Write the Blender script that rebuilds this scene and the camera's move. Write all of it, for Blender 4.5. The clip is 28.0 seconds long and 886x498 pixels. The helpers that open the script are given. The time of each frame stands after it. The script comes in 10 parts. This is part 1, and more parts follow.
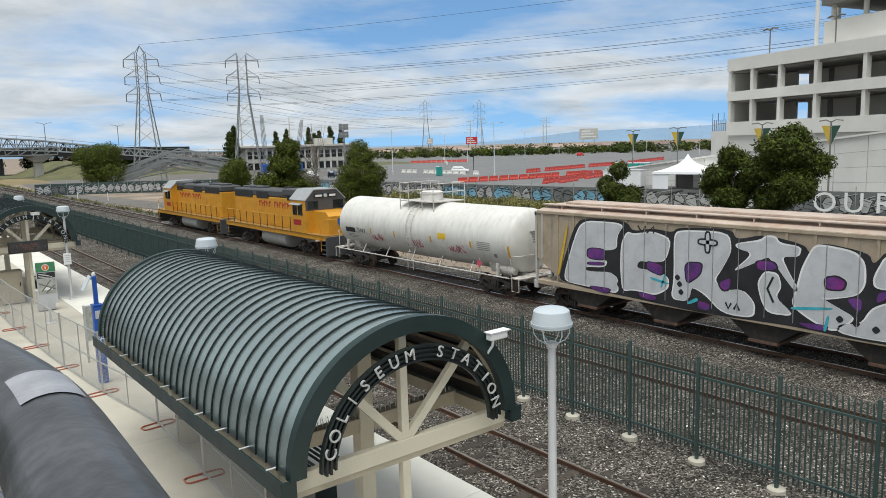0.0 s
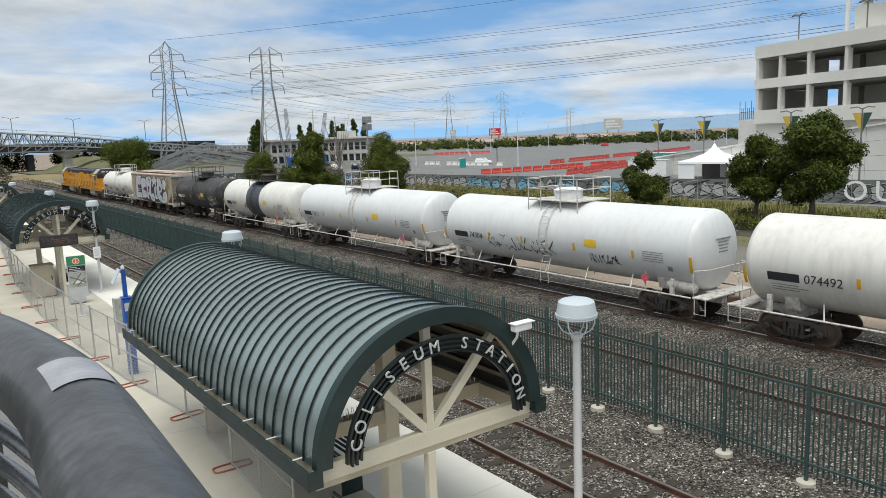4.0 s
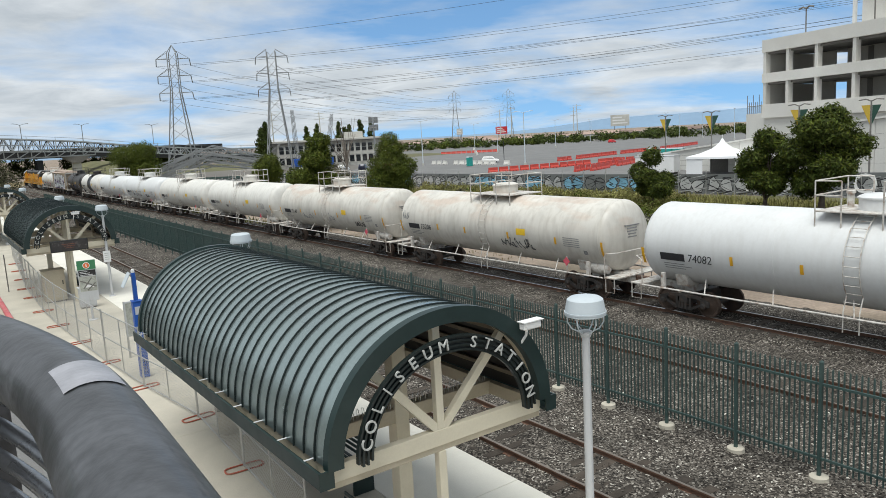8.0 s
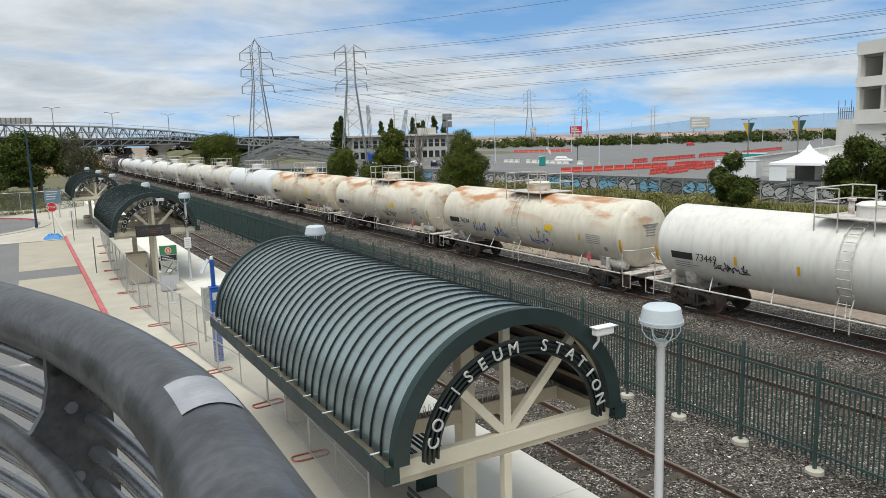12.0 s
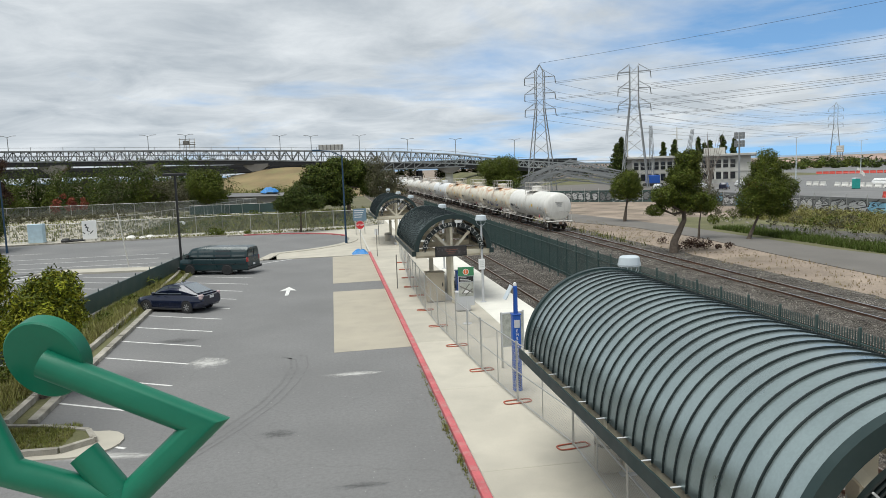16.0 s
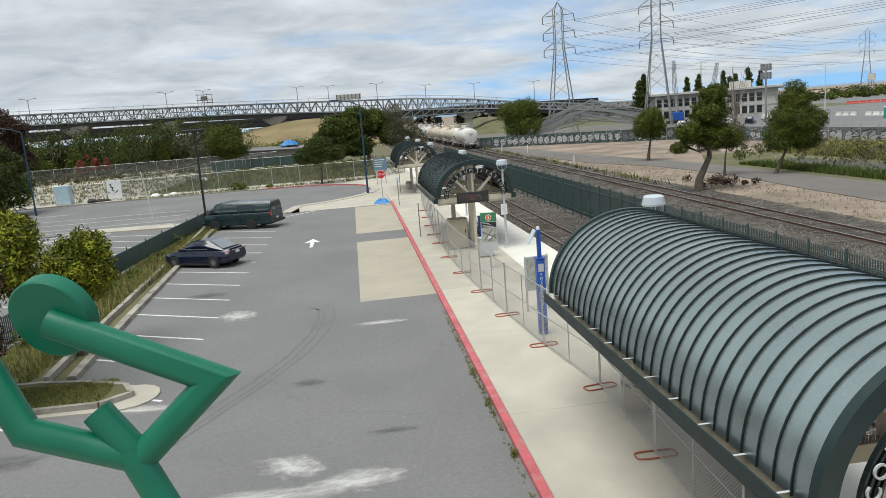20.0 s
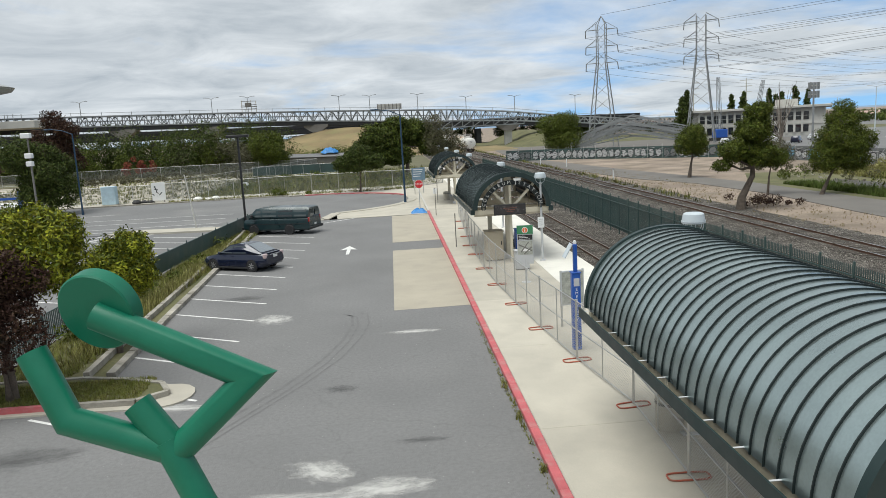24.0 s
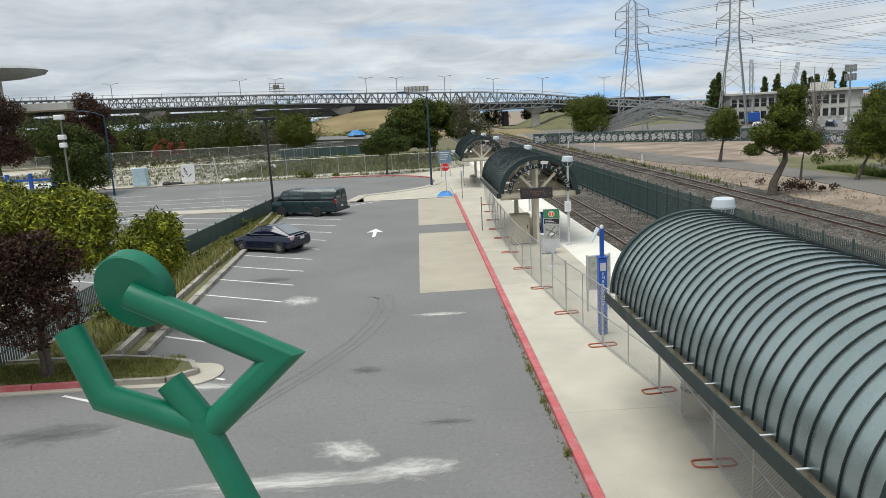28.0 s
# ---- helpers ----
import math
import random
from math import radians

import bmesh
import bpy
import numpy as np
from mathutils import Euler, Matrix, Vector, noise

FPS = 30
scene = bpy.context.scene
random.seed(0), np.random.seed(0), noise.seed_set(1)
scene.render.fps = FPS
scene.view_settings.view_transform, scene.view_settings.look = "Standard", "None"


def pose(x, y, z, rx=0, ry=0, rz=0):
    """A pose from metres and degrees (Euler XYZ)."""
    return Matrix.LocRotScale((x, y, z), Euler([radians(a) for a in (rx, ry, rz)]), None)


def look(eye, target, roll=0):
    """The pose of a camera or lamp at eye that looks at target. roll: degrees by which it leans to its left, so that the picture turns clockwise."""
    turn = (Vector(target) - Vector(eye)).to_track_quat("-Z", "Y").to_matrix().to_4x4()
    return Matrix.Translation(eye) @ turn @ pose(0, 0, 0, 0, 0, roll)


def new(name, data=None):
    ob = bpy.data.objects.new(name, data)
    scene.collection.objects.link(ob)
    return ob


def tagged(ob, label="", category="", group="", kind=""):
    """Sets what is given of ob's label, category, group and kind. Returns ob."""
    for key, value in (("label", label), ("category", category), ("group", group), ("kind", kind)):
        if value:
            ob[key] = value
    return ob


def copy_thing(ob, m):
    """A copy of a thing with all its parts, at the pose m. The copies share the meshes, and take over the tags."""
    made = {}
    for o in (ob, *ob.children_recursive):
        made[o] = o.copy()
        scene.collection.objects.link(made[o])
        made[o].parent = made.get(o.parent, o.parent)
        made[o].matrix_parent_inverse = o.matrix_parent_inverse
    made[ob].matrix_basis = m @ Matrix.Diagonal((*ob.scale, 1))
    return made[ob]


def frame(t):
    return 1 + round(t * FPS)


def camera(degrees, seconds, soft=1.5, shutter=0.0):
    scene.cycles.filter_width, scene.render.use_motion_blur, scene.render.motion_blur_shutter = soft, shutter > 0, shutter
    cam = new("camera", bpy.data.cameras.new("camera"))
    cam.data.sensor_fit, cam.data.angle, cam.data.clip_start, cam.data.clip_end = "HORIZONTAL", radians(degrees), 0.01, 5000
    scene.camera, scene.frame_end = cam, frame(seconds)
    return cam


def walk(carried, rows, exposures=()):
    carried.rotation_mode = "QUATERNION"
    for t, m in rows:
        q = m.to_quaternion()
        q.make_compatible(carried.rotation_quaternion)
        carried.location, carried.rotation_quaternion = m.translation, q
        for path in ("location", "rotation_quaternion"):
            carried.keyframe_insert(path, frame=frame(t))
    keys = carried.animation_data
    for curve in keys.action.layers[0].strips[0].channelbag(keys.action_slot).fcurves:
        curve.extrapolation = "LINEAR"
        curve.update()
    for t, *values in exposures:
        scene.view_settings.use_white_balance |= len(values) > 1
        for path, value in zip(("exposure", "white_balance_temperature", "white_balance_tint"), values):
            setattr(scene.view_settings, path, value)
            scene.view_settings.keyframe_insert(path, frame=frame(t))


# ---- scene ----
cam = camera(63.0, 28.0, soft=0.8)
PATH = [
    (0, (0.517, -1.977, 7.129), (1.733, -0.416, 6.843), -1.69),
    (0.5, (0.516, -1.972, 7.127), (1.702, -0.387, 6.845), -1.78),
    (1, (0.518, -1.968, 7.124), (1.693, -0.376, 6.837), -1.94),
    (1.5, (0.520, -1.971, 7.124), (1.690, -0.376, 6.832), -2.10),
    (2, (0.519, -1.974, 7.125), (1.687, -0.378, 6.830), -2.20),
    (2.5, (0.520, -1.966, 7.122), (1.688, -0.370, 6.824), -2.14),
    (3, (0.519, -1.973, 7.123), (1.686, -0.377, 6.820), -2.13),
    (3.5, (0.518, -1.971, 7.121), (1.685, -0.375, 6.816), -2.15),
    (5.5, (0.518, -1.972, 7.123), (1.656, -0.356, 6.817), -2.77),
    (6, (0.518, -1.972, 7.123), (1.655, -0.355, 6.818), -2.75),
    (6.5, (0.518, -1.968, 7.121), (1.657, -0.353, 6.815), -2.80),
    (7, (0.519, -1.972, 7.123), (1.659, -0.358, 6.815), -2.91),
    (7.5, (0.518, -1.973, 7.123), (1.659, -0.359, 6.815), -3.00),
    (8, (0.518, -1.981, 7.123), (1.661, -0.369, 6.816), -3.20),
    (8.5, (0.521, -1.973, 7.122), (1.665, -0.363, 6.814), -3.11),
    (9, (0.521, -1.972, 7.122), (1.668, -0.363, 6.812), -3.16),
    (9.5, (0.522, -1.973, 7.122), (1.670, -0.365, 6.811), -3.20),
    (10, (0.521, -1.976, 7.123), (1.668, -0.367, 6.812), -3.15),
    (10.5, (0.520, -1.978, 7.124), (1.663, -0.367, 6.811), -3.05),
    (11, (0.521, -1.975, 7.120), (1.647, -0.353, 6.804), -2.96),
    (11.5, (0.522, -1.961, 7.127), (1.594, -0.302, 6.812), -2.53),
    (12, (0.495, -1.880, 7.146), (1.479, -0.166, 6.840), -1.73),
    (12.5, (0.450, -1.620, 7.151), (1.334, 0.150, 6.861), -1.19),
    (13, (0.438, -1.330, 7.149), (1.190, 0.503, 6.879), -1.24),
    (13.5, (0.440, -1.042, 7.166), (0.991, 0.865, 6.919), -1.41),
    (15.5, (0.017, -0.143, 7.207), (0.301, 1.826, 7.002), -2.29),
    (16, (-0.030, -0.057, 7.219), (0.264, 1.909, 6.997), -2.17),
    (16.5, (-0.011, -0.030, 7.225), (0.268, 1.936, 6.985), -2.50),
    (17, (-0.014, -0.021, 7.214), (0.243, 1.945, 6.948), -3.11),
    (17.5, (-0.003, -0.010, 7.209), (0.257, 1.950, 6.909), -3.64),
    (18, (-0.000, -0.004, 7.203), (0.266, 1.951, 6.875), -3.71),
    (18.5, (-0.002, 0.004, 7.199), (0.261, 1.956, 6.855), -3.80),
    (19, (-0.003, 0.001, 7.201), (0.245, 1.953, 6.847), -4.12),
    (19.5, (0.001, -0.005, 7.204), (0.232, 1.949, 6.844), -4.47),
    (20, (0.001, 0.000, 7.202), (0.221, 1.955, 6.839), -4.53),
    (20.5, (0.001, -0.003, 7.199), (0.215, 1.951, 6.831), -4.15),
    (21, (0.000, -0.001, 7.198), (0.210, 1.954, 6.832), -3.47),
    (21.5, (-0.002, -0.004, 7.198), (0.195, 1.954, 6.846), -2.84),
    (23.5, (-0.006, -0.011, 7.197), (0.130, 1.958, 6.873), -2.88),
    (24, (-0.002, -0.015, 7.198), (0.123, 1.954, 6.871), -3.16),
    (24.5, (-0.002, -0.013, 7.199), (0.119, 1.955, 6.863), -3.14),
    (25, (-0.002, -0.014, 7.201), (0.123, 1.950, 6.846), -2.81),
    (25.5, (-0.003, -0.013, 7.200), (0.128, 1.946, 6.822), -2.55),
    (26, (-0.004, -0.008, 7.198), (0.124, 1.948, 6.801), -2.45),
    (26.5, (-0.003, -0.013, 7.198), (0.109, 1.942, 6.791), -2.53),
    (27, (-0.002, -0.013, 7.199), (0.087, 1.943, 6.791), -2.78),
    (27.5, (-0.002, -0.019, 7.201), (0.063, 1.941, 6.807), -2.90),
    (28, (-0.005, -0.022, 7.201), (0.046, 1.943, 6.832), -3.03),
]
walk(cam, [(t, look(eye, target, roll)) for t, eye, target, roll in PATH])

# ---- light ----
SUN_EL, SUN_AZ = 70.0, 235.0
world = bpy.data.worlds.new("world")
scene.world = world
world.use_nodes = True
wn, wl = world.node_tree.nodes, world.node_tree.links
wn.clear()


def wnode(kind, **sets):
    n = wn.new(kind)
    for k, v in sets.items():
        n.inputs[k].default_value = v
    return n


def wmath(op, a, b=None):
    n = wn.new("ShaderNodeMath")
    n.operation = op
    for i, v in enumerate((a, b)):
        if v is None:
            continue
        if isinstance(v, (int, float)):
            n.inputs[i].default_value = v
        else:
            wl.new(v, n.inputs[i])
    return n.outputs[0]


sky = wn.new("ShaderNodeTexSky")
sky.sky_type, sky.sun_disc = "NISHITA", False
sky.sun_elevation, sky.sun_rotation = radians(SUN_EL), radians(SUN_AZ)
sky.air_density, sky.dust_density, sky.ozone_density = 1.0, 0.3, 2.5
co = wn.new("ShaderNodeTexCoord")
sep = wn.new("ShaderNodeSeparateXYZ")
wl.new(co.outputs["Generated"], sep.inputs[0])
lift = wn.new("ShaderNodeCombineXYZ")
wl.new(sep.outputs[0], lift.inputs[0]), wl.new(sep.outputs[1], lift.inputs[1])
wl.new(wmath("ADD", wmath("MAXIMUM", sep.outputs[2], 0.0), 0.20), lift.inputs[2])
nrm = wn.new("ShaderNodeVectorMath")
nrm.operation = "NORMALIZE"
wl.new(lift.outputs[0], nrm.inputs[0])
wl.new(nrm.outputs[0], sky.inputs["Vector"])
up = wmath("MAXIMUM", sep.outputs[2], 0.0)
den = wmath("ADD", up, 0.13)
cx, cy = wmath("DIVIDE", sep.outputs[0], den), wmath("DIVIDE", sep.outputs[1], den)
comb = wn.new("ShaderNodeCombineXYZ")
wl.new(cx, comb.inputs[0]), wl.new(cy, comb.inputs[1])
big = wnode("ShaderNodeTexNoise", Scale=0.55, Detail=7.0, Roughness=0.56, Distortion=0.3)
fine = wnode("ShaderNodeTexNoise", Scale=1.7, Detail=8.0, Roughness=0.6, Distortion=0.5)
for n in (big, fine):
    wl.new(comb.outputs[0], n.inputs["Vector"])
# thicker towards the west, thin and broken to the north-east
west = wmath("MULTIPLY", sep.outputs[0], -0.13)
cover = wmath("ADD", big.outputs[0], west)
cover = wmath("ADD", cover, wmath("MULTIPLY", up, 0.34))
ramp = wn.new("ShaderNodeValToRGB")
ramp.color_ramp.elements[0].position, ramp.color_ramp.elements[1].position = 0.33, 0.52
wl.new(cover, ramp.inputs[0])
tone = wn.new("ShaderNodeValToRGB")
tone.color_ramp.elements[0].position, tone.color_ramp.elements[0].color = 0.30, (0.925, 0.96, 0.97, 1)
tone.color_ramp.elements[1].position, tone.color_ramp.elements[1].color = 0.69, (0.415, 0.465, 0.505, 1)
wl.new(wmath("ADD", wmath("MULTIPLY", fine.outputs[0], 0.6), wmath("MULTIPLY", cover, 0.4)), tone.inputs[0])
skyb = wn.new("ShaderNodeBackground")
skyb.inputs[1].default_value = 0.17
tint = wn.new("ShaderNodeMix")
tint.data_type, tint.blend_type = "RGBA", "MULTIPLY"
tint.inputs[0].default_value = 1.0
wl.new(sky.outputs[0], tint.inputs[6])
tint.inputs[7].default_value = (0.80, 0.99, 1.02, 1)
wl.new(tint.outputs[2], skyb.inputs[0])
cloudb = wn.new("ShaderNodeBackground")
cloudb.inputs[1].default_value = 1.0
wl.new(tone.outputs[0], cloudb.inputs[0])
mixs = wn.new("ShaderNodeMixShader")
wl.new(wmath("MULTIPLY", ramp.outputs[0], 0.94), mixs.inputs[0])
wl.new(skyb.outputs[0], mixs.inputs[1]), wl.new(cloudb.outputs[0], mixs.inputs[2])
wl.new(mixs.outputs[0], wn.new("ShaderNodeOutputWorld").inputs[0])

sun = new("sun", bpy.data.lights.new("sun", "SUN"))
sun.data.energy, sun.data.angle, sun.data.color = 3.3, radians(44), (0.98, 0.98, 0.93)
az, el = radians(SUN_AZ), radians(SUN_EL)
sun_from = Vector((math.sin(az) * math.cos(el), math.cos(az) * math.cos(el), math.sin(el)))
sun.matrix_world = look(sun_from * 100, (0, 0, 0))
scene.view_settings.exposure = 0.0

# ---- materials ----
MATS = {}


def mat(name, col, rough=0.7, metal=0.0, var=0.12, scale=1.2, grain=30.0, bump=0.15, stain=None, stain_amt=0.0, obj_var=0.0, coat=0.0, isl=0.0, spec=0.5):
    """A procedural surface: grain and stains at two scales, in metres."""
    m = bpy.data.materials.new(name)
    m.use_nodes = True
    nt = m.node_tree
    N, L = nt.nodes, nt.links
    b = N["Principled BSDF"]
    b.inputs["Roughness"].default_value, b.inputs["Metallic"].default_value = rough, metal
    b.inputs["Coat Weight"].default_value = coat
    b.inputs["Specular IOR Level"].default_value = spec
    tc = N.new("ShaderNodeTexCoord")

    def noise_(s, detail=4.0):
        n = N.new("ShaderNodeTexNoise")
        n.inputs["Scale"].default_value, n.inputs["Detail"].default_value = s, detail
        L.new(tc.outputs["Object"], n.inputs["Vector"])
        return n.outputs["Fac"]

    def mix_(fac, a, bb, mode="MIX"):
        n = N.new("ShaderNodeMix")
        n.data_type, n.blend_type = "RGBA", mode
        for sock, v in ((n.inputs[0], fac), (n.inputs[6], a), (n.inputs[7], bb)):
            if hasattr(v, "links"):
                L.new(v, sock)
            else:
                sock.default_value = v
        return n.outputs[2]

    def rng_(v, lo, hi, a, bb):
        n = N.new("ShaderNodeMapRange")
        for i, x in enumerate((lo, hi, a, bb)):
            n.inputs[i + 1].default_value = x
        L.new(v, n.inputs[0])
        return n.outputs[0]

    c = (*col, 1)
    dark, light = tuple(x * (1 - var) for x in col) + (1,), tuple(min(1, x * (1 + var)) for x in col) + (1,)
    lo, hi = noise_(scale, 5.0), noise_(grain, 3.0)
    out = mix_(rng_(lo, 0.3, 0.7, 0, 1), dark, light)
    g = tuple(1 - 0.8 * var for _ in range(3)) + (1,)
    out = mix_(rng_(hi, 0.35, 0.65, 0.0, 1.0), out, mix_(1.0, out, g, "MULTIPLY"))
    if stain:
        out = mix_(rng_(noise_(scale * 1.7, 7.0), 0.55 - 0.1 * stain_amt, 0.72, 0, stain_amt), out, (*stain, 1))
    if obj_var:
        oi = N.new("ShaderNodeObjectInfo")
        hsv = N.new("ShaderNodeHueSaturation")
        L.new(rng_(oi.outputs["Random"], 0, 1, 1 - obj_var, 1 + obj_var), hsv.inputs["Value"])
        L.new(out, hsv.inputs["Color"])
        out = hsv.outputs[0]
    if isl:
        gi = N.new("ShaderNodeNewGeometry")
        hsv = N.new("ShaderNodeHueSaturation")
        L.new(rng_(gi.outputs["Random Per Island"], 0, 1, 1 - isl, 1 + isl), hsv.inputs["Value"])
        L.new(rng_(gi.outputs["Random Per Island"], 0, 1, 0.485, 0.515), hsv.inputs["Hue"])
        L.new(out, hsv.inputs["Color"])
        out = hsv.outputs[0]
    L.new(out, b.inputs["Base Color"])
    if bump:
        bp = N.new("ShaderNodeBump")
        bp.inputs["Strength"].default_value, bp.inputs["Distance"].default_value = bump, 0.02
        L.new(hi, bp.inputs["Height"])
        L.new(bp.outputs[0], b.inputs["Normal"])
    if rough < 0.9:
        L.new(rng_(lo, 0.3, 0.7, max(0.02, rough - 0.08), min(1, rough + 0.08)), b.inputs["Roughness"])
    MATS[name] = m
    return m


asphalt = mat("asphalt", (0.195, 0.193, 0.190), 0.92, var=0.11, scale=0.22, grain=45, bump=0.5, stain=(0.235, 0.23, 0.22), stain_amt=0.2)
asphalt_old = mat("asphalt_old", (0.185, 0.184, 0.182), 0.92, var=0.11, scale=0.1, grain=40, bump=0.2, stain=(0.30, 0.29, 0.27), stain_amt=0.4)
asphalt_path = mat("asphalt_path", (0.155, 0.143, 0.128), 0.95, var=0.12, scale=0.3, grain=40, bump=0.2)
concrete = mat("concrete", (0.48, 0.445, 0.37), 0.85, var=0.10, scale=0.5, grain=45, bump=0.15, stain=(0.35, 0.325, 0.275), stain_amt=0.45, obj_var=0.06)
concrete_white = mat("concrete_white", (0.70, 0.68, 0.61), 0.8, var=0.06, scale=0.6, grain=45, bump=0.1, stain=(0.52, 0.49, 0.42), stain_amt=0.3, obj_var=0.03)
concrete_pad = mat("concrete_pad", (0.40, 0.36, 0.285), 0.88, var=0.08, scale=0.5, grain=45, bump=0.12, stain=(0.28, 0.26, 0.22), stain_amt=0.35)
concrete_wall = mat("concrete_wall", (0.56, 0.545, 0.50), 0.85, var=0.10, scale=0.15, grain=8, bump=0.08, stain=(0.36, 0.34, 0.30), stain_amt=0.4, obj_var=0.04)
concrete_pale = mat("concrete_pale", (0.74, 0.725, 0.68), 0.8, var=0.08, scale=0.15, grain=8, bump=0.08, stain=(0.56, 0.54, 0.49), stain_amt=0.4, obj_var=0.04)
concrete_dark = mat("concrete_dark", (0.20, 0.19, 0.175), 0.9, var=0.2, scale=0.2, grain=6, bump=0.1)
kerb_red = mat("kerb_red", (0.50, 0.115, 0.125), 0.7, var=0.14, scale=2.0, grain=40, bump=0.15, stain=(0.40, 0.30, 0.27), stain_amt=0.45)
kerb_grey = mat("kerb_grey", (0.36, 0.335, 0.285), 0.9, var=0.2, scale=1.5, grain=40, bump=0.3, stain=(0.17, 0.155, 0.12), stain_amt=0.8, obj_var=0.12)
dirt = mat("dirt", (0.32, 0.258, 0.205), 0.97, var=0.30, scale=0.15, grain=7, bump=0.6, stain=(0.125, 0.106, 0.075), stain_amt=0.7, spec=0.2)
earth_grass = mat("earth_grass", (0.14, 0.135, 0.062), 0.97, var=0.3, scale=0.2, grain=9, bump=0.6, stain=(0.085, 0.095, 0.035), stain_amt=0.7)
dry_grass = mat("dry_grass", (0.245, 0.185, 0.092), 0.97, var=0.25, scale=0.1, grain=5, bump=0.5, stain=(0.20, 0.19, 0.08), stain_amt=0.6)
paint_white = mat("paint_white", (0.72, 0.71, 0.68), 0.75, var=0.08, scale=3, grain=60, bump=0.1, stain=(0.30, 0.30, 0.29), stain_amt=0.55)
rail_steel = mat("rail_steel", (0.17, 0.095, 0.065), 0.7, 0.25, var=0.25, scale=2, grain=30, bump=0.2)
rail_head = mat("rail_head", (0.34, 0.29, 0.25), 0.45, 0.85, var=0.12, scale=2, grain=30, bump=0.05)
rail_shine = mat("rail_shine", (0.62, 0.60, 0.57), 0.3, 0.95, var=0.06, scale=2, grain=30, bump=0.03)
tie_wood = mat("tie_wood", (0.06, 0.048, 0.038), 0.95, var=0.3, scale=2.5, grain=25, bump=0.5, obj_var=0.3)
green_metal = mat("green_metal", (0.415, 0.495, 0.485), 0.31, 0.88, var=0.10, scale=0.8, grain=25, bump=0.02, stain=(0.46, 0.53, 0.52), stain_amt=0.3, spec=0.6)
green_rib = mat("green_rib", (0.010, 0.017, 0.017), 0.4, 0.0, var=0.15, scale=2, grain=25, bump=0.03)
green_dark = mat("green_dark", (0.011, 0.028, 0.027), 0.45, 0.0, var=0.12, scale=1.5, grain=25, bump=0.03, stain=(0.035, 0.055, 0.054), stain_amt=0.3)
fence_green = mat("fence_green", (0.040, 0.074, 0.069), 0.5, 0.0, var=0.15, scale=1.0, grain=25, bump=0.03, stain=(0.09, 0.12, 0.11), stain_amt=0.35)
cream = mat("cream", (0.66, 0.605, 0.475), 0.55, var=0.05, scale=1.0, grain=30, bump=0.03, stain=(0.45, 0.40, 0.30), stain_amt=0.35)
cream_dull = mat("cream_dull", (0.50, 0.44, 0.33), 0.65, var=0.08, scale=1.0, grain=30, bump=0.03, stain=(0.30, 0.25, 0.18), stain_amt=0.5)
grey_paint = mat("grey_paint", (0.55, 0.56, 0.57), 0.45, 0.1, var=0.05, scale=1.5, grain=40, bump=0.02)
lamp_white = mat("lamp_white", (0.52, 0.575, 0.61), 0.4, var=0.04, scale=2, grain=30, bump=0.02)
galv = mat("galv", (0.50, 0.50, 0.48), 0.45, 0.7, var=0.12, scale=3, grain=40, bump=0.03)
foot_red = mat("foot_red", (0.42, 0.105, 0.06), 0.6, var=0.2, scale=4, grain=40, bump=0.1, stain=(0.30, 0.20, 0.14), stain_amt=0.5)
black = mat("black", (0.02, 0.02, 0.021), 0.6, var=0.2, scale=3, grain=30, bump=0.05)
rubber = mat("rubber", (0.025, 0.025, 0.026), 0.85, var=0.2, scale=6, grain=60, bump=0.1)
white_plain = mat("white_plain", (0.78, 0.78, 0.77), 0.5, var=0.03, scale=2, grain=30, bump=0.02)
blue_paint = mat("blue_paint", (0.018, 0.10, 0.43), 0.4, var=0.08, scale=2, grain=30, bump=0.02)
letter_grey = mat("letter_grey", (0.48, 0.49, 0.47), 0.5, var=0.04, scale=5, grain=50, bump=0.02)
sign_green = mat("sign_green", (0.05, 0.22, 0.10), 0.5, var=0.06, scale=4, grain=40, bump=0.02)
orange = mat("orange", (0.75, 0.16, 0.03), 0.5, var=0.06, scale=4, grain=40, bump=0.02)
red_sign = mat("red_sign", (0.60, 0.03, 0.035), 0.45, var=0.06, scale=4, grain=40, bump=0.02)


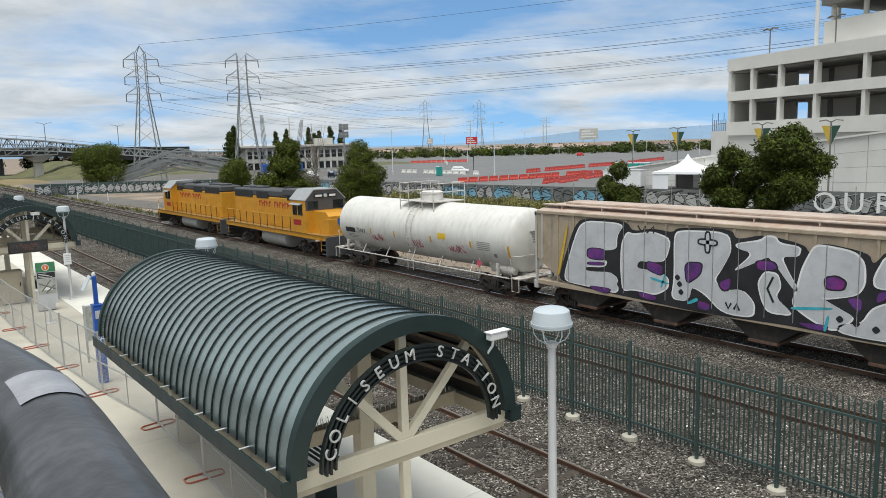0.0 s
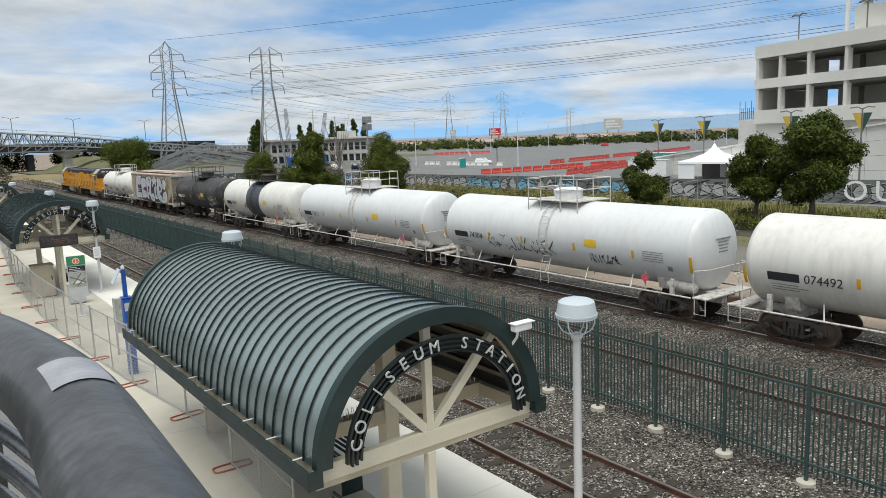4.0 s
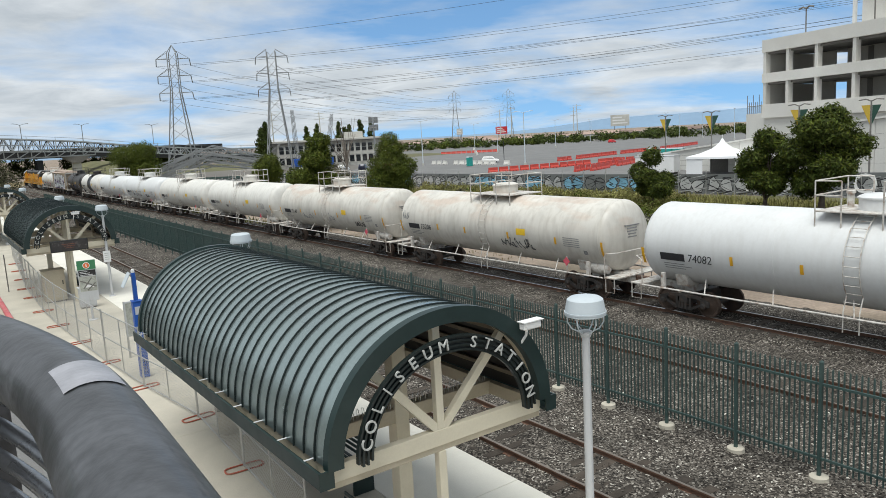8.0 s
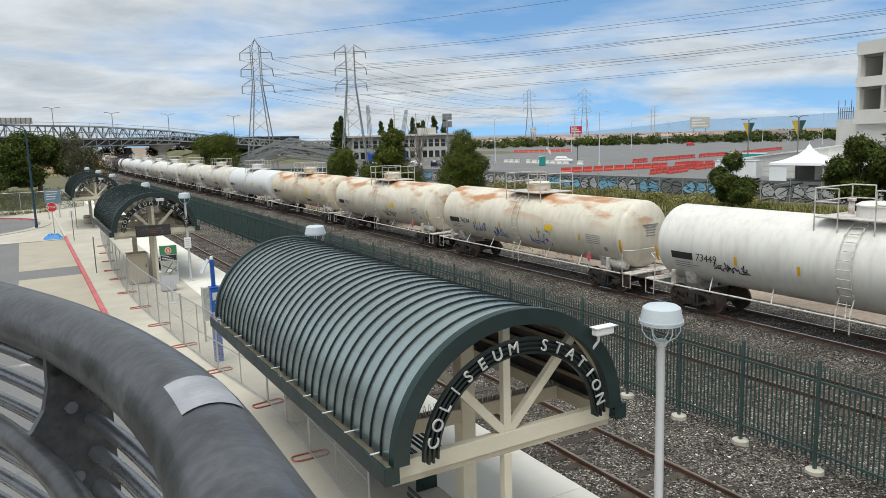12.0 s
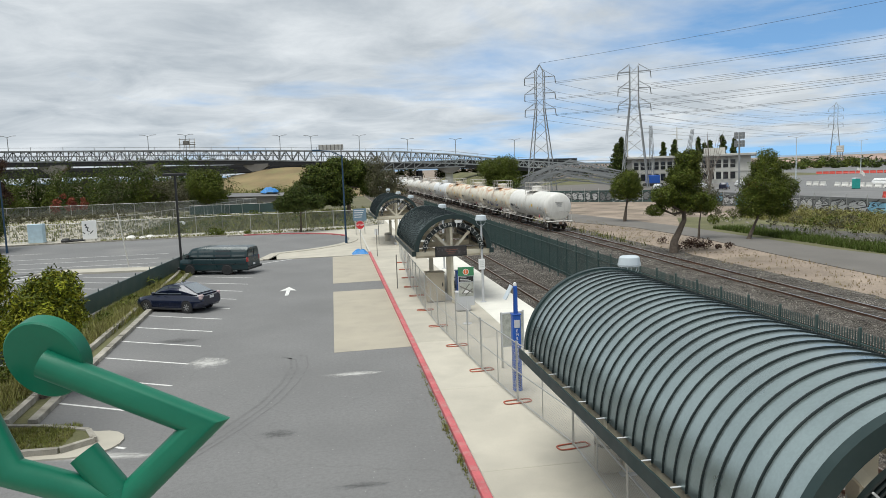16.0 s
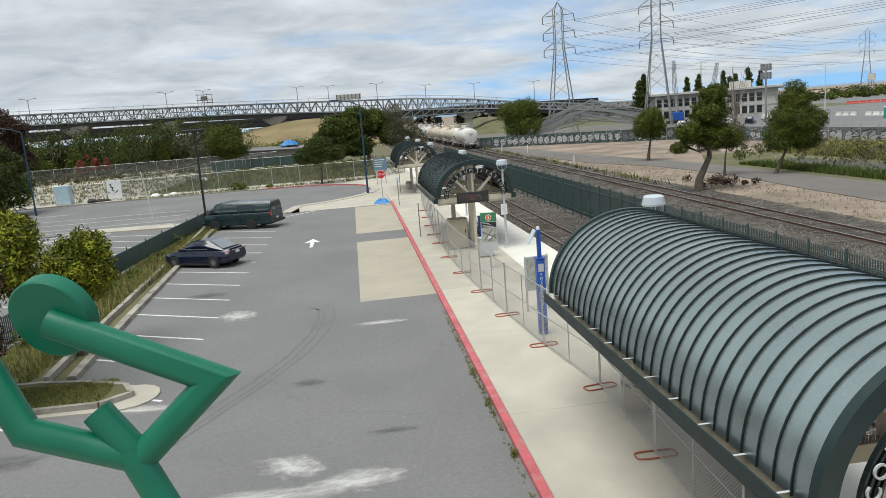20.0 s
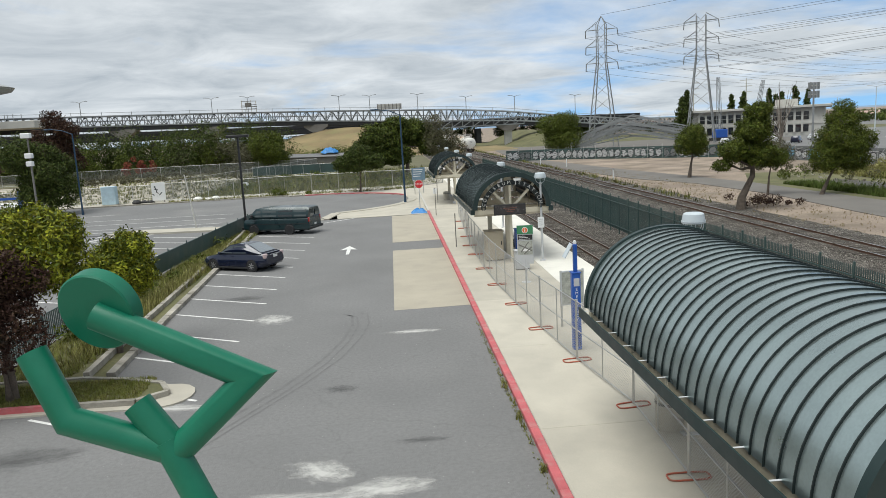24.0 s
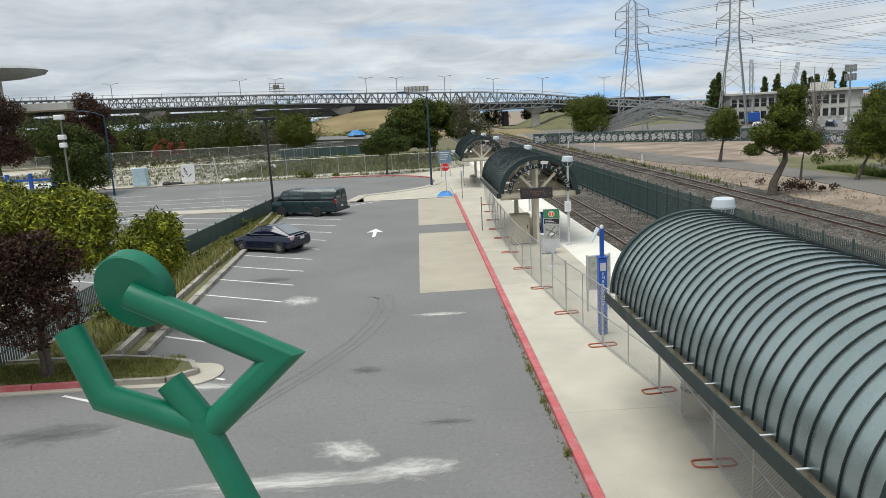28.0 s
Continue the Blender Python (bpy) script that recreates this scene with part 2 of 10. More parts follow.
def ballast_material():
    """Crushed stone: cells of grey, brown and pale stone."""
    m = bpy.data.materials.new("ballast")
    m.use_nodes = True
    N, L = m.node_tree.nodes, m.node_tree.links
    b = N["Principled BSDF"]
    b.inputs["Roughness"].default_value, b.inputs["Specular IOR Level"].default_value = 0.95, 0.15
    tc = N.new("ShaderNodeTexCoord")
    v = N.new("ShaderNodeTexVoronoi")
    v.inputs["Scale"].default_value = 25.0
    L.new(tc.outputs["Object"], v.inputs["Vector"])
    r = N.new("ShaderNodeValToRGB")
    cr = r.color_ramp
    cr.elements[0].position, cr.elements[0].color = 0.0, (0.020, 0.018, 0.016, 1)
    cr.elements[1].position, cr.elements[1].color = 1.0, (0.50, 0.47, 0.42, 1)
    for p, c in ((0.35, (0.056, 0.050, 0.044, 1)), (0.70, (0.128, 0.114, 0.098, 1)), (0.92, (0.225, 0.203, 0.176, 1))):
        cr.elements.new(p).color = c
    sp = N.new("ShaderNodeSeparateColor")
    L.new(v.outputs["Color"], sp.inputs[0])
    L.new(sp.outputs[0], r.inputs[0])
    n = N.new("ShaderNodeTexNoise")
    n.inputs["Scale"].default_value, n.inputs["Detail"].default_value = 0.7, 6.0
    L.new(tc.outputs["Object"], n.inputs["Vector"])
    mp = N.new("ShaderNodeMapRange")
    for i, x in enumerate((0.35, 0.68, 0.72, 1.25)):
        mp.inputs[i + 1].default_value = x
    L.new(n.outputs[0], mp.inputs[0])
    hs = N.new("ShaderNodeHueSaturation")
    L.new(r.outputs[0], hs.inputs["Color"]), L.new(mp.outputs[0], hs.inputs["Value"])
    L.new(hs.outputs[0], b.inputs["Base Color"])
    bp = N.new("ShaderNodeBump")
    bp.inputs["Strength"].default_value, bp.inputs["Distance"].default_value, bp.invert = 0.9, 0.04, True
    L.new(v.outputs["Distance"], bp.inputs["Height"]), L.new(bp.outputs[0], b.inputs["Normal"])
    return m


ballast = ballast_material()


def weathered_asphalt(m, crack):
    """Adds pale aggregate specks and a few hair cracks to an asphalt."""
    N, L = m.node_tree.nodes, m.node_tree.links
    b = N["Principled BSDF"]
    src = b.inputs["Base Color"].links[0].from_socket
    tc = N.new("ShaderNodeTexCoord")
    wob = N.new("ShaderNodeTexNoise")
    wob.inputs["Scale"].default_value, wob.inputs["Detail"].default_value = 1.6, 4.0
    L.new(tc.outputs["Object"], wob.inputs["Vector"])
    off = N.new("ShaderNodeVectorMath")
    off.operation = "MULTIPLY_ADD"
    L.new(wob.outputs["Color"], off.inputs[0])
    off.inputs[1].default_value = (0.9, 0.9, 0.0)
    L.new(tc.outputs["Object"], off.inputs[2])

    def cells(scale, feature, vec):
        v = N.new("ShaderNodeTexVoronoi")
        v.feature = feature
        v.inputs["Scale"].default_value = scale
        L.new(vec, v.inputs["Vector"])
        return v.outputs["Distance"]

    def rng(v, lo, hi, a, bb):
        r = N.new("ShaderNodeMapRange")
        for i, x in enumerate((lo, hi, a, bb)):
            r.inputs[i + 1].default_value = x
        L.new(v, r.inputs[0])
        return r.outputs[0]

    def blend(fac, a, col):
        n = N.new("ShaderNodeMix")
        n.data_type = "RGBA"
        L.new(fac, n.inputs[0]), L.new(a, n.inputs[6])
        n.inputs[7].default_value = (*col, 1)
        return n.outputs[2]

    gr = N.new("ShaderNodeTexNoise")
    gr.inputs["Scale"].default_value, gr.inputs["Detail"].default_value, gr.inputs["Roughness"].default_value = 9.0, 8.0, 0.75
    L.new(tc.outputs["Object"], gr.inputs["Vector"])
    out = blend(rng(gr.outputs[0], 0.42, 0.66, 0.0, 0.55), src, (0.12, 0.118, 0.115))
    out = blend(rng(cells(3.2, "F1", tc.outputs["Object"]), 0.035, 0.06, 0.75, 0.0), out, (0.44, 0.43, 0.41))
    out = blend(rng(cells(0.22, "DISTANCE_TO_EDGE", off.outputs[0]), 0.0, 0.006, crack, 0.0), out, (0.075, 0.073, 0.07))
    L.new(out, b.inputs["Base Color"])


weathered_asphalt(asphalt, 0.16)
weathered_asphalt(asphalt_old, 0.25)


def leaf_material(name, a, b_, rough=0.6):
    m = mat(name, a, rough, var=0.22, scale=1.5, grain=12, bump=0.0, stain=b_, stain_amt=0.7, isl=0.45)
    m.node_tree.nodes["Principled BSDF"].inputs["Specular IOR Level"].default_value = 0.15
    return m


leaf_dark = leaf_material("leaf_dark", (0.048, 0.068, 0.014), (0.10, 0.112, 0.020))
leaf_olive = leaf_material("leaf_olive", (0.072, 0.094, 0.014), (0.145, 0.155, 0.020))
leaf_yellow = leaf_material("leaf_yellow", (0.235, 0.25, 0.022), (0.36, 0.33, 0.025))
lawn_leaf = leaf_material("lawn_leaf", (0.19, 0.20, 0.05), (0.30, 0.26, 0.10))
leaf_purple = leaf_material("leaf_purple", (0.050, 0.025, 0.018), (0.078, 0.050, 0.022))
leaf_grey = leaf_material("leaf_grey", (0.098, 0.094, 0.055), (0.143, 0.130, 0.072))
leaf_red = leaf_material("leaf_red", (0.24, 0.06, 0.04), (0.17, 0.08, 0.04))
straw_leaf = leaf_material("straw_leaf", (0.21, 0.20, 0.065), (0.36, 0.32, 0.15))
grass_green = leaf_material("grass_green", (0.070, 0.102, 0.018), (0.13, 0.15, 0.04))
grass_leaf = leaf_material("grass_leaf", (0.15, 0.16, 0.045), (0.33, 0.27, 0.13))
bark = mat("bark", (0.12, 0.095, 0.075), 0.95, var=0.3, scale=4, grain=20, bump=0.6)


def glass_material(name, tint, rough=0.05):
    m = mat(name, tint, rough, 0.0, var=0.1, scale=1, grain=5, bump=0.0, spec=0.8)
    return m


glass_dark = glass_material("glass_dark", (0.012, 0.016, 0.018), 0.08)


# ---- mesh helpers ----
class Mesh:
    """Collects boxes, tubes and sheets into one mesh."""

    def __init__(self):
        self.v, self.f, self.m = [], [], []
        self.cur = 0

    def add(self, verts, faces):
        o = len(self.v)
        self.v += [tuple(p) for p in verts]
        self.f += [tuple(i + o for i in q) for q in faces]
        self.m += [self.cur] * len(faces)
        return self

    def box(self, x0, x1, y0, y1, z0, z1, c=0.0):
        if c <= 0:
            v = [(x, y, z) for x in (x0, x1) for y in (y0, y1) for z in (z0, z1)]
            return self.add(v, [(0, 1, 3, 2), (4, 6, 7, 5), (0, 4, 5, 1), (2, 3, 7, 6), (0, 2, 6, 4), (1, 5, 7, 3)])
        # chamfered box: three rings of corner points
        v, f = [], []
        P = lambda x, y, z: (v.append((x, y, z)), len(v) - 1)[1]
        X, Y, Z = (x0, x1), (y0, y1), (z0, z1)
        s = (1, -1)
        a = {}
        for i in (0, 1):
            for j in (0, 1):
                for k in (0, 1):
                    a[i, j, k, 0] = P(X[i], Y[j] + s[j] * c, Z[k] + s[k] * c)
                    a[i, j, k, 1] = P(X[i] + s[i] * c, Y[j], Z[k] + s[k] * c)
                    a[i, j, k, 2] = P(X[i] + s[i] * c, Y[j] + s[j] * c, Z[k])
        for i in (0, 1):
            f.append(tuple(a[i, j, k, 0] for j, k in ((0, 0), (0, 1), (1, 1), (1, 0))))
            f.append(tuple(a[j, i, k, 1] for j, k in ((0, 0), (1, 0), (1, 1), (0, 1))))
            f.append(tuple(a[j, k, i, 2] for j, k in ((0, 0), (0, 1), (1, 1), (1, 0))))
        for j in (0, 1):
            for k in (0, 1):
                f.append((a[0, j, k, 1], a[1, j, k, 1], a[1, j, k, 2], a[0, j, k, 2]))
                f.append((a[j, 0, k, 0], a[j, 1, k, 0], a[j, 1, k, 2], a[j, 0, k, 2]))
                f.append((a[j, k, 0, 0], a[j, k, 1, 0], a[j, k, 1, 1], a[j, k, 0, 1]))
        for i in (0, 1):
            for j in (0, 1):
                for k in (0, 1):
                    f.append((a[i, j, k, 0], a[i, j, k, 1], a[i, j, k, 2]))
        return self.add(v, f)

    def tube(self, pts, r, n=8, close=False, caps=True):
        """A round tube along points; r may be a list."""
        pts = [Vector(p) for p in pts]
        rs = r if isinstance(r, (list, tuple)) else [r] * len(pts)
        rings, ref = [], None
        for i, p in enumerate(pts):
            if close:
                d = pts[(i + 1) % len(pts)] - pts[i - 1]
            else:
                d = pts[min(i + 1, len(pts) - 1)] - pts[max(i - 1, 0)]
            d.normalize()
            if ref is None:
                ref = d.cross(Vector((0, 0, 1)))
                if ref.length < 0.05:
                    ref = d.cross(Vector((1, 0, 0)))
            u = (ref - d * ref.dot(d)).normalized()
            ref = u
            w = d.cross(u)
            rings.append([p + (u * math.cos(2 * math.pi * k / n) + w * math.sin(2 * math.pi * k / n)) * rs[i] for k in range(n)])
        v = [q for ring in rings for q in ring]
        f = []
        for i in range(len(rings) - (0 if close else 1)):
            j = (i + 1) % len(rings)
            f += [(i * n + k, i * n + (k + 1) % n, j * n + (k + 1) % n, j * n + k) for k in range(n)]
        if caps and not close:
            f += [tuple(range(n))[::-1], tuple((len(rings) - 1) * n + k for k in range(n))]
        return self.add(v, f)

    def bar(self, a, b, w, h=None):
        """A square bar from a to b, w wide and h high."""
        a, b, h = Vector(a), Vector(b), h or w
        d = (b - a).normalized()
        s = d.cross(Vector((0, 0, 1)))
        if s.length < 0.05:
            s = Vector((1, 0, 0))
        s.normalize()
        u = s.cross(d)
        v = [p + s * sx * w / 2 + u * sy * h / 2 for p in (a, b) for sx, sy in ((-1, -1), (1, -1), (1, 1), (-1, 1))]
        return self.add(v, [(0, 3, 2, 1), (4, 5, 6, 7)] + [(k, (k + 1) % 4, 4 + (k + 1) % 4, 4 + k) for k in range(4)])

    def lathe(self, prof, n=24, m=None, axis="z", at=(0, 0, 0)):
        """Turns (r, h) pairs round an axis."""
        v, f = [], []
        for r, h in prof:
            for k in range(n):
                c, s = math.cos(2 * math.pi * k / n) * r, math.sin(2 * math.pi * k / n) * r
                p = {"z": (c, s, h), "y": (c, h, s), "x": (h, c, s)}[axis]
                v.append((p[0] + at[0], p[1] + at[1], p[2] + at[2]))
        for i in range(len(prof) - 1):
            f += [(i * n + k, i * n + (k + 1) % n, (i + 1) * n + (k + 1) % n, (i + 1) * n + k) for k in range(n)]
        if prof[0][0] > 1e-4:
            f.append(tuple(range(n)))
        if prof[-1][0] > 1e-4:
            f.append(tuple((len(prof) - 1) * n + k for k in range(n)))
        return self.add(v, f)

    def prism(self, poly, d, to=None):
        """Extrudes a polygon of 3D points by the vector d."""
        n = len(poly)
        a = [Vector(p) for p in poly]
        d = Vector(d)
        v = a + [p + d for p in a]
        return self.add(v, [tuple(range(n))[::-1], tuple(range(n, 2 * n))] + [(k, (k + 1) % n, n + (k + 1) % n, n + k) for k in range(n)])

    def quad(self, a, b, c, d):
        return self.add([a, b, c, d], [(0, 1, 2, 3)])

    def done(self, name, smooth=False):
        me = bpy.data.meshes.new(name)
        me.from_pydata([tuple(p) for p in self.v], [], self.f)
        if any(self.m):
            me.polygons.foreach_set("material_index", self.m)
        if smooth:
            me.polygons.foreach_set("use_smooth", [True] * len(me.polygons))
            me.set_sharp_from_angle(angle=radians(38))
        me.update()
        bm = bmesh.new()
        bm.from_mesh(me)
        bmesh.ops.recalc_face_normals(bm, faces=bm.faces)
        bm.to_mesh(me)
        bm.free()
        return me


def part(name, geo, material, parent=None, label="", smooth=False, at=None):
    """Links a mesh as one object under a thing or a part."""
    me = geo if isinstance(geo, bpy.types.Mesh) else geo.done(name, smooth)
    if material and not me.materials:
        for m in material if isinstance(material, (list, tuple)) else (material,):
            me.materials.append(m)
    ob = new(name, me)
    if parent:
        ob.parent = parent
    if at:
        ob.location = at
    if label:
        tagged(ob, label)
    return ob


def thing(name, label, category, at=(0, 0, 0), rz=0, group="", kind=""):
    ob = new(name)
    ob.empty_display_size = 0.2
    ob.matrix_world = pose(*at, 0, 0, rz)
    return tagged(ob, label, category, group, kind)


def structure(name, geo, material, label, smooth=False):
    return tagged(part(name, geo, material, smooth=smooth), label, kind="structure")


def letters(parent, text, size, at, rot, material, depth=0.004, name="letter", align="CENTER"):
    """Raised lettering with the built-in font, one mesh."""
    cu = bpy.data.curves.new("lettering", "FONT")
    cu.body, cu.size, cu.extrude, cu.align_x, cu.align_y, cu.resolution_u = text, size, depth, align, "CENTER", 3
    tmp = bpy.data.objects.new("lettering", cu)
    scene.collection.objects.link(tmp)
    dg = bpy.context.evaluated_depsgraph_get()
    me = bpy.data.meshes.new_from_object(tmp.evaluated_get(dg))
    bpy.data.objects.remove(tmp)
    bpy.data.curves.remove(cu)
    me.name = name
    me.transform(pose(*at, *rot))
    me.materials.clear()
    return part(name, me, material, parent)


# ---- ground ----
def sheet(name, poly, z, material, label, thick=0.0):
    g = Mesh()
    if thick:
        g.prism([(x, y, z - thick) for x, y in poly], (0, 0, thick))
    else:
        g.add([(x, y, z) for x, y in poly], [tuple(range(len(poly)))])
    return structure(name, g, material, label)


def rect(x0, x1, y0, y1):
    return [(x0, y0), (x1, y0), (x1, y1), (x0, y1)]


sheet("ground", rect(-2500, 2500, -800, 3500), -0.32, dirt, "bare dry earth reaching to the horizon")
sheet("road", rect(-13.2, 2.86, -14, 62.5), 0.0, asphalt, "worn grey asphalt of the station car park", 0.25)
sheet("road_street", rect(-75, -13.2, 61.5, 91.0), -0.01, asphalt_old, "grey asphalt street with faded markings", 0.25)
sheet("road_lower_lot", rect(-75, -13.4, -14, 61.45), -0.06, asphalt_old, "grey asphalt of the lower parking lot", 0.2)


def loop_road():
    pts = [(-13.19, 62.6), (-6.2, 63.0)]
    for k in range(15):
        a = radians(-66 + k * 11)
        pts.append((-10.5 + 12.3 * math.cos(a), 78.2 + 11.6 * math.sin(a)))
    pts += [(-13.19, 90.6)]
    sheet("road_turnaround", pts, -0.005, asphalt, "asphalt bus turnaround with a rounded end", 0.25)
    k1 = Mesh()
    far = [(-10.5 + 12.5 * math.cos(radians(a)), 78.2 + 11.8 * math.sin(radians(a)), 0) for a in range(20, 101, 8)] + [(-13.2, 90.9, 0), (-40, 90.9, 0), (-75, 90.9, 0)]
    k3 = Mesh()
    for i, (a, b) in enumerate(zip(far, far[1:])):
        (k1 if i < 9 else k3).bar((a[0], a[1], 0.06), (b[0], b[1], 0.06), 0.2, 0.16)
    structure("kerb_turnaround", k1, kerb_red, "faded red kerb round the turnaround")
    structure("kerb_street", k3, kerb_grey, "grey concrete kerb along the far side of the street")
    k2 = Mesh()
    near = [(-13.2, 62.55, 0), (-6.2, 62.95, 0)] + [(-10.5 + 12.5 * math.cos(radians(a)), 78.2 + 11.8 * math.sin(radians(a)), 0) for a in range(-66, 20, 8)]
    for a, b in zip(near, near[1:]):
        k2.bar((a[0], a[1], 0.03), (b[0], b[1], 0.03), 0.9, 0.08)
    structure("kerb_apron", k2, concrete, "pale concrete gutter along the turnaround")


loop_road()
sheet("pavement_forecourt", [(-5.0, 62.6), (2.86, 62.6), (2.86, 70), (6.5, 70), (6.5, 98), (-30, 98), (-30, 91.05), (-12, 91.05)] + [(-10.5 + 12.4 * math.cos(radians(a)), 78.2 + 11.7 * math.sin(radians(a))) for a in range(84, -67, -10)], 0.03, concrete, "tan concrete paving beside the turnaround", 0.2)
sheet("pavement_far_side", rect(-75, -30.02, 91.05, 94.5), 0.04, concrete, "tan concrete pavement along the far side of the street", 0.2)

# concrete pads in the car park
for y0, y1 in ((28.8, 43.9), (47.2, 62.4)):
    sheet("pavement_pad", [(-0.3, y0), (2.86, y0 + 0.1), (2.86, y1), (-0.3, y1)], 0.006, concrete_pad, "tan concrete bus pad set into the asphalt", 0.1)

# platform: slabs with open joints, white strip along the track edge
platform = tagged(new("pavement_platform"), "concrete station platform with a white edge strip", kind="structure")
g = Mesh().box(2.9, 9.6, -8, 140, -0.45, 0.095)
part("base", g, concrete_wall, platform)


def platform_slabs():
    ys = [-8, 1.2, 8.6, 15.9, 22.4, 29.0, 36.2, 43.4, 50.6, 57.8, 65.0, 72.5, 80, 90, 100, 110, 120, 140]
    for y0, y1 in zip(ys, ys[1:]):
        for x0, x1, m in ((3.06, 7.15, concrete), (7.15, 9.58, concrete_white)):
            part("slab", Mesh().box(x0 + 0.006, x1 - 0.006, y0 + 0.006, y1 - 0.006, 0.09, 0.12, 0.008), m, platform)


platform_slabs()
kerb = tagged(new("kerb_platform"), "red painted concrete kerb along the platform", kind="structure")
yy = -8.0
while yy < 64:
    part("kerb_stone", Mesh().box(2.84, 3.05, yy + 0.005, yy + 2.995, -0.2, 0.135, 0.02), kerb_red, kerb)
    yy += 3.0

# stall markings, arrow, worn patches
marks = tagged(new("road_markings"), "worn white parking lines and arrow", kind="structure")


def stripe(a, b, w, z=0.004, material=paint_white):
    g = Mesh()
    a, b = Vector((*a, z)), Vector((*b, z))
    s = (b - a).cross(Vector((0, 0, 1))).normalized() * w / 2
    g.add([a - s, b - s, b + s, a + s], [(0, 1, 2, 3)])
    return part("stripe", g, material, marks)


for k in range(-7, 6):
    y = 37.52 + 2.93 * k
    stripe((-10.3 + 0.05 * k * 0, y + 2.42), (-5.95, y), 0.11)
ar = Mesh()
ar.add([(x, y, 0.005) for x, y in ((-3.17, 43.6), (-2.97, 43.6), (-2.95, 45.5), (-2.55, 45.3), (-3.1, 46.9), (-3.62, 45.4), (-3.2, 45.55))], [(0, 1, 2, 6), (3, 4, 5, 6), (2, 3, 6)])
part("arrow", ar, paint_white, marks)
for a, b in (((-6.0, 60.4), (1.2, 67.0)), ((-40, 74.0), (-16, 73.0)), ((-40, 70.2), (-16, 69.2)), ((-42, 66.0), (-15.5, 65.4)), ((-44, 63.6), (-15.5, 63.2)), ((-60, 78), (-30, 79.5))):
    stripe(a, b, 0.14, 0.002)
for k in range(9):
    stripe((-19.3, 36.5 + 2.75 * k), (-14.6, 34.3 + 2.75 * k), 0.12, -0.054)
    stripe((-27.0, 35.0 + 2.75 * k), (-22.0, 37.3 + 2.75 * k), 0.12, -0.054)
for k in range(6):
    stripe((-29.0 + 1.5 * k, 58.0), (-27.2 + 1.5 * k, 61.0), 0.22, -0.054)
stripe((-30.0, 57.6), (-19.5, 57.6), 0.12, -0.054)

# ---- tracks ----
TRACKS = ((10.65, 12.15, -0.06, 0), (18.35, 19.85, -0.03, 0), (23.40, 24.90, 0.0, 1))


def ballast_bed():
    """A rolling bed of crushed stone from the platform to the far verge."""
    xs = [9.55 + 0.24 * i for i in range(90)]
    ys = []
    y = -14.0
    while y < 330:
        ys.append(y)
        y += 0.24 if y < 16 else 0.6 if y < 45 else 2.5
    v = []
    for y in ys:
        for x in xs:
            h = -0.25
            for a, b, top, _ in TRACKS:
                d = abs(x - (a + b) / 2)
                h = max(h, top - 0.125 - max(0, d - 1.35) * 0.42)
            if x > 27.4:
                h -= (x - 27.4) * 0.12
            n = noise.noise((x * 0.9, y * 0.9, 0)) * 0.045 + noise.noise((x * 4, y * 4, 5)) * 0.022
            v.append((x, y, h + n))
    w = len(xs)
    f = [(j * w + i, j * w + i + 1, (j + 1) * w + i + 1, (j + 1) * w + i) for j in range(len(ys) - 1) for i in range(w - 1)]
    ob = structure("ground_ballast", Mesh().add(v, f), ballast, "dark crushed-stone ballast with litter", smooth=False)
    return ob


ballast_bed()


def rail_profile(x, z):
    hw = 0.035
    return [(x - 0.07, z - 0.16), (x + 0.07, z - 0.16), (x + 0.07, z - 0.145), (x + 0.01, z - 0.13), (x + 0.01, z - 0.04), (x + hw, z - 0.035), (x + hw, z - 0.003), (x - hw, z - 0.003), (x - hw, z - 0.035), (x - 0.01, z - 0.04), (x - 0.01, z - 0.13), (x - 0.07, z - 0.145)]


def tracks():
    rnd = random.Random(3)
    for i, (a, b, z, busy) in enumerate(TRACKS):
        tr = tagged(new("railway_track"), ["rusty little-used railway track beside the platform", "rusty middle railway track behind the fence", "main railway track with polished rails"][i], "track", kind="structure")
        for x in (a, b):
            g = Mesh().prism([(px, -14, pz) for px, pz in rail_profile(x, z)], (0, 360, 0))
            r = part("rail", g, rail_steel, tr)
            part("rail_head", Mesh().box(x - 0.032, x + 0.032, -14, 346, z - 0.008, z + 0.003), rail_shine if busy else rail_head, tr)
        me = Mesh().box(-1.28, 1.28, -0.115, 0.115, -0.16, 0.0, 0.012).done("tie")
        me.materials.append(tie_wood)
        y = -6.0
        n = 0
        while n < 130:
            t = part("tie", me, None, tr)
            t.location = ((a + b) / 2 + rnd.uniform(-0.06, 0.06), y, z - 0.115 + rnd.uniform(-0.02, 0.012))
            t.rotation_euler = (0, 0, rnd.uniform(-0.03, 0.03))
            y += 0.53
            n += 1
        rest = Mesh()
        while y < 200:
            rest.box((a + b) / 2 - 1.28, (a + b) / 2 + 1.28, y - 0.115, y + 0.115, z - 0.275, z - 0.115 + rnd.uniform(-0.02, 0.012))
            y += 0.53
        tagged(part("tie_rows", rest, tie_wood, tr), "weathered wooden ties further down the track", kind="stuff")


tracks()


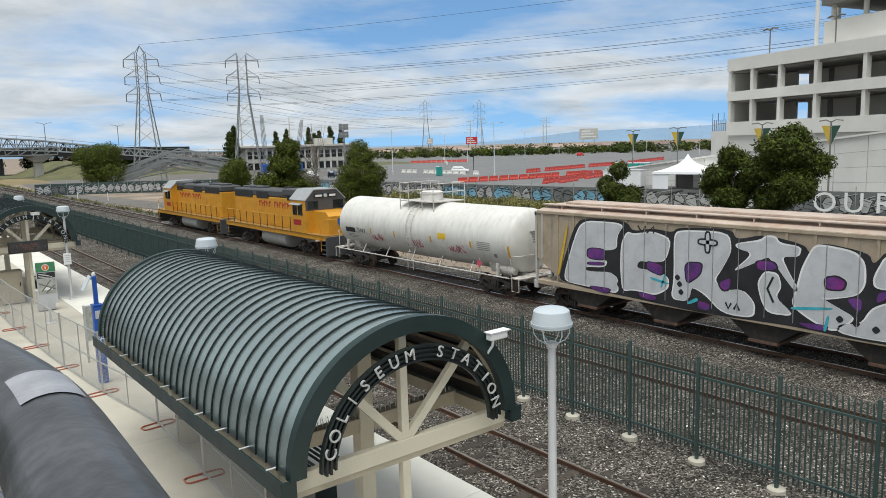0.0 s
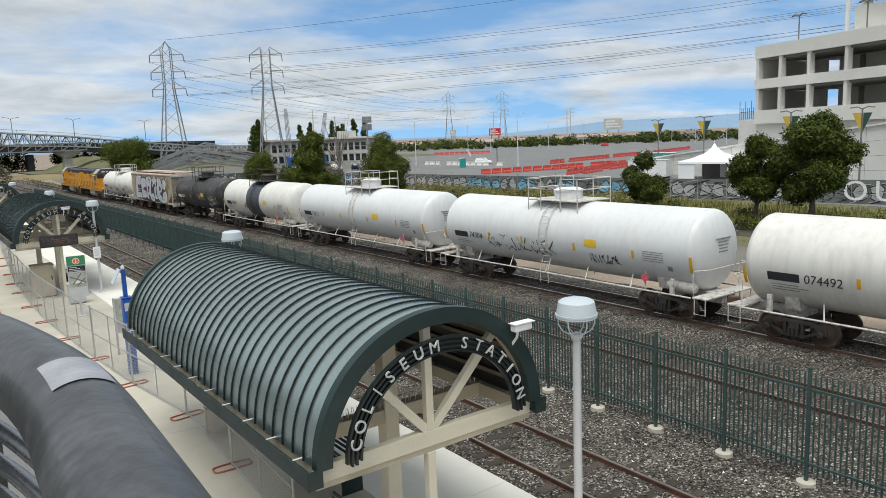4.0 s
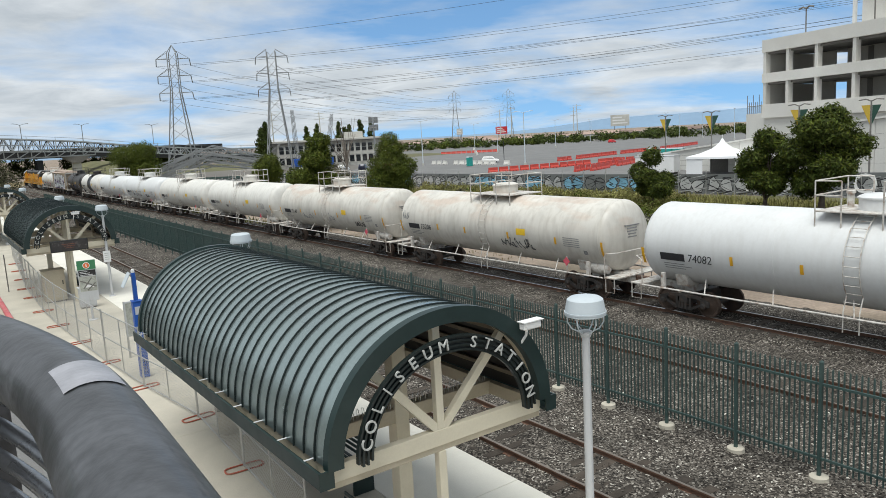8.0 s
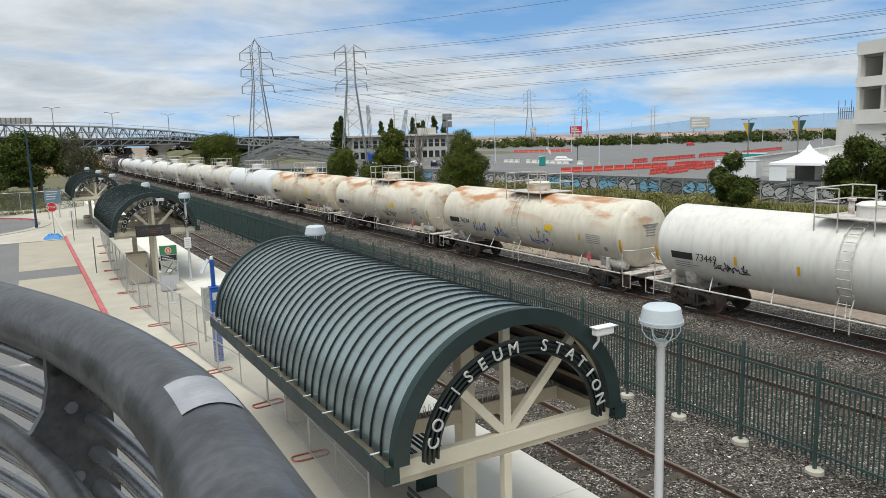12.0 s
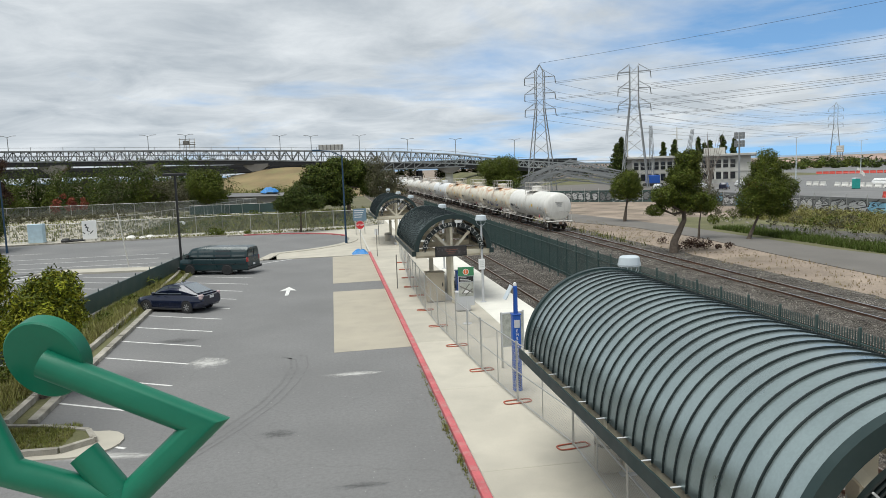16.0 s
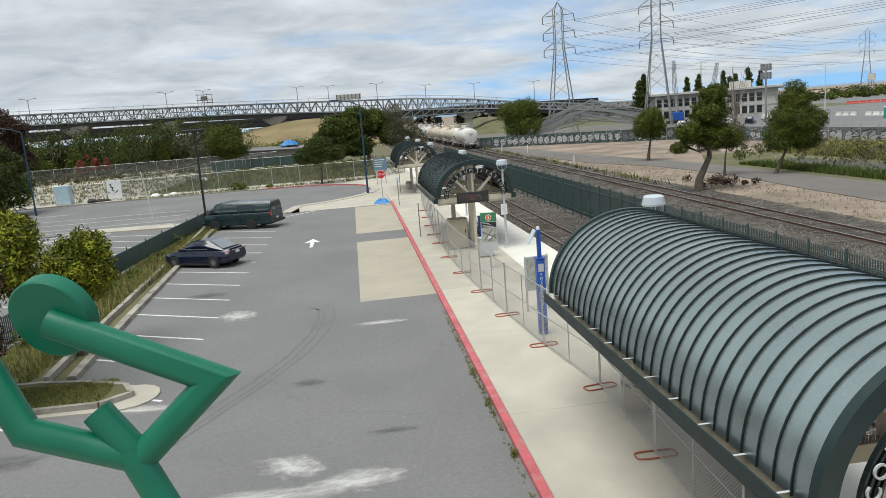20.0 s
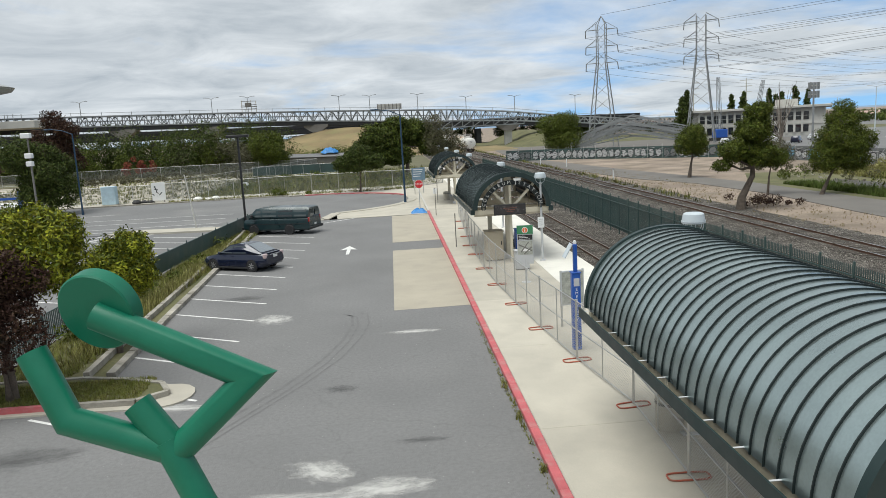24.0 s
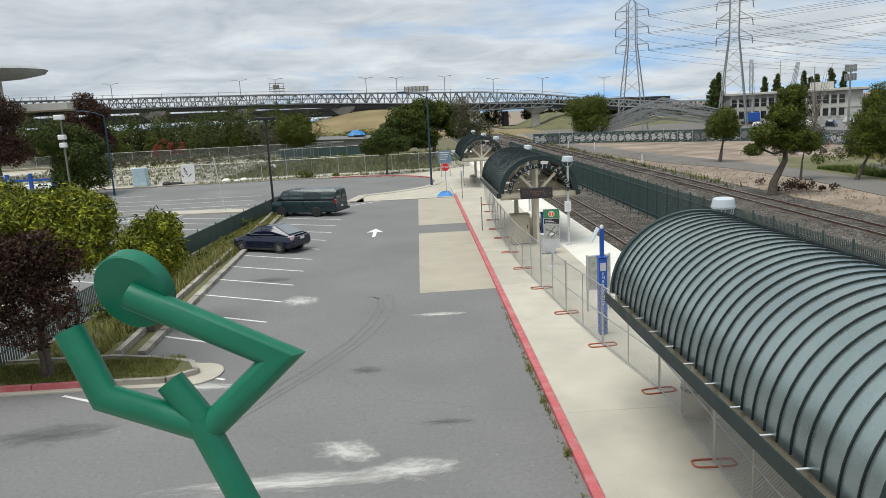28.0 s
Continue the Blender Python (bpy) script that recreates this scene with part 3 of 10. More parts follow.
def loose_stones():
    """Single stones and pale litter on the bed near the fence."""
    rnd = random.Random(5)
    for nm, mt, cnt, lo, hi, lab in (("gravel", ballast, 9000, 0.02, 0.05, "loose crushed stones"), ("gravel_pale", concrete_white, 1100, 0.012, 0.05, "pale bits of stone and litter")):
        g = Mesh()
        for _ in range(cnt):
            y = 1.0 + 26 * rnd.random() ** 1.5
            x = rnd.uniform(9.7, 27.0) if nm == "gravel" else rnd.choice((rnd.uniform(12.4, 16), rnd.uniform(9.8, 18)))
            h = -0.25
            for a, b, top, _ in TRACKS:
                h = max(h, top - 0.125 - max(0, abs(x - (a + b) / 2) - 1.35) * 0.42)
            z = h + noise.noise((x * 0.9, y * 0.9, 0)) * 0.045 + 0.01
            s = rnd.uniform(lo, hi)
            pts = [(x + rnd.uniform(-1, 1) * s, y + rnd.uniform(-1, 1) * s, z + rnd.uniform(-0.2, 1) * s) for _ in range(4)]
            g.add(pts, [(0, 1, 2), (0, 2, 3), (0, 3, 1), (1, 3, 2)])
        tagged(part(nm, g, mt), lab, "gravel", kind="stuff")


loose_stones()

# ---- station canopies ----
CX, RX, RZ, Z0 = 6.39, 1.98, 1.83, 2.80


def arch_pt(a, grow=0.0):
    """A point of the vault at the angle a from its left springing."""
    return CX - (RX + grow) * math.cos(a), Z0 + (RZ + grow) * math.sin(a)


def strip_arch(y0, y1, r0, r1, n=36, a0=0.0, a1=math.pi):
    """A band of an arch, solid from r0 to r1 outside the vault's radius."""
    g = Mesh()
    v = []
    for i in range(n + 1):
        a = a0 + (a1 - a0) * i / n
        xo, zo = arch_pt(a, r1)
        xi, zi = arch_pt(a, r0)
        v += [(xo, y0, zo), (xo, y1, zo), (xi, y1, zi), (xi, y0, zi)]
    f = []
    for i in range(n):
        o = 4 * i
        f += [(o + k, o + (k + 1) % 4, o + 4 + (k + 1) % 4, o + 4 + k) for k in range(4)]
    f += [(0, 1, 2, 3), (4 * n + 3, 4 * n + 2, 4 * n + 1, 4 * n)]
    return g.add(v, f)


# near-black brown carries the shade under the vault
lining_shaded = mat("lining_shaded", (0.030, 0.026, 0.022), 0.8, var=0.2, scale=1.0, grain=20, bump=0.05)
purlin_brown = mat("purlin_brown", (0.20, 0.165, 0.12), 0.75, var=0.15, scale=1.5, grain=25, bump=0.05)


def canopy(y0, length, detail=True):
    """A barrel-vaulted shelter on a row of portal frames; built at y 0."""
    c = thing("platform_canopy", "green metal barrel-vault platform canopy on cream steel frames", "canopy", group="platform canopies")
    roof = part("roof", strip_arch(0.12, length - 0.12, -0.03, 0.0, 48), green_metal, c, "grey-green standing-seam metal vault", True)
    n = 29
    for i in range(1, n):
        y = 0.12 + (length - 0.24) * i / n
        part("seam", strip_arch(y - 0.009, y + 0.009, -0.002, 0.030, 30), green_rib, roof)
    for y in (-0.02, length - 0.13):
        part("fascia", strip_arch(y, y + 0.15, -0.19, 0.05, 44), green_dark, c, "dark green curved fascia", True)
    for s in (-1, 1):
        x = CX + s * (RX + 0.06)
        gt = Mesh()
        gt.prism([(x - s * 0.10, 0, Z0 - 0.22), (x + s * 0.12, 0, Z0 - 0.22), (x + s * 0.12, 0, Z0 + 0.02), (x + s * 0.09, 0, Z0 + 0.02), (x + s * 0.09, 0, Z0 - 0.18), (x - s * 0.10, 0, Z0 - 0.18)], (0, length, 0))
        gt.box(min(x - 0.1, x + 0.12) if s > 0 else x - 0.12, x + 0.12 if s > 0 else x + 0.1, -0.005, 0.02, Z0 - 0.23, Z0 + 0.025)
        gut = part("gutter", gt, green_dark, c, "dark green box gutter")
        for k in range(11):
            y = 0.5 + k * (length - 1.0) / 10
            part("gutter_strap", Mesh().box(x - 0.09, x + 0.11, y, y + 0.04, Z0 + 0.021, Z0 + 0.026), grey_paint, gut)
    # frames: tie beam, king post, two braces, at both ends and between
    for i, y in enumerate((0.16, length / 2, length - 0.30)):
        ends = i != 1
        part("tie_beam", Mesh().box(CX - RX + 0.02, CX + RX - 0.02, y, y + 0.13, Z0 - 0.26, Z0 - 0.01, 0.008), cream, c)
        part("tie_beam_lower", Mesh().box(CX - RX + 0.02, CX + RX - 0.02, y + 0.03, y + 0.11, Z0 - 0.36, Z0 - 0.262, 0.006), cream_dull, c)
        part("king_post", Mesh().box(CX - 0.05 - 0.065, CX - 0.05 + 0.065, y + 0.01, y + 0.12, Z0 - 0.01, Z0 + RZ - 0.04, 0.006), cream, c)
        for s in (-1, 1):
            part("brace", Mesh().bar((CX - 0.05 + s * 0.06, y + 0.065, Z0 + 0.0), (CX + s * 1.29 - 0.02, y + 0.065, Z0 + 1.29), 0.10, 0.13), cream, c)
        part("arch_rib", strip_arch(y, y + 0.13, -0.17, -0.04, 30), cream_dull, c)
    # purlins under the sheet
    for k in range(15):
        a = math.pi * (k + 0.75) / 15.5
        x, z = arch_pt(a, -0.085)
        part("purlin", Mesh().bar((x, 0.3, z), (x, length - 0.3, z), 0.06, 0.07), purlin_brown, c)
    part("lining", strip_arch(0.2, length - 0.2, -0.045, -0.034, 40), lining_shaded, c, "underside of the roof sheet, coloured dark brown for shade")
    # eave beams
    for s in (-1, 1):
        x = CX + s * (RX - 0.11)
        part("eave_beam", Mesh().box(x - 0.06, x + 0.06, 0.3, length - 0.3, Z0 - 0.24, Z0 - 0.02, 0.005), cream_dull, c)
    # columns on the platform
    for y in (1.3, length - 1.6):
        part("column", Mesh().box(CX - 0.16, CX + 0.10, y, y + 0.26, -0.06, Z0 + RZ - 0.2, 0.01), cream, c)
        part("cross_beam", Mesh().box(CX - RX + 0.1, CX + RX - 0.1, y + 0.02, y + 0.24, Z0 - 0.24, Z0 - 0.0, 0.01), cream_dull, c)
        spikes = Mesh()
        for k in range(72):
            x = CX - RX + 0.25 + (2 * RX - 0.5) * k / 71
            for dy, lean in ((0.05, -0.03), (0.20, 0.03)):
                spikes.bar((x, y + dy, Z0), (x + 0.012 * (-1) ** k, y + dy + lean, Z0 + 0.11), 0.006)
        tagged(part("bird_spikes", spikes, galv, c), "rows of steel bird spikes", kind="stuff")
        part("column_foot", Mesh().box(CX - 0.28, CX + 0.22, y - 0.12, y + 0.38, -0.06, 0.15, 0.006), grey_paint, c)
    part("front_post", Mesh().box(CX - 0.12, CX + 0.02, 0.17, 0.30, -0.06, Z0 - 0.36, 0.008), cream, c)
    # arched name sign at the near end: four dark hoops and pale letters
    sg = part("name_arch", strip_arch(-0.07, -0.045, -0.60, -0.37, 40, 0.10, math.pi - 0.10), green_rib, c, "dark green arched name board")
    for k, r in enumerate((-0.60, -0.53, -0.46, -0.39)):
        e = 0.02 + 0.035 * abs(k - 1.5)
        part("hoop", strip_arch(-0.11, -0.04, r, r + 0.032, 36, e - 0.06, math.pi - e + 0.06), green_rib, sg)
    text, a0, a1 = "COLISEUM STATION", 0.20, math.pi - 0.20
    for i, ch in enumerate(text):
        if ch == " ":
            continue
        a = a0 + (a1 - a0) * i / (len(text) - 1)
        x, z = arch_pt(a, -0.475)
        letters(sg, ch, 0.245, (x, -0.135, z), (90, math.degrees(a) - 90, 0), letter_grey, 0.012)
    c.location = (0, y0, 0)
    return c


first = canopy(6.36, 10.25)
second = copy_thing(first, pose(-0.36, 36.9, 0.16))
third = copy_thing(first, pose(-0.5, 67.6, 0.16))


def display(y):
    d = thing("departure_display", "dark electronic departure board hung under the canopy beam", "sign", (CX - 0.50, y, 0.34))
    part("case", Mesh().box(-0.82, 0.82, -0.22, -0.02, 2.32, 2.86, 0.015), black, d)
    part("screen", Mesh().box(-0.75, 0.75, -0.228, -0.222, 2.39, 2.79), mat("screen", (0.055, 0.05, 0.05), 0.25, var=0.2, scale=6, grain=60, bump=0), d)
    for k in range(3):
        w = (0.34, 0.25, 0.18)[k]
        part("text_line", Mesh().box(-w, w, -0.232, -0.2285, 2.66 - k * 0.09, 2.685 - k * 0.09), mat("led", (0.20, 0.06, 0.03), 0.5, var=0.3, scale=20, grain=120, bump=0), d)
    for x in (-0.5, 0.5):
        part("bracket", Mesh().box(x - 0.02, x + 0.02, -0.02, 0.17, 2.62, 2.66), cream, d)
    return d


display(36.9)


def security_camera(x, y, z, arm=True):
    s = thing("security_camera", "white box security camera on a bracket", "camera", (x, y, z), group="platform security cameras")
    part("housing", Mesh().box(-0.10, 0.26, -0.07, 0.07, -0.06, 0.06, 0.02), white_plain, s)
    part("hood", Mesh().box(-0.12, 0.30, -0.085, 0.085, 0.062, 0.075), white_plain, s)
    part("lens_cap", Mesh().lathe([(0.045, 0.26), (0.045, 0.30), (0.03, 0.302)], 14, axis="x"), black, s)
    part("mount", Mesh().tube([(0, 0, -0.06), (0, 0.02, -0.16), (-0.02, 0.12, -0.30)], 0.022, 8), white_plain, s)
    return s


security_camera(7.86, 6.24, 4.14)
security_camera(6.24, 36.7, 4.45)
security_camera(6.24, 67.4, 4.45)


def lamp_post(x, y, note=False):
    l = thing("platform_lamp", "pale grey platform lamp post with a white drum head", "street lamp", (x, y, 0.12), group="platform lamps")
    part("post", Mesh().lathe([(0.065, 0.0), (0.065, 2.0), (0.058, 4.05)], 16), grey_paint, l, "", True)
    part("base_plate", Mesh().lathe([(0.16, 0.0), (0.16, 0.03), (0.09, 0.05)], 16), grey_paint, l)
    part("collar", Mesh().lathe([(0.075, 4.0), (0.09, 4.04), (0.09, 4.08), (0.04, 4.10)], 16), grey_paint, l)
    h = part("head", Mesh().lathe([(0.0, 4.60), (0.10, 4.605), (0.22, 4.59), (0.262, 4.56), (0.29, 4.42), (0.30, 4.355), (0.30, 4.33), (0.285, 4.32), (0.12, 4.30), (0.0, 4.30)], 28), lamp_white, l, "", True)
    part("rim", Mesh().lathe([(0.296, 4.36), (0.306, 4.36), (0.306, 4.385), (0.296, 4.385)], 28), lamp_white, h)
    for k in range(6):
        a = k * math.pi / 3 + 0.3
        c, s = math.cos(a), math.sin(a)
        part("hoop", Mesh().tube([(c * r, s * r, z) for r, z in ((0.26, 4.33), (0.262, 4.22), (0.20, 4.12), (0.10, 4.07), (0.05, 4.06))], 0.010, 6), lamp_white, l)
    return l


lamp = lamp_post(8.10, 5.22)
for y in (18.1, 36.9, 50.3, 70.8, 84.3, 99.7, 116.9, 130.8):
    copy_thing(lamp, pose(7.69 if y < 20 else 7.55, y, 0.12))
np_ = thing("notice_plate", "white notice plate strapped to a lamp post", "sign", (7.50, 36.78, 2.15))
part("plate", Mesh().box(-0.17, 0.17, -0.012, 0.012, -0.28, 0.28, 0.01), white_plain, np_)
for k in range(4):
    part("text_line", Mesh().box(-0.11, 0.11, -0.016, -0.0125, 0.15 - 0.1 * k, 0.18 - 0.1 * k), letter_grey, np_)

# ---- steel picket fence between the tracks ----
FX = 14.60


def picket_fence():
    f = tagged(new("picket_fence"), "dark green steel picket fence between the tracks", "fence")
    post = Mesh().box(-0.035, 0.035, -0.035, 0.035, -0.30, 2.26, 0.006).done("post")
    cap = Mesh().add([(-0.04, -0.04, 2.26), (0.04, -0.04, 2.26), (0.04, 0.04, 2.26), (-0.04, 0.04, 2.26), (0, 0, 2.30)], [(0, 1, 2, 3), (0, 1, 4), (1, 2, 4), (2, 3, 4), (3, 0, 4)]).done("post_cap")
    foot = Mesh().lathe([(0.20, -0.30), (0.19, -0.17), (0.16, -0.155), (0.0, -0.15)], 14).done("footing")
    pick = Mesh().box(-0.012, 0.012, -0.015, 0.015, 0.02, 2.12).add([(-0.012, -0.015, 2.12), (0.012, -0.015, 2.12), (0.012, 0.015, 2.12), (-0.012, 0.015, 2.12), (0, 0, 2.17)], [(0, 1, 4), (1, 2, 4), (2, 3, 4), (3, 0, 4)]).done("picket")
    for me, m in ((post, fence_green), (cap, fence_green), (foot, concrete), (pick, fence_green)):
        me.materials.append(m)
    bay = 1.87
    k0, k1 = -5, 60
    rest = Mesh()
    count = 0
    for k in range(k0, k1):
        y = 5.03 + bay * k
        for nm, me in (("post", post), ("post_cap", cap)) + ((("footing", foot),) if y < 21 else ()):
            ob = part(nm, me, None, f)
            ob.location = (FX, y, 0)
        for z in (0.22, 1.80):
            part("rail", Mesh().box(FX - 0.02, FX + 0.02, y + 0.035, y + bay - 0.035, z - 0.025, z + 0.025), fence_green, f)
        for j in range(1, 17):
            yy = y + bay * j / 17
            if count < 300 and 2.5 < yy < 36:
                ob = part("picket", pick, None, f)
                ob.location = (FX + 0.02, yy, 0)
                count += 1
            else:
                rest.box(FX + 0.008, FX + 0.032, yy - 0.015, yy + 0.015, 0.02, 2.14)
    tagged(part("picket_run", rest, fence_green, f), "further pickets", kind="stuff")
    return f


picket_fence()


# ---- temporary chain-link panels along the platform ----
def chain_link_material(name, wire=0.045, scale=14.0, col=(0.5, 0.5, 0.48)):
    """Woven wire: opaque strands, open diamonds."""
    m = bpy.data.materials.new(name)
    m.use_nodes = True
    N, L = m.node_tree.nodes, m.node_tree.links
    b = N["Principled BSDF"]
    b.inputs["Base Color"].default_value, b.inputs["Metallic"].default_value, b.inputs["Roughness"].default_value = (*col, 1), 0.4, 0.5
    tc = N.new("ShaderNodeTexCoord")
    sp = N.new("ShaderNodeSeparateXYZ")
    L.new(tc.outputs["Object"], sp.inputs[0])

    def op(kind, a, bb=None):
        n = N.new("ShaderNodeMath")
        n.operation = kind
        for i, v in enumerate((a, bb)):
            if v is None:
                continue
            if isinstance(v, (int, float)):
                n.inputs[i].default_value = v
            else:
                L.new(v, n.inputs[i])
        return n.outputs[0]

    run = op("ADD", sp.outputs[0], sp.outputs[1])
    strands = []
    for sgn in (1, -1):
        u = op("MULTIPLY", op("ADD", run, op("MULTIPLY", sp.outputs[2], sgn)), scale)
        fr = op("ABSOLUTE", op("SUBTRACT", op("FRACT", u), 0.5))
        strands.append(op("LESS_THAN", fr, wire))
    L.new(op("MAXIMUM", *strands), b.inputs["Alpha"])
    return m


chain_link = chain_link_material("chain_link")


def fence_panel(a, b, h=1.83):
    """A free-standing panel from a to b on red tubular feet."""
    a, b = Vector((*a, 0)), Vector((*b, 0))
    ln = (b - a).length
    ang = math.degrees(math.atan2((b - a).y, (b - a).x))
    p = thing("fence_panel", "galvanized chain-link construction fence panel on a red tube foot", "fence", (a.x, a.y, 0.12), ang, "temporary fence panels")
    for x in (0.02, ln - 0.04):
        part("upright", Mesh().tube([(x, 0, 0.05), (x, 0, h + 0.06)], 0.021, 8), galv, p)
    part("upright", Mesh().tube([(ln / 2, 0, 0.10), (ln / 2, 0, h)], 0.017, 8), galv, p)
    for z in (0.10, h * 0.52, h):
        part("rail", Mesh().tube([(0.02, 0, z), (ln - 0.04, 0, z)], 0.019, 8), galv, p)
    part("mesh", Mesh().box(0.03, ln - 0.05, -0.002, 0.002, 0.1, h), chain_link, p, "woven wire mesh")
    loop = []
    for k in range(24):
        t = 2 * math.pi * k / 24
        cx, cy = math.cos(t), math.sin(t)
        loop.append((0.0 + 0.16 * math.copysign(abs(cx) ** 0.45, cx), 0.42 * math.copysign(abs(cy) ** 0.45, cy), 0.022))
    part("foot", Mesh().tube(loop, 0.02, 8, close=True), foot_red, p, "red tubular foot", True)
    return p


FENCE_LINE = [(5.3, 9.4), (5.46, 13.05), (5.63, 16.85), (5.16, 20.58), (4.82, 24.25), (4.58, 28.0), (4.38, 31.8), (4.3, 35.7), (4.36, 40.0), (4.38, 43.2), (4.6, 47.0), (4.8, 51.0), (5.0, 55.0), (5.2, 59.0)]
for a, b in zip(FENCE_LINE, FENCE_LINE[1:]):
    fence_panel(a, b)


# ---- platform furniture ----
def emergency_pylon():
    e = thing("emergency_phone", "blue emergency call tower with a small solar panel", "emergency phone", (5.45, 21.7, 0.12))
    part("body", Mesh().box(-0.13, 0.13, -0.13, 0.13, 0.0, 2.45, 0.02), blue_paint, e)
    part("cap", Mesh().box(-0.15, 0.15, -0.15, 0.15, 2.45, 2.49, 0.01), blue_paint, e)
    part("phone_box", Mesh().box(-0.09, 0.09, -0.145, -0.131, 2.05, 2.30, 0.006), grey_paint, e)
    part("pole", Mesh().box(-0.06, 0.06, -0.06, 0.06, 2.49, 3.36, 0.01), blue_paint, e)
    part("beacon", Mesh().lathe([(0.05, 3.36), (0.06, 3.40), (0.045, 3.46), (0.0, 3.48)], 14), white_plain, e, "", True)
    sp_ = Mesh().prism([(-0.34, -0.18, 2.95), (-0.34, 0.18, 2.95), (-0.10, 0.18, 3.38), (-0.10, -0.18, 3.38)], (-0.02, 0, 0.012))
    part("solar_panel", sp_, lamp_white, e, "pale tilted solar panel")
    for i, ch in enumerate("EMERGENCY"):
        letters(e, ch, 0.125, (0, -0.136, 1.95 - i * 0.12), (90, 0, 0), white_plain, 0.003)
    # perforated shroud round the lower part
    for k in range(9):
        for j in range(3):
            part("slot", Mesh().box(-0.08 + j * 0.065, -0.05 + j * 0.065, -0.136, -0.131, 0.12 + k * 0.055, 0.15 + k * 0.055), black, e)
    return e


emergency_pylon()


def info_sign():
    s = thing("information_sign", "station information board with a green header and map", "sign", (5.75, 31.9, 0.12), -8)
    part("post", Mesh().tube([(0, 0, 0), (0, 0, 1.05)], 0.05, 10), grey_paint, s)
    part("base_plate", Mesh().lathe([(0.22, 0), (0.22, 0.025), (0.06, 0.04)], 14), grey_paint, s)
    part("board", Mesh().box(-0.36, 0.36, -0.04, 0.04, 0.85, 2.62, 0.01), grey_paint, s)
    part("header", Mesh().box(-0.36, 0.36, -0.05, -0.041, 2.22, 2.62), sign_green, s)
    part("emblem", Mesh().lathe([(0.14, -0.056), (0.14, -0.051)], 20, axis="y", at=(0, 0, 2.40)), white_plain, s)
    part("emblem_disc", Mesh().lathe([(0.115, -0.060), (0.115, -0.057)], 20, axis="y", at=(0, 0, 2.40)), orange, s)
    part("emblem_mark", Mesh().box(-0.02, 0.02, -0.064, -0.061, 2.33, 2.42).box(-0.02, 0.02, -0.064, -0.061, 2.44, 2.475), white_plain, s)
    part("panel", Mesh().box(-0.33, 0.33, -0.048, -0.041, 1.95, 2.19), black, s)
    for k in range(3):
        part("text_line", Mesh().box(-0.28, 0.02 + 0.1 * k, -0.052, -0.049, 2.12 - 0.07 * k, 2.14 - 0.07 * k), white_plain, s)
    part("map", Mesh().box(-0.33, 0.33, -0.048, -0.041, 1.28, 1.92), mat("map_paper", (0.42, 0.43, 0.38), 0.5, var=0.25, scale=5, grain=18, bump=0), s)
    for a, b in (((-0.3, 1.75), (0.3, 1.45)), ((-0.2, 1.4), (0.15, 1.85)), ((-0.05, 1.32), (0.28, 1.62))):
        part("map_route", Mesh().bar((a[0], -0.05, a[1]), (b[0], -0.05, b[1]), 0.004, 0.05), concrete_dark, s)
    part("map_water", Mesh().box(-0.12, 0.2, -0.051, -0.0485, 1.44, 1.56), white_plain, s)
    return s


info_sign()


def bench_sign():
    s = thing("poster_case", "tall grey poster case with a pale map, behind the fence", "sign", (6.0, 24.4, 0.12), 12)
    for x in (-0.42, 0.42):
        part("leg", Mesh().box(x - 0.03, x + 0.03, -0.03, 0.03, 0, 2.0, 0.006), galv, s)
    part("frame", Mesh().box(-0.45, 0.45, -0.035, 0.035, 0.75, 1.98, 0.01), grey_paint, s)
    part("poster", Mesh().box(-0.40, 0.40, -0.042, -0.036, 0.80, 1.93), MATS["map_paper"], s)
    return s


bench_sign()


def cabinet(x, y, w, d, h, m, lab):
    c = thing("ticket_cabinet", lab, "cabinet", (x, y, 0.12))
    part("body", Mesh().box(-w / 2, w / 2, -d / 2, d / 2, 0.06, h, 0.02), m, c)
    part("plinth", Mesh().box(-w / 2 + 0.04, w / 2 - 0.04, -d / 2 + 0.04, d / 2 - 0.04, 0, 0.06), concrete_dark, c)
    part("top", Mesh().box(-w / 2 - 0.04, w / 2 + 0.04, -d / 2 - 0.04, d / 2 + 0.04, h, h + 0.05, 0.015), m, c)
    part("door", Mesh().box(-w / 2 + 0.05, w / 2 - 0.05, -d / 2 - 0.012, -d / 2, 0.15, h - 0.1, 0.005), m, c)
    part("handle", Mesh().box(w / 2 - 0.14, w / 2 - 0.10, -d / 2 - 0.035, -d / 2 - 0.012, h * 0.55, h * 0.68), black, c)
    return c


cabinet(5.15, 38.0, 0.95, 0.8, 1.55, cream_dull, "beige steel equipment cabinet on the platform")
cabinet(6.65, 38.4, 0.55, 0.5, 1.5, blue_paint, "dark blue ticket machine under the canopy")
cabinet(6.1, 34.9, 0.7, 0.4, 0.95, grey_paint, "low grey cabinet behind the mesh fence")


def bin_(x, y):
    b = thing("litter_bin", "round concrete litter bin on the platform", "bin", (x, y, 0.12), group="litter bins")
    part("drum", Mesh().lathe([(0.30, 0.0), (0.33, 0.05), (0.33, 0.78), (0.30, 0.82), (0.24, 0.82), (0.22, 0.7), (0.0, 0.7)], 24), concrete, b, "", True)
    part("band", Mesh().lathe([(0.335, 0.60), (0.345, 0.61), (0.345, 0.66), (0.335, 0.67)], 24), concrete_dark, b)
    return b


bin_(6.0, 15.4)
bin_(5.3, 73.0)


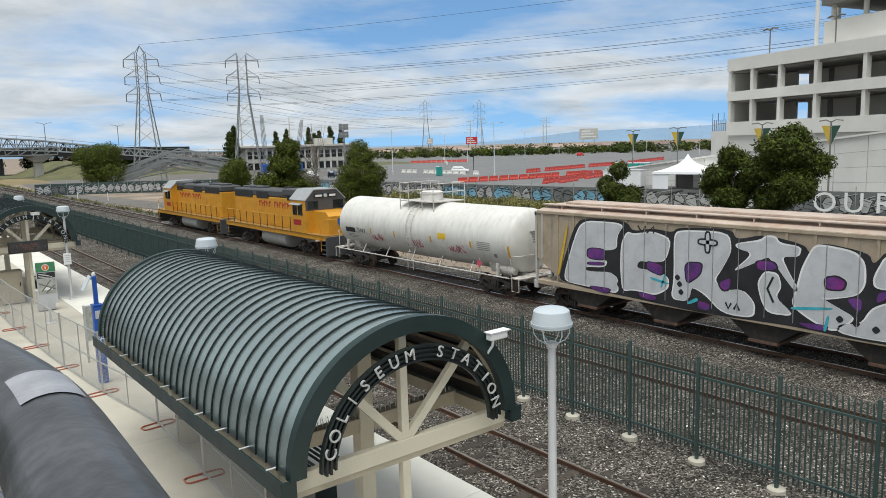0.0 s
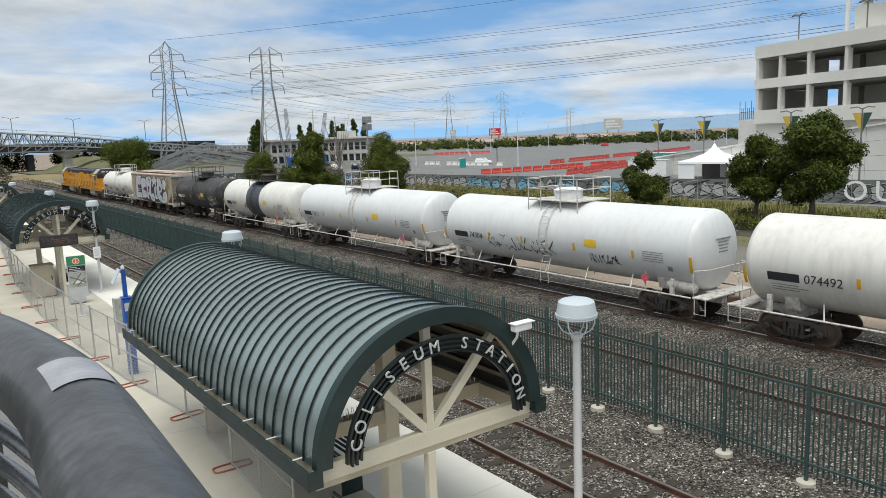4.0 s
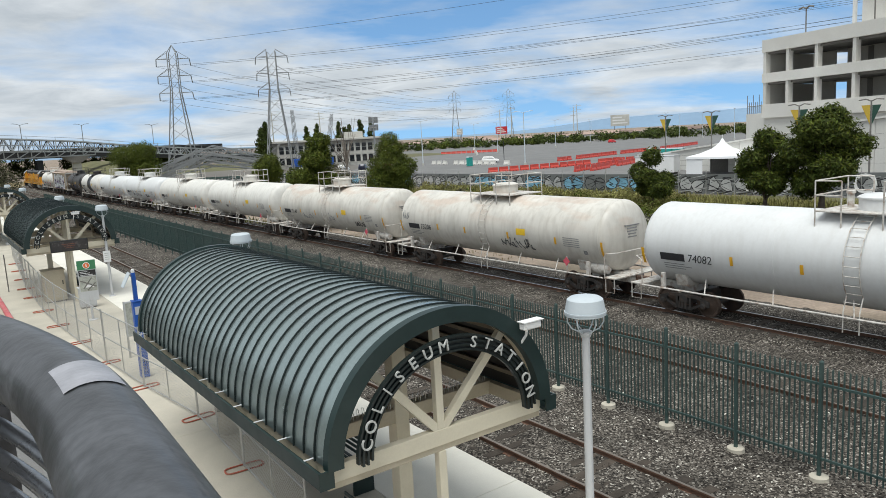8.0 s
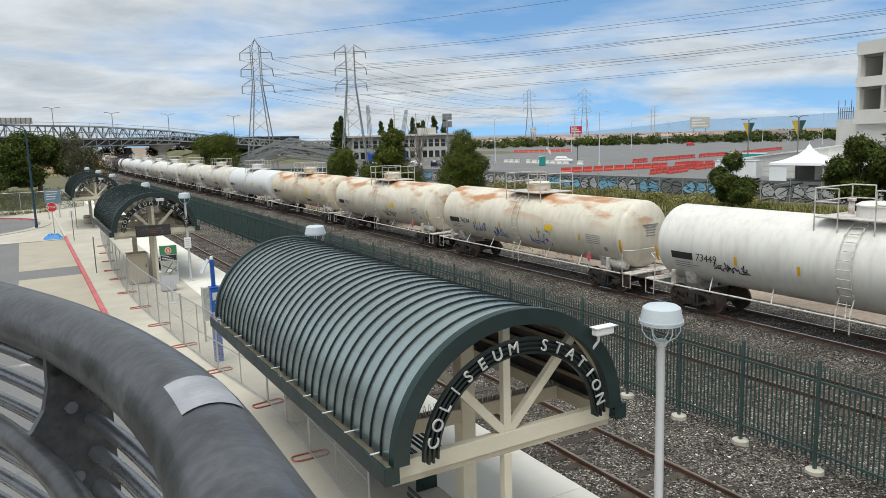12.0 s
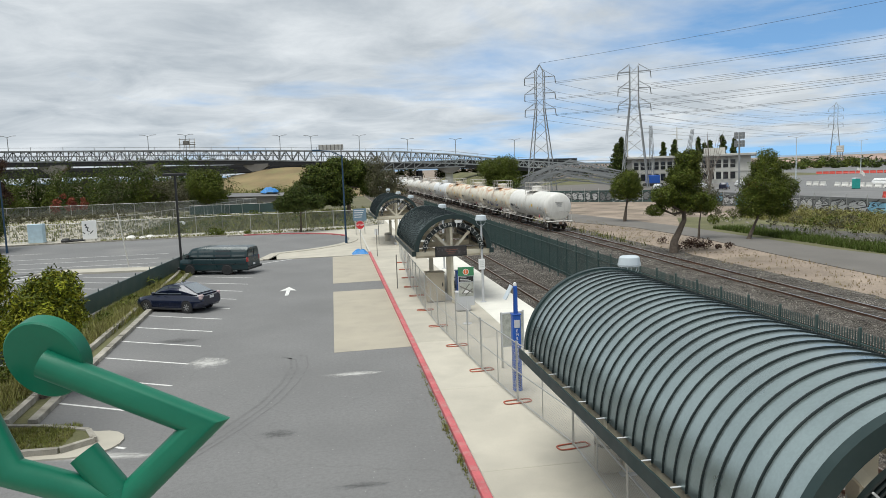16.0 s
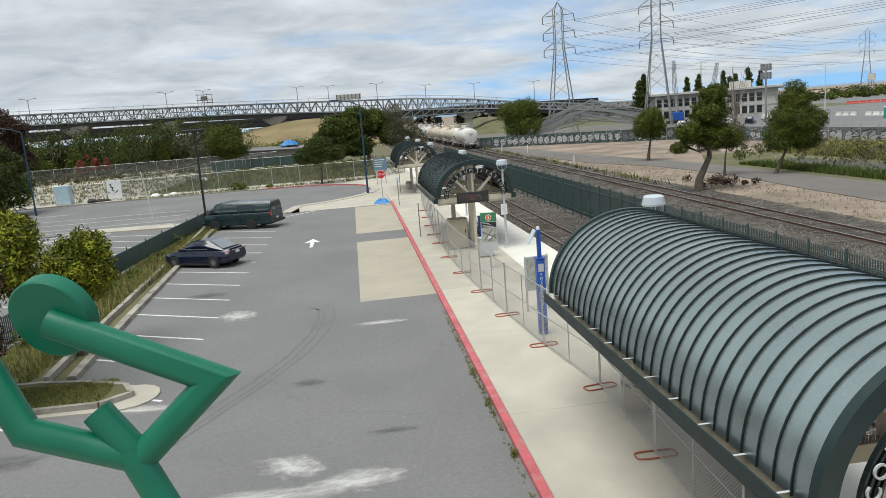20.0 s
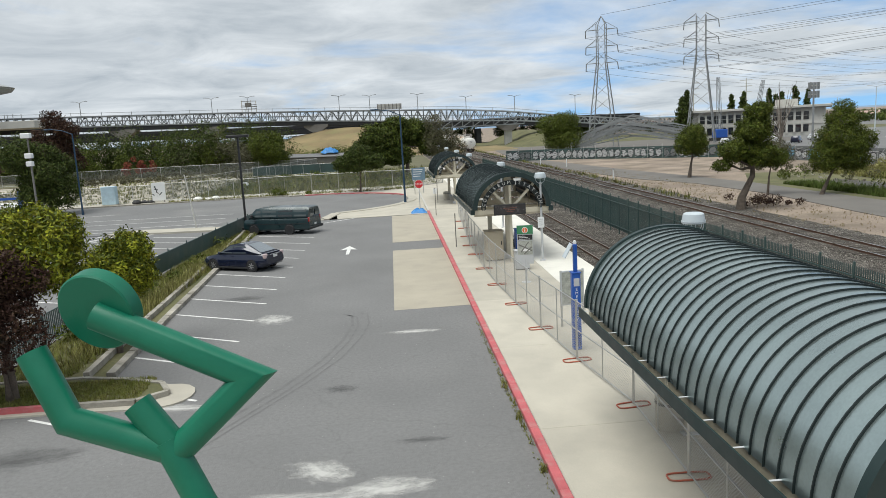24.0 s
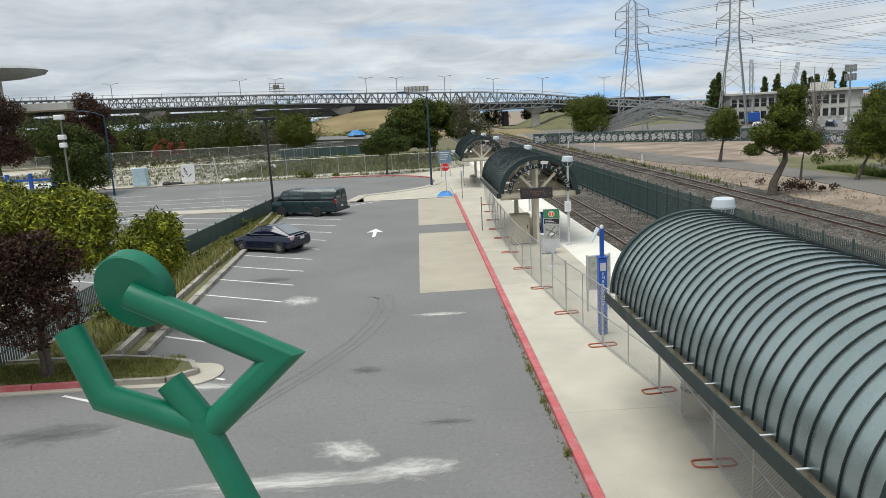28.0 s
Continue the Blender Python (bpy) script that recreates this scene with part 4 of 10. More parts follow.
def bench(x, y):
    b = thing("bench", "dark green perforated metal bench under the canopy", "bench", (x, y, 0.12), group="platform benches")
    for k in range(5):
        part("slat", Mesh().box(-0.22 + 0.095 * k, -0.15 + 0.095 * k, -0.9, 0.9, 0.43, 0.455, 0.006), green_dark, b)
    for k in range(4):
        part("back_slat", Mesh().box(0.25 + 0.02 * k, 0.275 + 0.02 * k, -0.9, 0.9, 0.52 + 0.1 * k, 0.59 + 0.1 * k, 0.006), green_dark, b)
    for yy_ in (-0.75, 0.75):
        part("leg", Mesh().box(-0.22, 0.24, yy_ - 0.03, yy_ + 0.03, 0.0, 0.43, 0.008), green_dark, b)
        part("arm", Mesh().box(-0.22, 0.26, yy_ - 0.03, yy_ + 0.03, 0.62, 0.66, 0.008), green_dark, b)
    return b


bench(5.55, 8.1)
bench(6.9, 11.0)
bench(6.9, 41.0)


def bollard_post(x, y, h, top=False):
    p = thing("sign_post", "slim steel sign post set in the platform", "post", (x, y, 0.12), group="sign posts")
    part("post", Mesh().tube([(0, 0, 0), (0, 0, h)], 0.03, 8), concrete_dark, p)
    if top:
        part("plate", Mesh().box(-0.15, 0.15, -0.012, -0.002, h - 0.5, h - 0.02), white_plain, p)
    return p


bollard_post(3.55, 43.0, 2.05)
bollard_post(3.4, 60.0, 2.3, True)
bollard_post(4.2, 70.0, 2.3)


def stop_sign():
    s = thing("stop_sign", "red octagonal stop sign on a steel post", "road sign", (2.25, 64.5, 0.03))
    part("post", Mesh().box(-0.03, 0.03, -0.02, 0.02, 0, 2.85), galv, s)
    pts = [(0.40 * math.cos(math.pi / 8 + k * math.pi / 4), -0.03, 2.45 + 0.40 * math.sin(math.pi / 8 + k * math.pi / 4)) for k in range(8)]
    part("border", Mesh().prism(pts, (0, 0.008, 0)), white_plain, s)
    part("plate", Mesh().prism([(x * 0.93, -0.034, 2.45 + (z - 2.45) * 0.93) for x, _, z in pts], (0, 0.003, 0)), red_sign, s)
    letters(s, "STOP", 0.27, (0, -0.037, 2.45), (90, 0, 0), white_plain, 0.002)
    return s


stop_sign()


def tarp():
    t = thing("tarp_bundle", "crumpled bright blue tarpaulin at the kerb", "tarpaulin", (2.1, 63.6, 0.0))
    g = Mesh()
    n = 22
    v, f = [], []
    for j in range(n):
        for i in range(n):
            u, w = (i / (n - 1) - 0.5) * 2, (j / (n - 1) - 0.5) * 2
            r = max(abs(u), abs(w))
            h = 0.5 * (1 - r**2) * (0.75 + 0.5 * noise.noise((u * 3, w * 3, 1))) + 0.09 * noise.noise((u * 8, w * 8, 4)) * (1 - r)
            v.append((u * 0.7, w * 0.6, 0.03 + max(0, h)))
    f = [(j * n + i, j * n + i + 1, (j + 1) * n + i + 1, (j + 1) * n + i) for j in range(n - 1) for i in range(n - 1)]
    part("sheet", g.add(v, f), mat("tarp_blue", (0.03, 0.22, 0.55), 0.45, var=0.2, scale=4, grain=20, bump=0.1), t)
    return t


tarp()


# ---- the freight train ----
TRAIN = []


def run(t):
    """How far the train has gone after t seconds."""
    return 18.45 * t if t < 13.5 else 249.08 + 18.0 * (t - 13.5)


def tank_material(name, col, rust=0.0, grime=0.3, rough=0.45):
    """Painted tank steel: rust along the crown, road dirt low down in streaks of its own."""
    m = mat(name, col, rough, 0.0, var=0.035, scale=0.5, grain=10, bump=0.01, stain=tuple(c * 0.72 for c in col), stain_amt=grime)
    N, L = m.node_tree.nodes, m.node_tree.links
    b = N["Principled BSDF"]
    src = b.inputs["Base Color"].links[0].from_socket
    tc = N.new("ShaderNodeTexCoord")
    mp = N.new("ShaderNodeMapping")
    mp.inputs["Scale"].default_value = (0.7, 0.28, 1.1)
    L.new(tc.outputs["Object"], mp.inputs[0])
    n = N.new("ShaderNodeTexNoise")
    n.inputs["Scale"].default_value, n.inputs["Detail"].default_value = 1.3, 6.0
    L.new(mp.outputs[0], n.inputs["Vector"])
    sp = N.new("ShaderNodeSeparateXYZ")
    L.new(tc.outputs["Object"], sp.inputs[0])

    def rng(v, lo, hi, a, bb):
        r = N.new("ShaderNodeMapRange")
        for i, x in enumerate((lo, hi, a, bb)):
            r.inputs[i + 1].default_value = x
        L.new(v, r.inputs[0])
        return r.outputs[0]

    def mul(a, bb):
        k = N.new("ShaderNodeMath")
        k.operation = "MULTIPLY"
        L.new(a, k.inputs[0]), L.new(bb, k.inputs[1])
        return k.outputs[0]

    out = src
    if rust:
        fac = mul(rng(n.outputs[0], 0.50, 0.60, 0, rust), rng(sp.outputs[2], 2.7, 3.6, 0, 1))
        mx = N.new("ShaderNodeMix")
        mx.data_type = "RGBA"
        L.new(fac, mx.inputs[0]), L.new(out, mx.inputs[6])
        mx.inputs[7].default_value = (0.44, 0.17, 0.04, 1)
        out = mx.outputs[2]
    n2 = N.new("ShaderNodeTexNoise")
    mp2 = N.new("ShaderNodeMapping")
    mp2.inputs["Scale"].default_value = (2.5, 2.5, 0.35)
    L.new(tc.outputs["Object"], mp2.inputs[0]), L.new(mp2.outputs[0], n2.inputs["Vector"])
    n2.inputs["Scale"].default_value, n2.inputs["Detail"].default_value = 1.6, 5.0
    mx = N.new("ShaderNodeMix")
    mx.data_type = "RGBA"
    L.new(rng(n2.outputs[0], 0.45, 0.75, 0, 0.45 * grime + 0.05), mx.inputs[0]), L.new(out, mx.inputs[6])
    mx.inputs[7].default_value = (0.30, 0.255, 0.20, 1)
    L.new(mx.outputs[2], b.inputs["Base Color"])
    return m


tank_white = tank_material("tank_white", (0.68, 0.69, 0.69), 0, 0.15)
tank_ivory = tank_material("tank_ivory", (0.72, 0.705, 0.66), 0, 0.4)
tank_dirty = tank_material("tank_dirty", (0.66, 0.635, 0.58), 0.25, 0.6)
tank_cream = tank_material("tank_cream", (0.68, 0.60, 0.46), 1.0, 0.5)
tank_cream_light = tank_material("tank_cream_light", (0.69, 0.64, 0.53), 0.9, 0.45)
tank_black = tank_material("tank_black", (0.020, 0.021, 0.024), 0, 0.5, 0.5)
band_dark = tank_material("band_dark", (0.05, 0.06, 0.075), 0, 0.3, 0.5)
frame_white = mat("frame_white", (0.62, 0.60, 0.56), 0.6, var=0.12, scale=3, grain=30, bump=0.05, stain=(0.24, 0.145, 0.095), stain_amt=0.8)
frame_black = mat("frame_black", (0.035, 0.032, 0.030), 0.7, var=0.3, scale=3, grain=30, bump=0.05, stain=(0.10, 0.06, 0.04), stain_amt=0.6)
truck_brown = mat("truck_brown", (0.135, 0.082, 0.060), 0.85, var=0.35, scale=4, grain=40, bump=0.2, stain=(0.20, 0.105, 0.065), stain_amt=0.6)
wheel_mat = mat("wheel_mat", (0.10, 0.070, 0.055), 0.7, 0.3, var=0.3, scale=4, grain=40, bump=0.1)
reflector = mat("reflector", (0.75, 0.40, 0.02), 0.4, var=0.08, scale=6, grain=40, bump=0)
mark_black = mat("mark_black", (0.03, 0.03, 0.035), 0.6, var=0.3, scale=8, grain=50, bump=0)
mark_grey = mat("mark_grey", (0.30, 0.30, 0.30), 0.6, var=0.3, scale=8, grain=50, bump=0)
placard_red = mat("placard_red", (0.62, 0.10, 0.14), 0.5, var=0.1, scale=8, grain=40, bump=0)
sticker_yellow = mat("sticker_yellow", (0.80, 0.52, 0.03), 0.5, var=0.06, scale=8, grain=40, bump=0)
spray_blue = mat("spray_blue", (0.05, 0.10, 0.36), 0.6, var=0.2, scale=8, grain=40, bump=0)
spray_red = mat("spray_red", (0.40, 0.06, 0.09), 0.6, var=0.2, scale=8, grain=40, bump=0)

CACHE = {}


def cached(key, build):
    if key not in CACHE:
        CACHE[key] = build()
    return CACHE[key]


def truck(parent, y, m=None):
    """A two-axle truck of cast side frames and four wheels."""
    m = m or truck_brown
    t = new("truck")
    t.parent = parent
    t.location = (0, y, 0)

    def side(sx):
        x = sx * 1.02
        g = Mesh()
        for e in (-1, 1):
            g.bar((x, 0, 0.74), (x, e * 0.62, 0.74), 0.13, 0.10).bar((x, e * 0.56, 0.74), (x, e * 0.98, 0.60), 0.13, 0.10)
            g.bar((x, 0, 0.29), (x, e * 0.40, 0.29), 0.13, 0.10).bar((x, e * 0.36, 0.29), (x, e * 0.80, 0.50), 0.13, 0.09)
            g.bar((x, e * 0.29, 0.27), (x, e * 0.29, 0.76), 0.12, 0.09).box(x - 0.065, x + 0.065, e * 0.90 - 0.17, e * 0.90 + 0.17, 0.40, 0.64, 0.03)
        return g.done("side_frame")

    for sx in (-1, 1):
        part("side_frame", cached(("side", sx), lambda: side(sx)), m, t)
    part("bolster", cached("bolster", lambda: Mesh().box(-1.1, 1.1, -0.18, 0.18, 0.42, 0.78, 0.02).done("bolster")), m, t)
    for sx in (-1, 1):
        for k in (-0.13, 0.0, 0.13):
            part("spring", cached("spring", lambda: Mesh().lathe([(0.06, 0.27), (0.06, 0.52)], 8).done("spring")), m, t, at=(sx * 1.11, k, 0))
    wm = cached("wheel", lambda: Mesh().lathe([(0.0, -0.02), (0.10, -0.07), (0.16, -0.03), (0.36, -0.01), (0.40, -0.065), (0.455, -0.065), (0.455, 0.05), (0.48, 0.06), (0.48, 0.075), (0.40, 0.075), (0.16, 0.05), (0.0, 0.07)], 26, axis="x").done("wheel", True))
    for yy_ in (-0.88, 0.88):
        for s in (-1, 1):
            w = part("wheel", wm, wheel_mat, t)
            w.location = (s * 0.76, yy_, 0.455)
            w.rotation_euler = (0, 0, 0 if s < 0 else math.pi)
        part("axle", cached("axle", lambda: Mesh().lathe([(0.08, -1.1), (0.08, 1.1)], 10, axis="x").done("axle")), m, t, at=(0, yy_, 0.455))
        for s in (-1, 1):
            part("bearing", cached("bearing", lambda: Mesh().lathe([(0.0, -0.08), (0.07, -0.08), (0.11, -0.05), (0.11, 0.08), (0.0, 0.08)], 12, axis="x").done("bearing")), m, t, at=(s * 1.10, yy_, 0.455))
    return t


def strokes(parent, name, lines, r, x, material, y0=0.0, z0=0.0, s=1.0):
    """Sprayed lines on the near side: polylines in (along, up)."""
    P = [Vector((x(z0 + b * s), y0 - a * s, z0 + b * s)) for ln in lines for a, b in ln]
    P = [p for k, p in enumerate(P) if k == 0 or (p - P[k - 1]).length > 1e-3]
    v = []
    for k, p in enumerate(P):
        t_in = (p - P[k - 1]).normalized() if k else (P[1] - p).normalized()
        t_out = (P[k + 1] - p).normalized() if k + 1 < len(P) else t_in
        n = Vector((-1, 0, 0)).cross(t_in + t_out)
        n = n.normalized() if n.length > 0.25 else Vector((-1, 0, 0)).cross(t_in).normalized()
        v += [p - n * r, p + n * r]
    g = Mesh().add(v, [(2 * k, 2 * k + 2, 2 * k + 3, 2 * k + 1) for k in range(len(P) - 1)])
    return part(name, g, material, parent)


def scrawl(rnd, n, w, h):
    """An unreadable tag: loops and slashes."""
    out = []
    for k in range(n):
        a = k * w / n
        ln = [(a + rnd.uniform(-0.1, 0.2) * w / n, rnd.uniform(0, 0.3) * h)]
        for _ in range(rnd.randint(3, 5)):
            ln.append((a + rnd.uniform(-0.1, 1.0) * w / n, rnd.uniform(0, 1) * h))
        out.append(ln)
    return out


TR, TC = 1.52, 2.60


def tank_x(z):
    """The near side of the shell at the height z."""
    return -math.sqrt(max(0.01, (TR + 0.006) ** 2 - (z - TC) ** 2))


def patch(parent, name, y0, y1, z0, z1, material, off=0.0, n=4):
    """A decal that lies on the near side of the shell; y0 > y1."""
    g = Mesh()
    v = []
    for i in range(n + 1):
        z = z0 + (z1 - z0) * i / n
        v += [(tank_x(z) - 0.002 - off, y0, z), (tank_x(z) - 0.002 - off, y1, z)]
    return part(name, g.add(v, [(2 * i, 2 * i + 1, 2 * i + 3, 2 * i + 2) for i in range(n)]), material, parent)


def tank_car(front, rear, shell, frame, label, number="", seed=0, band=False, tags=(), rails=True, reflect=True, mark=None, blotch=False):
    L = front - rear
    c = thing("tank_car", label, "tank car", group="freight cars")
    rnd = random.Random(seed)
    H = L / 2 - 0.70
    head = []
    for k in range(9):
        a = k / 8 * math.pi / 2
        head.append((TR * math.sin(a), H - 0.55 + 0.55 * math.cos(a)))
    prof = [(max(0.0, r), h) for r, h in head] + [(TR, h) for h in np.linspace(H - 0.56, -H + 0.56, 12)] + [(max(0.0, r), -h) for r, h in reversed(head)]
    body = part("tank", Mesh().lathe([(r, -h) for r, h in prof], 40, axis="y", at=(0, 0, TC)), shell, c, smooth=True)
    for y in (H - 0.56, 0.32 * H, -0.32 * H, -H + 0.56):
        part("weld_band", Mesh().lathe([(TR, y - 0.03), (TR + 0.006, y - 0.025), (TR + 0.006, y + 0.025), (TR, y + 0.03)], 40, axis="y", at=(0, 0, TC)), shell, body, smooth=True)
    if band:
        part("band", Mesh().lathe([(TR + 0.002, -1.35), (TR + 0.008, -1.35), (TR + 0.008, 1.35), (TR + 0.002, 1.35)], 40, axis="y", at=(0, 0, TC)), band_dark, body, "dark blue-grey painted band", True)
    for s in (-1, 1):
        ye = s * (L / 2 - 1.0)
        g = Mesh().box(-0.42, 0.42, min(ye - s * 1.6, ye + s * 0.55), max(ye - s * 1.6, ye + s * 0.55), 0.72, 1.10, 0.02)
        g.prism([(-1.0, ye - s * 1.75, 1.10), (1.0, ye - s * 1.75, 1.10), (1.15, ye - s * 1.75, 1.55), (-1.15, ye - s * 1.75, 1.55)], (0, s * 0.5, 0))
        part("stub_sill", g, frame, c)
        part("end_platform", Mesh().box(-1.45, 1.45, min(ye, ye + s * 0.6), max(ye, ye + s * 0.6), 1.00, 1.06, 0.01), frame, c)
        part("coupler", Mesh().box(-0.12, 0.12, min(ye + s * 0.5, s * L / 2), max(ye + s * 0.5, s * L / 2), 0.74, 0.98, 0.03), truck_brown, c)
        for sx in (-1, 1):
            pts = [(sx * 1.45, ye + s * 0.05, 1.0), (sx * 1.45, ye + s * 0.05, 1.95), (sx * 1.45, ye + s * 0.12, 2.02), (sx * 1.2, ye + s * 0.5, 2.06), (0, ye + s * 0.55, 2.08)]
            part("end_rail", Mesh().tube(pts, 0.022, 6), frame, c)
            part("step", Mesh().tube([(sx * 1.45, ye + s * 0.55, 1.0), (sx * 1.45, ye + s * 0.55, 0.45), (sx * 1.45, ye + s * 0.10, 0.45), (sx * 1.45, ye + s * 0.10, 1.0)], 0.022, 6), frame, c)
            part("bolster_stop", Mesh().box(sx * 1.38 - 0.06, sx * 1.38 + 0.06, ye - s * 0.9 - 0.08, ye - s * 0.9 + 0.08, 1.0, 1.60, 0.01), frame, c)
        truck(c, s * (L / 2 - 2.55), truck_brown)
    # brake reservoir
    part("air_reservoir", Mesh().lathe([(0.0, -0.62), (0.2, -0.56), (0.24, -0.4), (0.24, 0.4), (0.2, 0.56), (0.0, 0.62)], 16, axis="y", at=(-0.95, -L / 2 + 1.75, 1.28)), frame, c, smooth=True)
    # running boards
    for sx in (-1, 1):
        if rails:
            part("side_rail", Mesh().tube([(sx * 1.52, L / 2 - 1.0, 1.03), (sx * 1.52, -L / 2 + 1.0, 1.03)], 0.035, 6), frame, c)
            for k in range(5):
                y = (k - 2) * (L - 6.5) / 4.4
                part("rail_strut", Mesh().bar((sx * 1.52, y, 1.03), (sx * 1.05, y + 0.25, 1.48), 0.04), frame, c)
        # ladder and folding step
        lm = frame_black if band else frame
        for yy_ in (-0.24, 0.24):
            arc = [(sx * (TR + 0.09) * math.cos(a), yy_ + 0.1, TC + (TR + 0.09) * math.sin(a)) for a in np.linspace(-0.62, 1.25, 12)]
            part("ladder_stile", Mesh().tube([(sx * 1.5, yy_ + 0.1, 0.55), (sx * 1.5, yy_ + 0.1, 1.2)] + arc, 0.02, 6), lm, c)
        for k in range(11):
            a = -0.75 + k * 0.19
            z = TC + (TR + 0.09) * math.sin(a)
            x = sx * max((TR + 0.09) * math.cos(a), 1.5 if z < 1.6 else 0)
            part("rung", Mesh().tube([(x, -0.14, z), (x, 0.34, z)], 0.014, 6), lm, c)
    # fittings platform
    zt = TC + TR
    part("manway", Mesh().lathe([(0.62, zt - 0.1), (0.62, zt + 0.42), (0.66, zt + 0.43), (0.66, zt + 0.47), (0.5, zt + 0.55), (0.0, zt + 0.57)], 24), shell if not band else frame_black, c, smooth=True)
    fm = frame if not band else frame_black
    part("grating", Mesh().box(-1.05, 1.05, -1.5, 1.5, zt + 0.02, zt + 0.07, 0.01), fm, c)
    for x in (-1.05, 1.05):
        for k, z in enumerate((zt + 0.55, zt + 1.0)):
            part("top_rail", Mesh().tube([(x, -1.5, z), (x, -0.5, z)], 0.025, 6), fm, c)
            part("top_rail", Mesh().tube([(x, 0.7, z), (x, 1.5, z)], 0.025, 6), fm, c)
        for y in (-1.5, -0.5, 0.7, 1.5):
            part("stanchion", Mesh().tube([(x, y, zt - 0.45), (x, y, zt + 1.0)], 0.025, 6), fm, c)
    for y in (-1.5, 1.5):
        for z in (zt + 0.55, zt + 1.0):
            part("top_rail", Mesh().tube([(-1.05, y, z), (1.05, y, z)], 0.025, 6), fm, c)
    part("valve", Mesh().lathe([(0.1, zt), (0.1, zt + 0.5), (0.14, zt + 0.52), (0.14, zt + 0.6), (0.0, zt + 0.62)], 10, at=(0.2, 1.0, 0)), fm, c)
    # markings on the near side
    if reflect:
        for k, y in enumerate((H - 0.35, 0.50 * H, 0.2 * H, -0.22 * H, -0.62 * H, -H + 0.35)):
            tall = 0.62 if k in (0, 5) else 0.32
            patch(body, "reflector", y + 0.06, y - 0.06, TC - 0.1 - tall, TC - 0.1, reflector)
    mk = mark or mark_black
    if number:
        z = 2.28
        y = H - 1.15
        part("name_bar", Mesh().add([(tank_x(z - 0.16) - 0.006, y, z - 0.16), (tank_x(z - 0.16) - 0.006, y - 1.05, z - 0.16), (tank_x(z + 0.12) - 0.006, y - 1.05, z + 0.12), (tank_x(z + 0.12) - 0.006, y, z + 0.12)], [(0, 1, 2, 3)]), mk, body)
        lean = math.degrees(math.asin((z - TC) / TR))
        letters(body, number, 0.40, (tank_x(z) - 0.012, y - 1.2, z - 0.02), (90 + lean * 0 - 0, 0, -90), mk, 0.002, "number", "LEFT")
        for k in range(3):
            patch(body, "text_line", y - 0.1, y - 1.0 - 0.3 * (k % 2), 1.98 - 0.09 * k, 2.01 - 0.09 * k, mark_grey)
    patch(body, "notice", -0.30 * H, -0.30 * H - 0.62, 2.42, 2.72, sticker_yellow if reflect else mark_grey)
    for k in range(5):
        patch(body, "text_line", -0.68 * H, -0.68 * H - 0.95, 2.15 + 0.09 * k, 2.18 + 0.09 * k, mark_grey)
    patch(body, "notice_box", -0.82 * H + 0.0, -0.82 * H - 0.0 - 0.22, 1.86, 2.05, mark_grey)
    if frame is not frame_black:
        pl = Mesh().prism([(-1.56, -L / 2 + 3.0, 1.32), (-1.56, -L / 2 + 2.8, 1.52), (-1.56, -L / 2 + 3.0, 1.72), (-1.56, -L / 2 + 3.2, 1.52)], (-0.01, 0, 0))
        part("placard", pl, placard_red, c, "red diamond placard")
        part("placard_post", Mesh().box(-1.55, -1.51, -L / 2 + 2.98, -L / 2 + 3.02, 1.03, 1.75), frame, c)
    # end markings seen on the rear head
    for k, w in enumerate((0.9, 0.6, 0.6, 0.5, 0.55)):
        part("text_line", Mesh().box(-w / 2, w / 2, -H - 0.004 + 0.012 * k * 0, -H + 0.03, 3.05 - 0.12 * k, 3.10 - 0.12 * k), mark_grey, body)
    if blotch:
        g = Mesh()
        n = 24
        pts = [(0.62 * math.cos(2 * math.pi * k / n), 0.62 * math.sin(2 * math.pi * k / n)) for k in range(n)]
        g.add([(tank_x(2.75 + b) - 0.004, H * 0.46 + a, 2.75 + b) for a, b in pts], [tuple(range(n))])
        part("paint_patch", g, mat("patch_grey", (0.15, 0.12, 0.115), 0.7, var=0.15, scale=3, grain=30, bump=0), body)
        patch(body, "paint_patch", -0.18 * H + 0.2, -0.18 * H - 1.7, 2.1, 2.62, MATS["patch_grey"])
        for y, w, z0, z1 in ((-0.66 * H, 1.3, 1.75, 2.25), (-0.55 * H, 0.55, 1.55, 1.8)):
            for k in range(5):
                z = z0 + (z1 - z0) * k / 4
                patch(body, "text_line", y, y - w, z, z + 0.03, white_plain)
    for (yy_, zz, w, h, n, m_) in tags:
        strokes(body, "tag", scrawl(rnd, n, w, h), 0.028, lambda z: tank_x(z) - 0.006, m_, yy_ * H, zz)
    TRAIN.append((c, (front + rear) / 2, 0))
    return c


# ---- locomotives ----
loco_yellow = mat("loco_yellow", (0.66, 0.31, 0.025), 0.45, var=0.08, scale=1.5, grain=20, bump=0.02, stain=(0.40, 0.19, 0.04), stain_amt=0.4)
loco_grey = mat("loco_grey", (0.075, 0.078, 0.082), 0.6, var=0.12, scale=2, grain=25, bump=0.03, stain=(0.07, 0.07, 0.07), stain_amt=0.4)
loco_roof = mat("loco_roof", (0.34, 0.35, 0.36), 0.5, var=0.1, scale=2, grain=25, bump=0.02)
loco_walk = mat("loco_walk", (0.34, 0.19, 0.04), 0.7, var=0.2, scale=2, grain=25, bump=0.05, stain=(0.12, 0.08, 0.04), stain_amt=0.5)
loco_red = mat("loco_red", (0.40, 0.022, 0.022), 0.5, var=0.1, scale=4, grain=40, bump=0)
